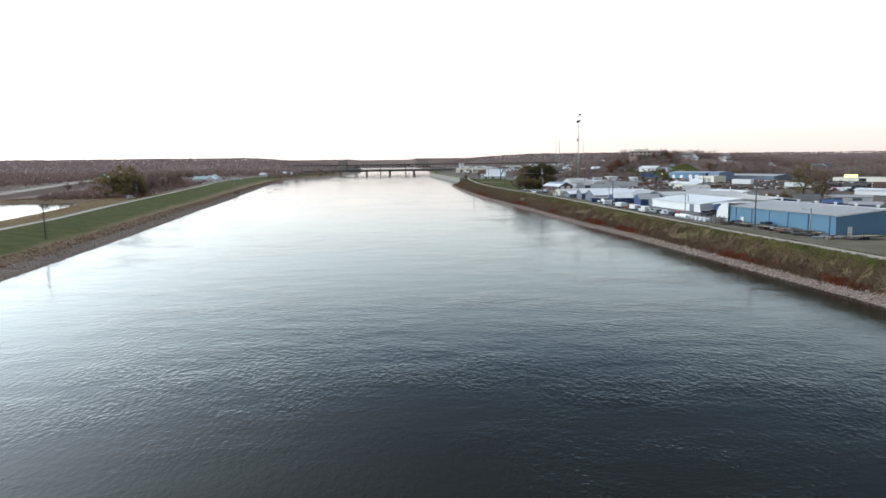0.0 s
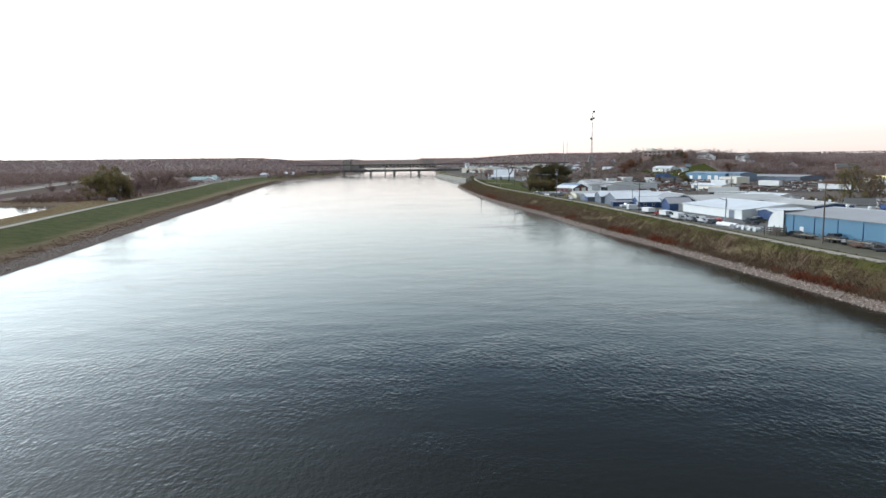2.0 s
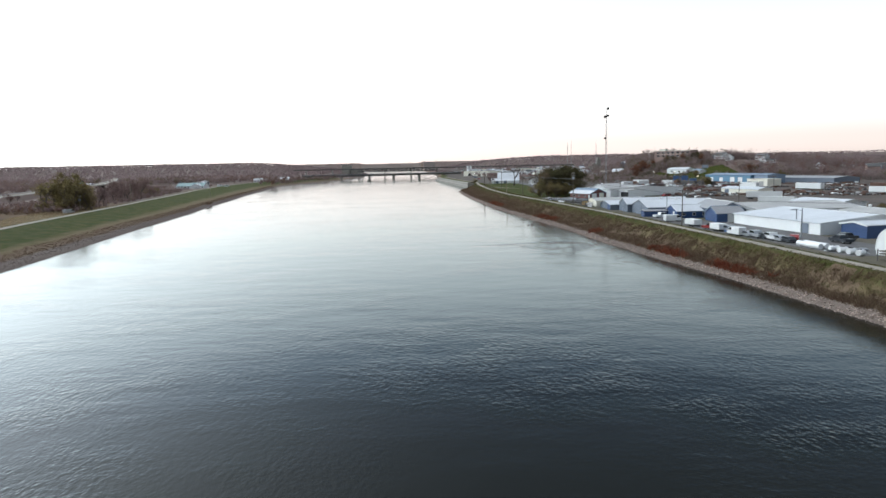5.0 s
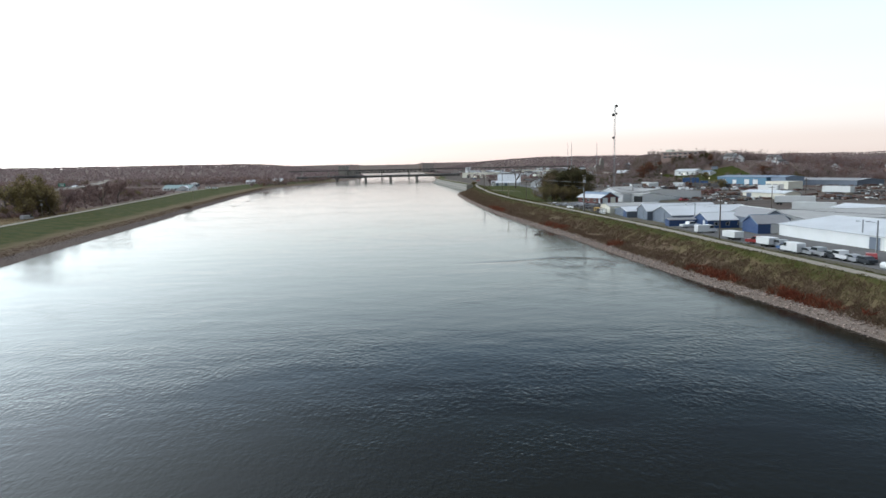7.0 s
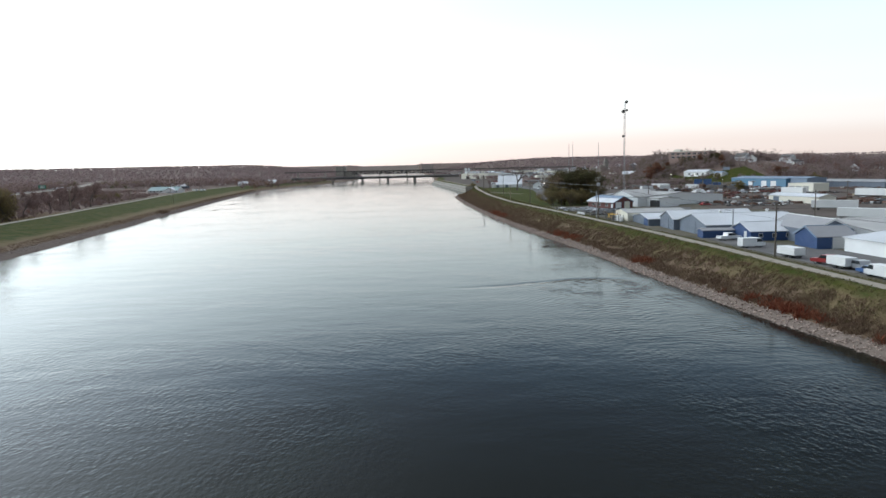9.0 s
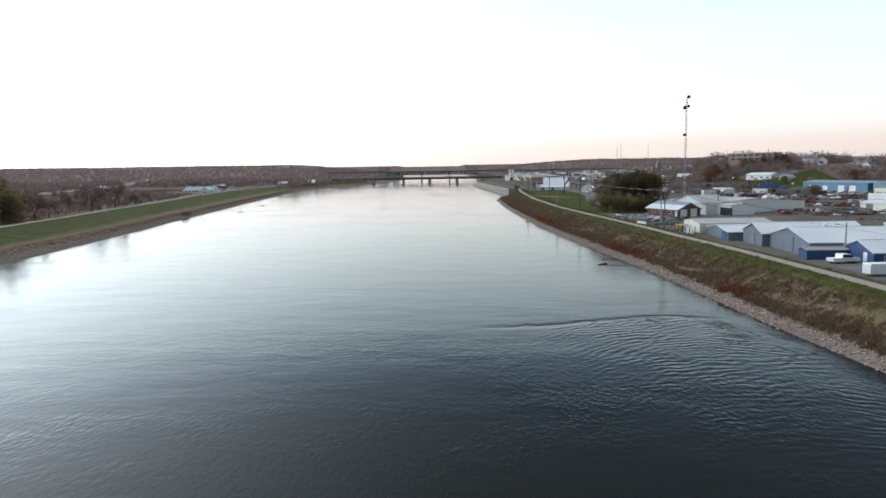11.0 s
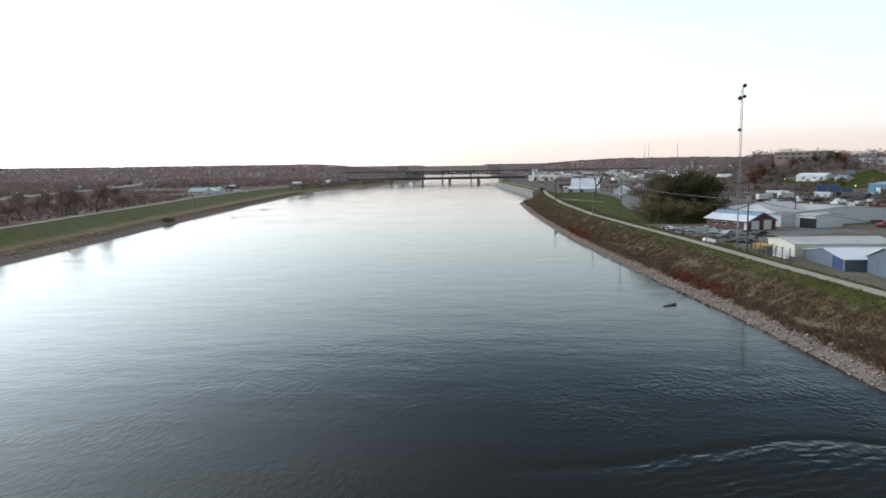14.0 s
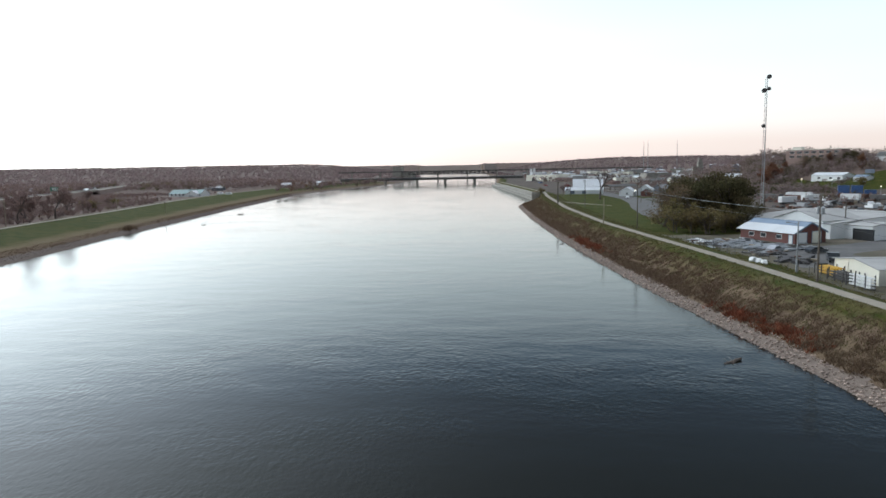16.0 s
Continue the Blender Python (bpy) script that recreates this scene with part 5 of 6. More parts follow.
def woods(name, x, y, tall, twigs, size, mat, label):
    """Woods: each tree a thin trunk under a crown of a few clumps of loose twigs."""
    m = len(x)
    # stands of taller and of lower growth
    tall = tall * (1 + 0.16 * np.sin(x * 0.021 + 2 * np.sin(y * 0.013)) * np.sin(y * 0.017 + x * 0.007))
    z = land(x, y)
    lobe = rng.normal(0, 1, (m, 5, 3))
    lobe /= np.linalg.norm(lobe, axis=2)[..., None]
    lobe[:, :, 2] = np.abs(lobe[:, :, 2]) * 1.1 - 0.25
    tree_id = np.repeat(np.arange(m), twigs)
    q = len(tree_id)
    Hh = tall[tree_id]
    d = rng.normal(0, 1, (q, 3))
    d /= np.linalg.norm(d, axis=1)[:, None]
    d *= rng.random((q, 1)) ** 0.4
    c = np.stack([x, y, z], -1)[tree_id] + (0.25 * lobe[tree_id, rng.integers(0, 5, q)] + 0.24 * d) * Hh[:, None]
    c[:, 2] += 0.55 * Hh
    tri = rng.uniform(-1.6, 1.6, (q, 3, 3)) * (0.55 * np.repeat(size, twigs))[:, None, None]
    v1 = (c[:, None] + tri).reshape(-1, 3)
    f1 = np.arange(3 * q).reshape(-1, 3)
    t = 0.02 * tall
    ring = np.array([(1, 0), (-0.5, 0.87), (-0.5, -0.87)])
    lo = np.stack([x[:, None] + ring[:, 0] * t[:, None], y[:, None] + ring[:, 1] * t[:, None], np.repeat(z[:, None] - 0.5, 3, 1)], -1)
    hi = np.stack([x[:, None], y[:, None], (z + 0.75 * tall)[:, None]], -1)
    v2 = np.concatenate([lo, hi], 1).reshape(-1, 3)
    f2 = (np.array([(0, 1, 3), (1, 2, 3), (2, 0, 3)])[None] + (np.arange(m) * 4)[:, None, None]).reshape(-1, 3) + len(v1)
    ob = new(name, quick_mesh(name, np.concatenate([v1, v2]), np.concatenate([f1, f2]), [mat]))
    tone = np.clip(rng.random(m) * 0.75 + 0.25 * (0.5 + 0.5 * np.sin(x * 0.017 + 1.3 * np.sin(y * 0.011))), 0, 1)
    ob.data.attributes.new("tone", "FLOAT", "POINT").data.foreach_set("value", np.concatenate([np.repeat(tone, 3 * twigs), np.repeat(tone, 4)]).astype(np.float32))
    return tagged(ob, label, "woods", kind="stuff")


def spread_points(n, x0, x1, y0, y1, ok):
    x, y = rng.uniform(x0, x1, n), rng.uniform(y0, y1, n)
    k = ok(x, y)
    return x[k], y[k]


def west_ok(x, y):
    back = on(TRAIL_L, y) - x
    road = np.abs(x - on(HIGHWAY, y))
    return (back > 30) & ((road > 22) | (y > 1700)) & (np.hypot((x + 690) / 130, (y - 1120) / 80) > 1) & ~((x > -315) & (x < -225) & (y > 780) & (y < 885)) & ~((x > -380) & (y < 430)) & ~((road < 70) & (y < 560)) & ~((x > on(HIGHWAY, y) - 22) & (y < 1000))


x, y = spread_points(7500, -420, -160, 420, 900, lambda x, y: ((np.abs(x - on(HIGHWAY, y)) > 34) & (on(TRAIL_L, y) - x > 16) & (x > on(HIGHWAY, y)) & (np.sin(x * 0.05) + np.sin(y * 0.043 + 1) > -0.9) & ~((x > -300) & (y > 775) & (y < 885))) | ((on(TRAIL_L, y) - x > 13) & (on(TRAIL_L, y) - x < 30) & (y < 720)))
woods("bare_scrub", x, y, rng.uniform(1.8, 4.6, len(x)), 40, np.full(len(x), 0.55), PLAINWOOD, "bare brown scrub behind the west levee")
x, y = spread_points(5600, -1000, -190, 250, 1300, west_ok)
woods("bare_woods", x, y, rng.uniform(7, 14, len(x)), 60, np.full(len(x), 1.15), PLAINWOOD, "bare brown woods on the flood plain")
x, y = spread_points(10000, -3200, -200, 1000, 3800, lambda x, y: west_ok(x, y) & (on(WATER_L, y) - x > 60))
woods("bare_woods", x, y, rng.uniform(9, 12, len(x)), 24, np.full(len(x), 2.3), HAZYWOOD, "bare brown woods far across the flood plain")
x, y = spread_points(420, -260, -150, 930, 1330, lambda x, y: (on(WATER_L, y) - x > 1.5) & (on(WATER_L, y) - x < 34))
woods("bank_thicket", x, y, rng.uniform(5, 10, len(x)), 90, np.full(len(x), 0.9), PLAINWOOD, "bare brown thicket on a low river point")


def east_ok(x, y):
    h = hills(x, y)
    clear = np.ones(np.shape(x), bool)
    for hx, hy in hill_sites[:18]:
        clear &= np.hypot((x - hx + 2) / 13, (y - hy + 14) / 26) > 1
    return clear & (x - on(TRAIL_R, y) > 110) & ((h > 1.2) | ((x > 345) & (y > 430))) & ~meadow(x, y) & ~((x > 240) & (x < 305) & (y > 812) & (y < 848))


x, y = spread_points(9000, 180, 1200, 380, 1400, east_ok)
woods("hill_woods", x, y, rng.uniform(7, 14, len(x)), 50, np.full(len(x), 0.95), HILLWOOD, "bare brown, russet and green woods on the hills")
x, y = spread_points(5200, 180, 430, 560, 930, east_ok)
woods("hill_woods", x, y, rng.uniform(5, 10, len(x)), 60, np.full(len(x), 0.65), HILLWOOD, "thick bare brown woods on the near hillside")
x, y = spread_points(1100, 192, 268, 690, 835, lambda x, y: ~meadow(x, y) & (np.hypot(x - 262, y - 765) > 18))
woods("hill_scrub", x, y, rng.uniform(2.5, 6, len(x)), 60, np.full(len(x), 0.55), HILLWOOD, "low bare scrub at the foot of the hill")
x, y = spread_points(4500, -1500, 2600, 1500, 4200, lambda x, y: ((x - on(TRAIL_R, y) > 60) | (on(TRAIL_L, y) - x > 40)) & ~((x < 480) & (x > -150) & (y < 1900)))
woods("far_woods", x, y, rng.uniform(9, 13, len(x)), 26, np.full(len(x), 2.4), HAZYWOOD, "far wooded hills at the horizon")
x, y = spread_points(900, 130, 330, 560, 900, lambda x, y: (x - on(TRAIL_R, y) > 90) & (hills(x, y) < 4) & (y > 650 - 0.0 * x) & ~((x > 212) & (x < 270) & (y > 560) & (y < 720)))
woods("bare_thicket", x, y, rng.uniform(3, 7, len(x)), 70, np.full(len(x), 0.65), HILLWOOD, "bare brown thicket along the tracks")
x, y = spread_points(260, 60, 320, 760, 1500, lambda x, y: (x - on(TRAIL_R, y) > 30))
woods("town_trees", x, y, rng.uniform(5, 10, len(x)), 60, np.full(len(x), 0.8), HILLWOOD, "bare street trees between town buildings")

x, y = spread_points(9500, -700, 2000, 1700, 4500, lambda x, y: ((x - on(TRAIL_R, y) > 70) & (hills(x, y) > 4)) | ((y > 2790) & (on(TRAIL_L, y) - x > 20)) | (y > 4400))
woods("far_woods", x, y, rng.uniform(7, 11, len(x)), 24, np.full(len(x), 2.3), HAZYWOOD, "bare brown woods on a far ridge behind the town")
x, y = spread_points(700, 130, 345, 560, 760, lambda x, y: (hills(x, y) < 6) & ~meadow(x, y) & (x - on(TRAIL_R, y) > 95) & ((x < 212) | (y > 680)) & ~((x > 215) & (x < 250) & (y > 655) & (y < 680)))
woods("bare_scrub", x, y, rng.uniform(1.5, 4.0, len(x)), 44, np.full(len(x), 0.5), HILLWOOD, "bare brown scrub along the tracks")

x, y = spread_points(3600, -420, 140, 1345, 2900, lambda x, y: ((on(WATER_L, y) - x > 1.5) & (on(WATER_L, y) - x < 90)) | ((x - on(WATER_R, y) > 6) & (x - on(WATER_R, y) < 50) & (y > 1760)))
woods("bank_thicket", x, y, rng.uniform(3, 6, len(x)), 44, np.full(len(x), 1.1), HAZYWOOD, "bare brown thicket along far river banks")

# ---- tower, poles and wires ----
mast = thing("radio_mast", pose(125.3, 541, height(125.3, 541)), "tall thin lattice radio mast with drum antennas", "mast")
legs = [Vector((0.62 * math.cos(a), 0.62 * math.sin(a), 0)) for a in (0.4, 2.494, 4.589)]
for p in legs:
    part("leg", Shape().tube(p, p * 0.75 + Vector((0, 0, 54.6)), 0.085, 0.07, sides=6), STEEL, mast)
lace = Shape()
for k in range(45):
    z0, z1 = 1.2 * k, 1.2 * (k + 1)
    for i in range(3):
        a_, b_ = legs[i], legs[(i + 1) % 3]
        f0, f1 = 1 - 0.25 * z0 / 54.6, 1 - 0.25 * z1 / 54.6
        lace.tube(a_ * f0 + Vector((0, 0, z0)), b_ * f1 + Vector((0, 0, z1)), 0.035, sides=3)
part("lattice", lace, STEEL, mast)
for z, dx, dy, r in ((54.9, 0.9, -0.2, 0.85), (49.3, -1.1, -0.6, 0.95), (50.0, 0.9, -0.4, 0.7), (34.9, -0.9, -0.5, 0.7)):
    d = part("antenna_drum", Shape().tube((dx, dy - 0.5, z), (dx, dy + 0.5, z), r, sides=18).tube((dx, dy + 0.1, z), (0, 0, z), 0.09, sides=6), DARKSTEEL, mast, "dark round antenna drum")
part("footing", Shape().box(-1.2, -1.2, -0.6, 1.2, 1.2, 0.15), CONCRETE, mast)

far_mast = None
for x, y, h in ((405, 2050, 72), (418, 2060, 76), (472, 1980, 72)):
    z = height(x, y)
    far_mast = thing("radio_mast", pose(x, y, z), "distant thin radio mast on a wooded hill", "mast", "distant masts")
    part("shaft", Shape().tube((0, 0, -1), (0, 0, h - z + 5), 0.75, 0.55, sides=6), STEEL, far_mast)
    part("top_antenna", Shape().tube((0, 0, h - z + 5), (0, 0, h - z + 12), 0.3, sides=6), STEEL, far_mast)


def utility_pole(x, y, tall, arms=1, lamp=False, can=False, mat=POLEWOOD, turn=0.0, label="weathered wooden utility pole with a crossarm"):
    ob = thing("utility_pole", pose(x, y, height(x, y), 0, 0, turn), label, "utility pole", "utility poles")
    part("pole", Shape().tube((0, 0, -0.8), (0, 0, tall), 0.19, 0.13, sides=10), mat, ob)
    for k in range(arms):
        z = tall - 0.5 - 0.9 * k
        arm = part("crossarm", Shape().box(-1.25, -0.2, z, 1.25, -0.08, z + 0.14), mat, ob)
        for i in (-1.1, -0.45, 0.45, 1.1):
            part("insulator", Shape().tube((i, -0.14, z + 0.14), (i, -0.14, z + 0.36), 0.06, 0.04, sides=6), WHITEPAINT, arm)
    if can:
        part("transformer", Shape().tube((0.38, 0, tall - 3.0), (0.38, 0, tall - 1.9), 0.3, sides=12), STEEL, ob)
        part("transformer", Shape().tube((-0.38, 0, tall - 3.0), (-0.38, 0, tall - 1.9), 0.3, sides=12), STEEL, ob)
    if lamp:
        part("lamp_arm", Shape().tube((0, 0, tall - 0.6), (-1.6, 0, tall - 0.2), 0.05, sides=6), STEEL, ob)
        part("lamp_head", Shape().box(-2.1, -0.16, tall - 0.32, -1.4, 0.16, tall - 0.14), STEEL, ob)
    return ob


utility_pole(89.8, 179.2, 13.6, 1, turn=80)
utility_pole(77.2, 271.0, 11.0, 1, lamp=True, turn=-10)
utility_pole(64.3, 360.4, 13.8, 2, turn=-65, can=True)
utility_pole(56.0, 456.8, 14.5, 1, turn=-70)
for x, y, h, m in ((96.8, 165.3, 6.8, STEEL), (86.8, 310.8, 7.2, STEEL), (100.8, 252.7, 6.0, STEEL), (93.6, 237.2, 7.2, STEEL), (67.2, 374.5, 9.4, STEEL), (104.7, 432.8, 9.0, POLEWOOD)):
    utility_pole(x, y, h, 0, lamp=True, mat=m, turn=tr.uniform(-40, 40), label="slim yard pole carrying a lamp")
for x, y, h in ((48.6, 473.3, 8.6),):
    utility_pole(x, y, h, 0, mat=PALEWOOD, label="pale wooden post beside the levee path")
for x, y, h in ((56.6, 578.9, 13), (44.8, 590, 12), (45.4, 600, 12), (62, 690, 12), (90, 610, 10), (104, 560, 12), (76, 512, 13), (118, 520, 12), (150, 470, 11), (135, 400, 11), (160, 380, 11), (128, 345, 10), (190, 560, 11)):
    utility_pole(x, y, h, 1, turn=-60)
utility_pole(-107.6, 195.7, 10.4, 1, turn=20)
utility_pole(-183.5, 436.8, 8.4, 1, can=True, mat=PALEWOOD, turn=-20, label="pale wooden pole with two transformers")
utility_pole(-190.0, 512.0, 12.2, 1, mat=PALEWOOD, turn=-20)
utility_pole(-172.0, 612.0, 6.5, 1, mat=PALEWOOD, turn=-20, label="pale wooden pole on a grassy levee")
utility_pole(-205.0, 620.0, 10, 1, mat=PALEWOOD, turn=-20)
utility_pole(-246.0, 800.0, 10, 1, turn=-20)


def wire(p, q, sag=0.8, n=12):
    """One thin cable that hangs between two points."""
    pts = [Vector(p).lerp(Vector(q), i / n) - Vector((0, 0, sag * 4 * (i / n) * (1 - i / n))) for i in range(n + 1)]
    across = (Vector(q) - Vector(p)).cross(Vector((0, 0, 1))).normalized() * 0.012
    rise = Vector((0, 0, 0.012))
    ring = [c + o for c in pts for o in (across, rise, -across, -rise)]
    faces = [(4 * i + j, 4 * i + (j + 1) % 4, 4 * i + 4 + (j + 1) % 4, 4 * i + 4 + j) for i in range(n) for j in range(4)]
    return Shape().poly(ring, faces + [(0, 1, 2, 3), (4 * n, 4 * n + 1, 4 * n + 2, 4 * n + 3)])


for k, (dx, dz) in enumerate(((-0.9, 0), (0, 0), (0.9, 0), (0, -1.6))):
    w_ob = part("power_line", wire((64.3 + dx * 0.4, 360.4 + dx, 16.7 + dz), (56.0 + dx * 0.4, 456.8 + dx, 17.4 + dz), 0.6), STEEL)
    tagged(w_ob, "thin power line slung between wooden poles", "power line", "power lines")
    w_ob = part("power_line", wire((64.3 + dx * 0.4, 360.4 + dx, 16.7 + dz), (77.2 + dx * 0.4, 271.0 + dx, 13.8 + dz), 0.6), DARKSTEEL)
    tagged(w_ob, "thin power line slung between wooden poles", "power line", "power lines")
    w_ob = part("power_line", wire((56.0 + dx * 0.4, 456.8 + dx, 17.4 + dz), (56.6 + dx * 0.4, 578.9 + dx, 16.2 + dz), 0.6), STEEL)
    tagged(w_ob, "thin power line slung between wooden poles", "power line", "power lines")
    if k < 3:
        w_ob = part("power_line", wire((77.2 + dx * 0.4, 271.0 + dx, 13.8 + dz), (89.8 + dx * 0.4, 179.2 + dx, 16.5 + dz), 1.4), DARKSTEEL)
        tagged(w_ob, "thin power line slung between wooden poles", "power line", "power lines")
for x, y, z in ((97, 659, 9.5), (233, 650, 9.8), (212, 702, 13.5), (236, 712, 12.5), (64, 1000, 11), (260, 575, 8)):
    lp = thing("street_lamp", pose(x, y, height(x, y)), "lit street lamp on a steel post", "street lamp", "lit street lamps")
    h = z - height(x, y)
    part("post", Shape().tube((0, 0, -0.5), (0, 0, h), 0.09, sides=6), STEEL, lp)
    part("lamp", Shape().box(-0.3, -0.2, h, 0.3, 0.2, h + 0.25), GLOW, lp)

# ---- vehicles ----


def vehicle(kind, paint, label):
    """A road vehicle that faces +x: car, pickup or van."""
    ob = thing(kind, pose(0, 0, -70), label, {"car": "car", "pickup": "pickup truck", "van": "van"}[kind], "parked vehicles")
    body, glass = Shape(), Shape()
    if kind == "car":
        L, low, W = 4.6, 0.85, 1.8
        body.prism([(-2.3, 0.3), (2.3, 0.3), (2.3, 0.75), (1.1, 0.92), (0.45, 1.42), (-1.1, 1.44), (-1.9, 0.98), (-2.3, 0.9)], "y", -0.9, 0.9)
        glass.prism([(1.0, 0.96), (0.45, 1.38), (-1.1, 1.40), (-1.75, 0.98)], "y", -0.915, 0.915)
        wheels = (1.45, -1.4)
    elif kind == "pickup":
        W = 2.0
        body.prism([(-2.9, 0.45), (2.9, 0.45), (2.9, 1.05), (1.5, 1.15), (0.9, 1.82), (-0.9, 1.84), (-1.0, 1.1), (-2.9, 1.1)], "y", -1.0, 1.0)
        glass.prism([(1.4, 1.2), (0.9, 1.76), (-0.8, 1.78), (-0.85, 1.2)], "y", -1.015, 1.015)
        wheels = (1.9, -1.8)
    else:
        W = 2.0
        body.prism([(-2.8, 0.4), (2.8, 0.4), (2.8, 1.1), (2.2, 1.25), (1.6, 2.15), (-2.7, 2.2), (-2.8, 2.0)], "y", -1.0, 1.0)
        glass.prism([(2.1, 1.3), (1.65, 2.0), (0.7, 2.0), (0.7, 1.3)], "y", -1.015, 1.015)
        wheels = (1.8, -1.7)
    part("body", body, PAINTS[paint], ob)
    part("glazing", glass, GLASS, ob)
    for x in wheels:
        for y_ in (-W / 2 + 0.08, W / 2 - 0.32):
            wh = part("wheel", Shape().tube((x, y_ - 0.05, 0.36), (x, y_ + 0.25, 0.36), 0.36, sides=14), RUBBER, ob)
            part("rim", Shape().tube((x, y_ - 0.07, 0.36), (x, y_ + 0.27, 0.36), 0.2, sides=10), STEEL, wh)
    for y_ in (-0.7, 0.5):
        part("headlight", Shape().box({"car": 2.26, "pickup": 2.86, "van": 2.76}[kind], y_, 0.66, {"car": 2.32, "pickup": 2.93, "van": 2.83}[kind], y_ + 0.25, 0.82), WHITEPAINT, ob)
    return ob


COLOURS = {"white": "white", "silver": "silver-grey", "dark": "dark", "red": "red", "blue": "blue"}
made = {}


def park(kind, paint, x, y, turn, z=None):
    z = height(x, y) + 0.05 if z is None else z
    m = pose(x, y, z, 0, 0, turn)
    key = (kind, paint)
    if key not in made:
        made[key] = vehicle(kind, paint, f"{COLOURS[paint]} {'pickup truck' if kind == 'pickup' else kind} parked on an asphalt lot")
        made[key].matrix_world = m
        return made[key]
    return copy_thing(made[key], m)


for kind, paint, x, y, turn in (("car", "silver", 74.5, 402.0, 40), ("van", "white", 81.0, 288.6, 8), ("pickup", "white", 82.6, 303.6, 12), ("pickup", "white", 98.9, 268.6, 98), ("pickup", "dark", 100.2, 273.8, 98), ("car", "silver", 99.9, 261.4, 98), ("car", "white", 100.8, 255.2, 98),
                                ("pickup", "red", 82.1, 261.1, 120), ("van", "white", 81.9, 246.2, 95), ("car", "silver", 83.0, 242.6, 95), ("pickup", "silver", 83.8, 239.9, 95), ("car", "dark", 84.4, 237.2, 95), ("pickup", "white", 84.9, 234.6, 95), ("car", "silver", 85.3, 231.9, 95),
                                ("car", "dark", 85.9, 229.2, 95), ("pickup", "dark", 96.5, 226.0, 95), ("car", "red", 89.6, 232.8, 60), ("car", "blue", 82.5, 250.0, 95), ("pickup", "silver", 83.4, 253.7, 95), ("car", "dark", 101.6, 249.5, 98), ("pickup", "dark", 100.1, 230.4, 12),
                                ("car", "dark", 91.7, 194.0, 100), ("pickup", "dark", 95.2, 183.5, 100), ("van", "silver", -178.5, 416.0, 75), ("car", "dark", 82.5, 400.1, 20), ("pickup", "dark", 79.8, 387.3, 70), ("car", "red", 126.4, 423.9, 20),
                                ("car", "white", 92.0, 655.0, 70), ("car", "dark", 108.0, 640.0, 70), ("pickup", "white", 110.0, 625.0, 70), ("car", "silver", -262.0, 838.0, 20), ("van", "white", -238.0, 846.0, -8), ("van", "white", -231.0, 848.0, -8), ("car", "white", -272.0, 840.0, 20)):
    park(kind, paint, x, y, turn)
for i in range(26):
    park(tr.choice(("car", "car", "pickup", "van")), tr.choice(("white", "silver", "dark", "white", "red", "blue")), tr.uniform(60, 240), tr.uniform(880, 1300), tr.uniform(0, 180))
for i in range(16):
    park(tr.choice(("car", "pickup", "van")), tr.choice(("white", "silver", "dark", "white")), tr.uniform(140, 205), tr.uniform(520, 560), tr.uniform(0, 180))

# rows of old cars in the yard behind the sheds
for i in range(9):
    for k in range(5):
        if tr.random() < 0.8:
            park(tr.choice(("car", "car", "pickup", "van")), tr.choice(("dark", "dark", "silver", "red", "dark", "white")), 228 + 8.5 * k + 3.4 * i + tr.uniform(-0.5, 0.5), 368 + 13 * k - 1.9 * i + tr.uniform(-0.5, 0.5), tr.uniform(45, 75))


def trailer(x, y, turn, length, paint, label):
    top = 3.75 if length > 8 else 2.5
    ob = thing("box_trailer", pose(x, y, height(x, y) + 0.04, 0, 0, turn), label, "trailer", "box trailers")
    low = 1.05 if length > 8 else 0.62
    part("box", Shape().box(-length / 2, -1.25, low, length / 2, 1.25, top if length > 8 else 2.1), paint, ob)
    part("chassis", Shape().box(-length / 2, -0.6, low - 0.3, length / 2, 0.6, low - 0.01), DARKSTEEL, ob)
    for x_ in (-length / 2 + 1.2, -length / 2 + 2.4):
        for y_ in (-1.2, 0.9):
            part("wheel", Shape().tube((x_, y_, 0.42), (x_, y_ + 0.3, 0.42), 0.42, sides=12), RUBBER, ob)
    for y_ in (-0.9, 0.7):
        part("landing_leg", Shape().box(length / 2 - 2.6, y_, 0.0, length / 2 - 2.4, y_ + 0.2, low - 0.02), DARKSTEEL, ob)
    return ob


for x, y, turn, L in ((157.0, 382.5, -32, 15), (144.8, 347.5, -42, 14), (226.0, 403.0, -65, 12), (229.5, 391.0, -65, 9), (80.9, 271.9, 100, 5.0), (81.9, 256.9, 100, 4.4), (206.0, 500.0, -70, 14), (174.0, 618.0, -50, 13), (150.0, 575.0, 20, 8.5), (166.0, 588.0, 20, 8.5), (186.0, 590.0, -50, 8.5)):
    trailer(x, y, turn, L, WHITEPAINT if L > 4 else STEEL, "white box trailer parked in a yard")


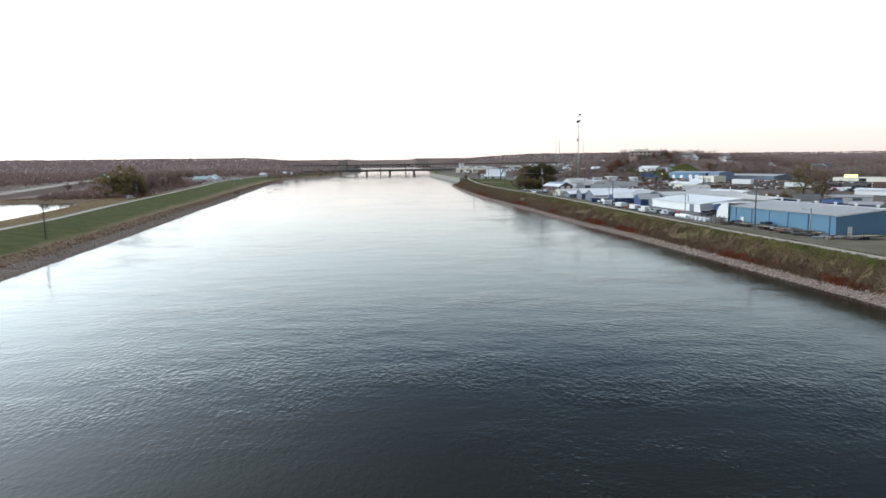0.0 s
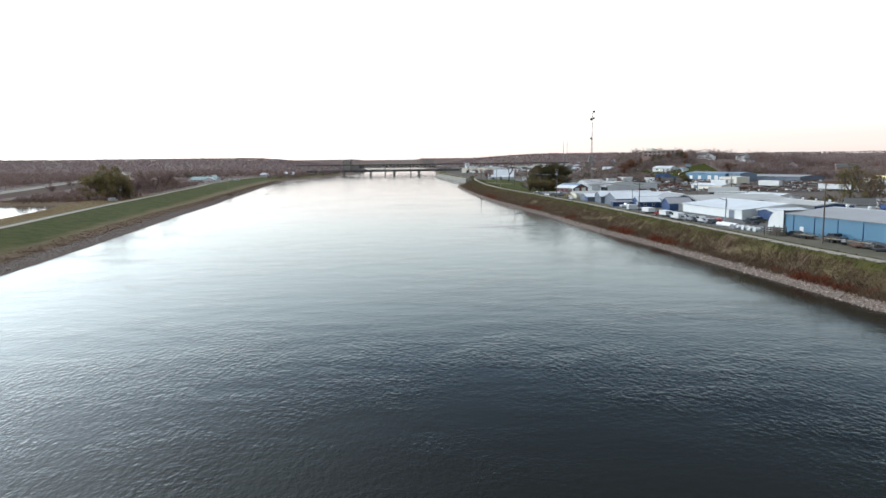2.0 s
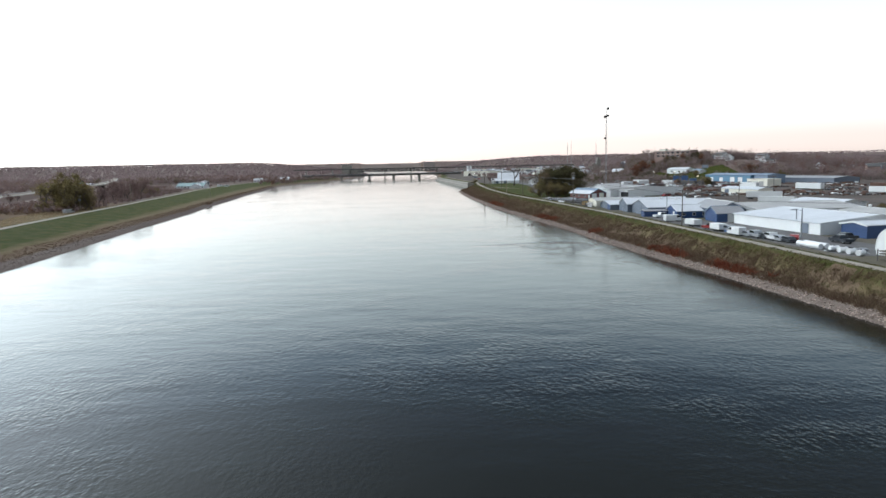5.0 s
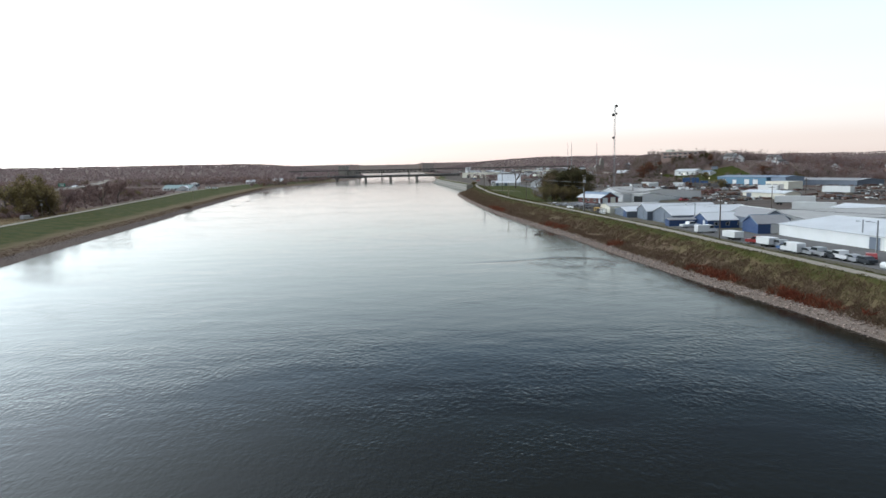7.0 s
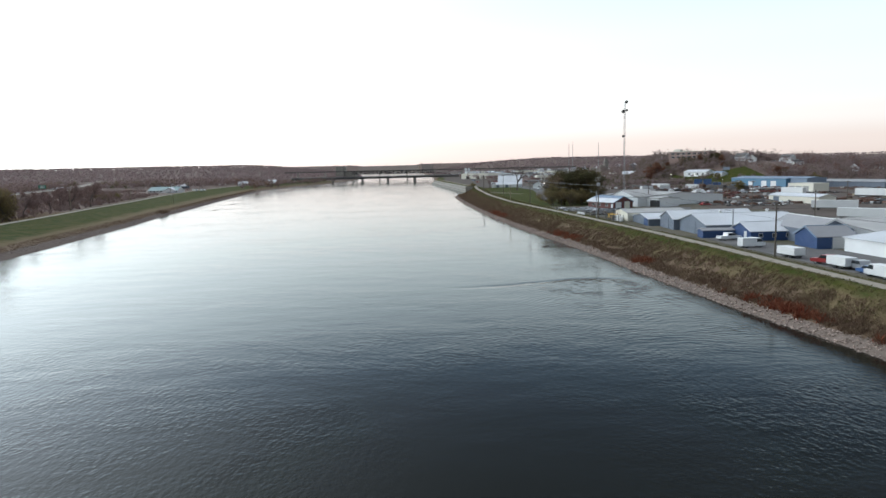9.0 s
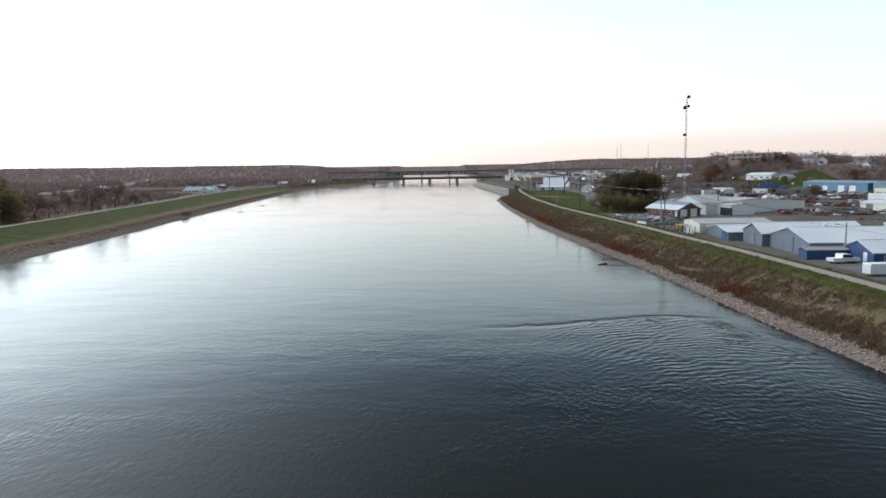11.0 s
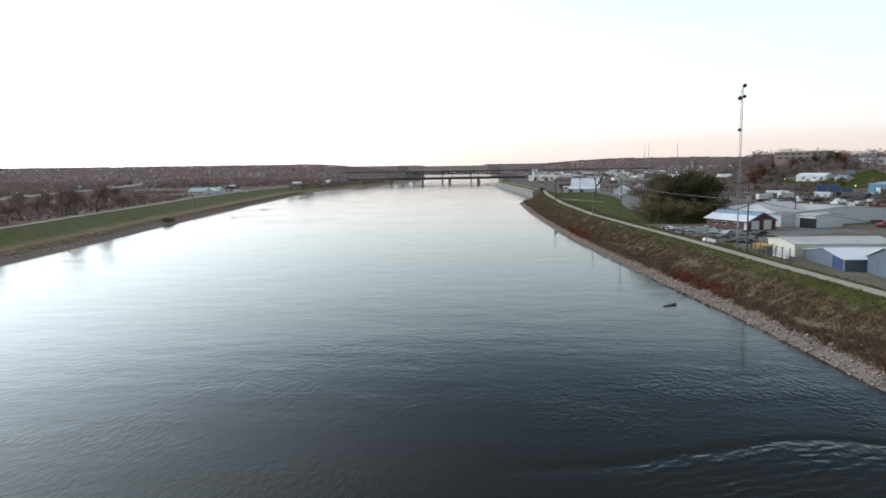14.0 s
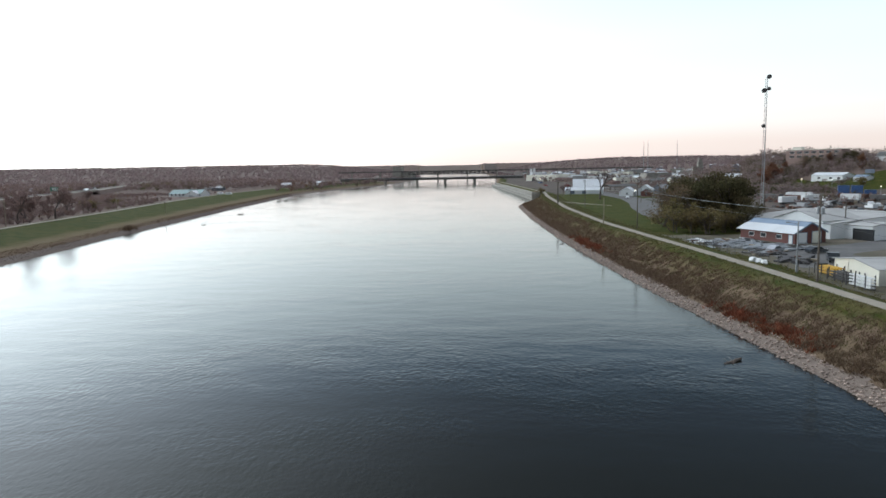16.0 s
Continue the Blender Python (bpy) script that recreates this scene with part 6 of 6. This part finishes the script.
def rail_car(kind, x, y, turn, paint, label):
    ob = thing(kind, pose(x, y, height(x, y) + 0.2, 0, 0, turn), label, "rail car", "rail cars")
    if kind == "tank_car":
        s = Shape().tube((-8.6, 0, 2.6), (8.6, 0, 2.6), 1.5, sides=20)
        s.tube((-9.2, 0, 2.6), (-8.6, 0, 2.6), 0.9, 1.5, sides=20).tube((8.6, 0, 2.6), (9.2, 0, 2.6), 1.5, 0.9, sides=20)
        part("tank", s, paint, ob)
        part("dome", Shape().tube((0, 0, 4.0), (0, 0, 4.7), 0.7, sides=14), paint, ob)
    else:
        part("box", Shape().box(-8, -1.4, 1.2, 8, 1.4, 4.3 if kind == "box_car" else 3.0), paint, ob)
        for x_ in range(-8, 9, 2):
            for y_ in (-1.48, 1.4):
                part("rib", Shape().box(x_ - 0.08, y_, 1.2, x_ + 0.08, y_ + 0.08, 4.2 if kind == "box_car" else 3.0), paint, ob)
    part("sill", Shape().box(-9.0, -0.5, 0.85, 9.0, 0.5, 1.2), DARKSTEEL, ob)
    for x_ in (-6.4, -4.8, 4.8, 6.4):
        for y_ in (-0.85, 0.75):
            part("wheel", Shape().tube((x_, y_, 0.45), (x_, y_ + 0.12, 0.45), 0.45, sides=12), DARKSTEEL, ob)
    return ob


rail_car("box_car", 217.0, 451.0, -70, WHITEPAINT, "white covered hopper car on a siding")
for i in range(1, 4):
    rail_car("gondola", 216.0 - 5.9 * (i + 1) + 2, 548 + 18.6 * i, -72, DARKSTEEL if i % 3 else RUST, "dark gondola rail car on a siding")
for i in range(7):
    rail_car("box_car" if i % 3 == 0 else "gondola", 246 + 5.9 * i, 430 - 18.6 * i, -72, (RUST, DARKSTEEL, DARKSTEEL)[i % 3], "dark freight car on a siding")
for i in range(2, 4):
    rail_car("gondola", 176 - 5.9 * i, 560 + 18.6 * i, -72, (RUST, DARKSTEEL, RUST, DARKSTEEL, BRICK)[i], "rusty gondola rail car on a siding")
for k, (x, y) in enumerate(((221, 667), (227.4, 664.6), (233.8, 662.2), (221, 667), (227.4, 664.6))):
    c = thing("shipping_container", pose(x, y, height(x, y) + 0.05 + (2.6 if k > 2 else 0), 0, 0, -20), "blue steel shipping container in a yard", "container", "blue containers")
    part("box", Shape().box(-3, -1.2, 0, 3, 1.2, 2.6), PAINTS["blue"], c)
    for x_ in np.arange(-2.8, 2.9, 0.56):
        part("corrugation", Shape().box(x_, -1.26, 0.1, x_ + 0.2, -1.2, 2.5), PAINTS["blue"], c)
for off in (0, 8, 16, -38):
    s = Shape()
    for d in (-0.75, 0.75):
        a, b = Vector((300 + off + d, 420, 5.32)), Vector((160 + off + d, 860, 5.32))
        s.tube(a, b, 0.09, sides=4)
    tr_ob = part("rail_track", s, RUST)
    tagged(tr_ob, "rusty steel rails across the yard", "rail track", kind="structure")


def heap(name, x, y, w, d, count, mat, label, size=(0.4, 1.6), flat=0.35, category="scrap heap"):
    """A pile of loose pieces that lean on each other, as one lot."""
    g = random.Random(int(x * 7 + y))
    ob = thing(name, pose(x, y, height(x, y), 0, 0, g.uniform(-20, 20)), label, category)
    for _ in range(count):
        px, py = g.gauss(0, w / 3), g.gauss(0, d / 3)
        l, b, h = g.uniform(*size), g.uniform(*size) * 0.5, g.uniform(*size) * flat
        s = Shape().box(-l, -b, 0, l, b, h)
        m = pose(px, py, 0.0, g.uniform(-8, 8), g.uniform(-8, 8), g.uniform(0, 180))
        s.v = [tuple(m @ Vector(q)) for q in s.v]
        lowest = min(q[2] for q in s.v)
        # pieces nearer the middle lie on top of others
        pile = 0.7 * flat * size[1] * g.random() * math.exp(-2 * (px / w) ** 2 - 2 * (py / d) ** 2) if count > 40 else 0.0
        s.v = [(q[0], q[1], q[2] - lowest - 0.02 + pile) for q in s.v]
        part("piece", s, mat if g.random() < 0.7 else g.choice((STEEL, RUST, DARKSTEEL, PALEWOOD)), ob)
    return ob


heap("metal_stock", 70.6, 420.2, 10, 13, 120, STEEL, "stacks of pale metal stock beside a workshop", (0.3, 2.0), 0.14)
heap("metal_stock", 76.6, 409.2, 11, 10, 110, STEEL, "stacks of pale metal stock beside a workshop", (0.3, 2.2), 0.14)
heap("metal_stock", 72.0, 400.0, 6, 8, 50, DARKSTEEL, "stacks of dark metal stock beside a workshop", (0.3, 1.8), 0.16)
heap("scrap_heap", 73.4, 387.3, 6, 8, 34, DARKSTEEL, "dark scrap metal beside a fence", (0.3, 1.4), 0.5)
heap("scrap_heap", 65.1, 423.9, 5, 9, 24, WHITEPAINT, "pale wrapped bundles beside trees", (0.3, 1.2), 0.5)
heap("scrap_heap", 90.3, 212.1, 5, 7, 30, STEEL, "loose metal parts on a yard", (0.3, 1.4), 0.3)
heap("scrap_heap", 95.7, 172.0, 4, 14, 44, DARKSTEEL, "frames and trailers against a blue wall", (0.4, 1.8), 0.4)
heap("scrap_heap", 98.4, 158.2, 7, 5, 26, STEEL, "loose metal parts on a yard", (0.3, 1.6), 0.35)
for i in range(18):
    heap("scrap_heap", tr.uniform(150, 235), tr.uniform(425, 600), 16, 12, 16, tr.choice((RUST, RUST, DARKSTEEL, BRICK, TANROOF)), "rusty scrap metal in a rail yard", (0.6, 2.8), 0.5)
for i in range(10):
    heap("scrap_heap", tr.uniform(240, 330), tr.uniform(330, 470), 18, 14, 16, tr.choice((RUST, DARKSTEEL, TANROOF, WHITEPAINT)), "scrap metal in a rail yard", (0.6, 2.6), 0.5)


def rack(x, y, turn, levels, n, mat, label, length=4.0):
    """Stacked timber or steel frames on bearers."""
    ob = thing("stock_rack", pose(x, y, height(x, y) + 0.03, 0, 0, turn), label, "rack")
    for i in range(n):
        for k in range(levels):
            part("bar", Shape().box(-length / 2, -1.2 + 0.6 * i, 0.2 + 0.5 * k, length / 2, -1.0 + 0.6 * i, 0.42 + 0.5 * k), mat, ob)
    for x_ in (-length / 2 + 0.2, 0, length / 2 - 0.4):
        part("upright", Shape().box(x_, -1.35, 0, x_ + 0.16, -1.21, 0.3 + 0.5 * levels), DARKSTEEL, ob)
        part("upright", Shape().box(x_, -1.0 + 0.6 * n, 0, x_ + 0.16, -0.86 + 0.6 * n, 0.3 + 0.5 * levels), DARKSTEEL, ob)
    return ob


rack(88.4, 197.0, 101, 4, 4, POLEWOOD, "stack of dark pallets and frames", 5.0)
rack(72.1, 372.6, 95, 3, 4, YELLOW, "yellow steel forms stacked by a cream shed", 5.0)
rack(71.5, 366.7, 95, 3, 4, DARKSTEEL, "dark steel forms stacked by a cream shed", 5.0)
rack(70.6, 360.7, 95, 4, 2, WHITEPAINT, "white steel frames standing in a row", 5.5)
for i in range(3):
    rack(99.0 + 0.9 * i, 196 - 8.5 * i, 100, 2, 3, STEEL, "low metal racks along a blue wall", 5.0)
pipes = thing("pipe_stack", pose(87.0, 219.5, height(87.0, 219.5) + 0.05, 0, 0, 96), "two large white pipes lying on a yard", "pipes")
for i in range(2):
    part("pipe", Shape().tube((-3.6, 1.5 * i, 0.62), (3.6, 1.5 * i, 0.62), 0.62, sides=18), WHITEPAINT, pipes)
for i in range(4):
    t_ob = thing("storage_tank", pose(87.0 + 0.3 * i, 213.0 - 2.4 * i, height(87.0, 213.0) + 0.05, 0, 0, 10 * i), "white plastic tank on a yard", "tank", "white tanks")
    part("shell", Shape().tube((-0.9, 0, 0.6), (0.9, 0, 0.6), 0.58, sides=14), WHITEPAINT, t_ob)
    part("cap", Shape().tube((0, 0, 1.1), (0, 0, 1.3), 0.2, sides=8), DARKSTEEL, t_ob)
for i in range(3):
    t_ob = thing("wrapped_bale", pose(63.3 + 0.35 * i, 384.5 - 1.8 * i, height(63.3 + 0.35 * i, 384.5 - 1.8 * i), 0, 0, tr.uniform(0, 90)), "white wrapped bale beside the levee path", "bale", "white bales")
    part("wrap", Shape().prism([(-0.7, 0.0), (0.7, 0.0), (0.85, 0.25), (0.7, 0.75), (0.2, 0.9), (-0.55, 0.8), (-0.85, 0.3)], "y", -0.4, 0.4), WHITEPAINT, t_ob)

# the long building with the lit yellow sign
store = hall("store", (322, 520), -62, 40, 18, 2.9, 3.3, CREAM, TANROOF, "low cream store with a lit yellow sign", flat=True, doors=[("s", 20, 5, 2.4, GLASS)])
part("sign_panel", Shape().box(9, -0.4, 3.3, 19, -0.1, 5.4), YELLOWGLOW, store, "lit yellow sign panel")

# chain-link fence behind the levee path
def fence(pts, label):
    ob = thing("fence", pose(0, 0, 0), label, "fence")
    for p, q in zip(pts, pts[1:]):
        a, b = Vector((*p, 0)), Vector((*q, 0))
        n_ = max(1, int((b - a).length / 3.2))
        for i in range(n_):
            c = a.lerp(b, i / n_)
            z = height(c.x, c.y)
            part("post", Shape().tube((c.x, c.y, z - 0.3), (c.x, c.y, z + 1.9), 0.04, sides=6), DARKSTEEL, ob)
        part("top_rail", Shape().tube((a.x, a.y, height(a.x, a.y) + 1.85), (b.x, b.y, height(b.x, b.y) + 1.85), 0.025, sides=5), DARKSTEEL, ob)
    return ob
fence([(67.4, 361.7), (65.6, 382.7), (62.4, 405.6), (60.1, 423.9)], "chain-link fence of steel posts behind the levee")

# ---- drift in the river ----
def snag(x, y, turn, k, label):
    ob = thing("driftwood", pose(x, y, 0, 0, 0, turn), label, "driftwood", "driftwood")
    part("log", Shape().tube((-1.7 * k, 0, -0.12), (1.5 * k, 0.2, 0.22 * k), 0.26 * k, 0.16 * k, sides=9), BARK, ob)
    part("log", Shape().tube((-0.9 * k, -0.5, -0.1), (1.0 * k, 0.6, 0.12), 0.18 * k, 0.12 * k, sides=8), BARK, ob)
    for i in range(4):
        part("branch", Shape().tube((-0.9 * k + 0.35 * i, 0.1, 0.0), (-1.2 * k + 0.45 * i, (-1) ** i * 0.7 * k, 0.55 * k), 0.06 * k, 0.02, sides=5), BARK, ob)
    return ob
snag(42.5, 334.3, 30, 0.95, "dark driftwood snag lying in the river")
snag(-163.5, 804.8, 80, 1.9, "long dark driftwood bar near the far bank")
snag(-167, 795, 70, 1.5, "long dark driftwood bar near the far bank")
snag(-137, 633.3, 40, 1.1, "dark driftwood snag lying in the river")
snag(-127, 560, 10, 0.8, "dark driftwood snag lying in the river")
snag(34.5, 466, 60, 0.9, "dark driftwood caught on the rip-rap")
log_ob = snag(49.8, 352, 100, 1.0, "pale log stranded on the rip-rap")
for x, y in ((-146, 527.5),):
    v, f = tufts(np.array([(x, y), (x - 1, y + 3), (x + 1, y - 3.5), (x, y + 5)]), np.array([2.6, 2.2, 2.0, 1.6]), np.array([2.4, 2.2, 2.0, 1.8]), 120)
    tagged(new("bank_bush", quick_mesh("bank_bush", v, f, [BRUSH])), "dark brown bush hanging over the waterline", "bush", kind="stuff")


def flatbed(x, y, turn, length, label):
    """A low open trailer: plank deck on two beams, side rails, a drawbar and four wheels."""
    ob = thing("flatbed_trailer", pose(x, y, height(x, y) + 0.05, 0, 0, turn), label, "trailer", "flatbed trailers")
    part("deck", Shape().box(-length / 2, -1.15, 0.78, length / 2, 1.15, 0.86), PALEWOOD, ob)
    for y_ in (-0.8, 0.6):
        part("beam", Shape().box(-length / 2, y_, 0.55, length / 2, y_ + 0.16, 0.78), DARKSTEEL, ob)
    for y_ in (-1.2, 1.12):
        part("side_rail", Shape().box(-length / 2, y_, 1.15, length / 2, y_ + 0.08, 1.23), DARKSTEEL, ob)
        for i in range(4):
            part("stake", Shape().box(-length / 2 + 0.1 + i * (length - 0.3) / 3, y_, 0.8, -length / 2 + 0.18 + i * (length - 0.3) / 3, y_ + 0.08, 1.2), DARKSTEEL, ob)
    part("drawbar", Shape().tube((length / 2, 0, 0.6), (length / 2 + 1.5, 0, 0.5), 0.07, sides=6), DARKSTEEL, ob)
    for x_ in (-0.9, 0.1):
        for y_ in (-1.2, 0.95):
            part("wheel", Shape().tube((x_, y_, 0.38), (x_, y_ + 0.24, 0.38), 0.38, sides=12), RUBBER, ob)
    return ob


for x, y, turn, L in ((92.2, 190.0, 101, 6.0), (93.6, 181.6, 101, 5.0), (95.6, 174.5, 101, 6.5), (97.6, 165.5, 101, 5.5), (104.0, 155.5, 10, 8.0)):
    flatbed(x, y, turn, L, "low open flatbed trailer beside a blue warehouse")

for i in range(9):
    x, y = 91.0 + 1.05 * i, 192.0 - 4.4 * i
    fr = thing("steel_frame", pose(x, y, height(x, y) + 0.02, 0, 0, 101 + (i * 37) % 23 - 11), "rusty open steel frame standing on a gravel yard", "frame", "steel frames")
    for x_ in (-1.3, 1.22):
        part("upright", Shape().box(x_, -0.04, 0, x_ + 0.08, 0.04, 1.1 + 0.1 * (i % 4)), RUST if i % 3 else DARKSTEEL, fr)
    for z_ in (0.3, 0.95):
        part("rail", Shape().box(-1.22, -0.03, z_, 1.22, 0.03, z_ + 0.07), RUST if i % 3 else DARKSTEEL, fr)

# a muddy islet in the pond
islet = Shape()
ring = [(math.cos(a) * (1 + 0.2 * math.sin(3 * a)), math.sin(a) * (1 + 0.15 * math.cos(2 * a))) for a in np.linspace(0, 2 * math.pi, 17)[:-1]]
islet.poly([(-182 + 2.6 * c, 348 + 6.5 * d, 1.5) for c, d in ring] + [(-182 + 1.2 * c, 348 + 3.4 * d, 2.15) for c, d in ring] + [(-182, 348, 2.3)], [(i, (i + 1) % 16, 16 + (i + 1) % 16, 16 + i) for i in range(16)] + [(16 + i, 16 + (i + 1) % 16, 32) for i in range(16)])
tagged(part("mud_islet", islet, BED), "small dark mud islet in a still pond", "islet", kind="structure")

# loose scrap, parts and ties strewn over the rail yard
box_v = np.array([(a, b, c) for c in (-0.5, 0.5) for a, b in ((-0.5, -0.5), (0.5, -0.5), (0.5, 0.5), (-0.5, 0.5))])
box_f = np.array([(3, 2, 1, 0), (4, 5, 6, 7), (0, 1, 5, 4), (1, 2, 6, 5), (2, 3, 7, 6), (3, 0, 4, 7)])
for mat, count, big, lab in ((RUST, 1500, 2.2, "rusty scrap strewn over a rail yard"), (DARKSTEEL, 1700, 2.0, "dark machine parts strewn over a rail yard"), (TANROOF, 500, 1.8, "pale crates and parts strewn over a rail yard"), (WHITEPAINT, 220, 2.2, "white bins and parts strewn over a rail yard")):
    x, y = rng.uniform(120, 340, count * 3), rng.uniform(395, 650, count * 3)
    keep = (np.sin(x * 0.09 + 1.7 * np.sin(y * 0.05)) + np.sin(y * 0.11 + 0.03 * x) > 0.35) & (x > 128 + 0.05 * (y - 395)) & (hills(x, y) < 1)
    x, y = x[keep], y[keep]
    v, f = scatter(len(x), np.stack([x, y], -1), big * (0.25 + 0.75 * rng.random(len(x)) ** 2), (box_v, box_f), (1.3, 0.7, 0.55), 0.1, 0.0, 0.15)
    tagged(new("yard_scrap", quick_mesh("yard_scrap", v, f, [mat])), lab, "scrap", kind="stuff")
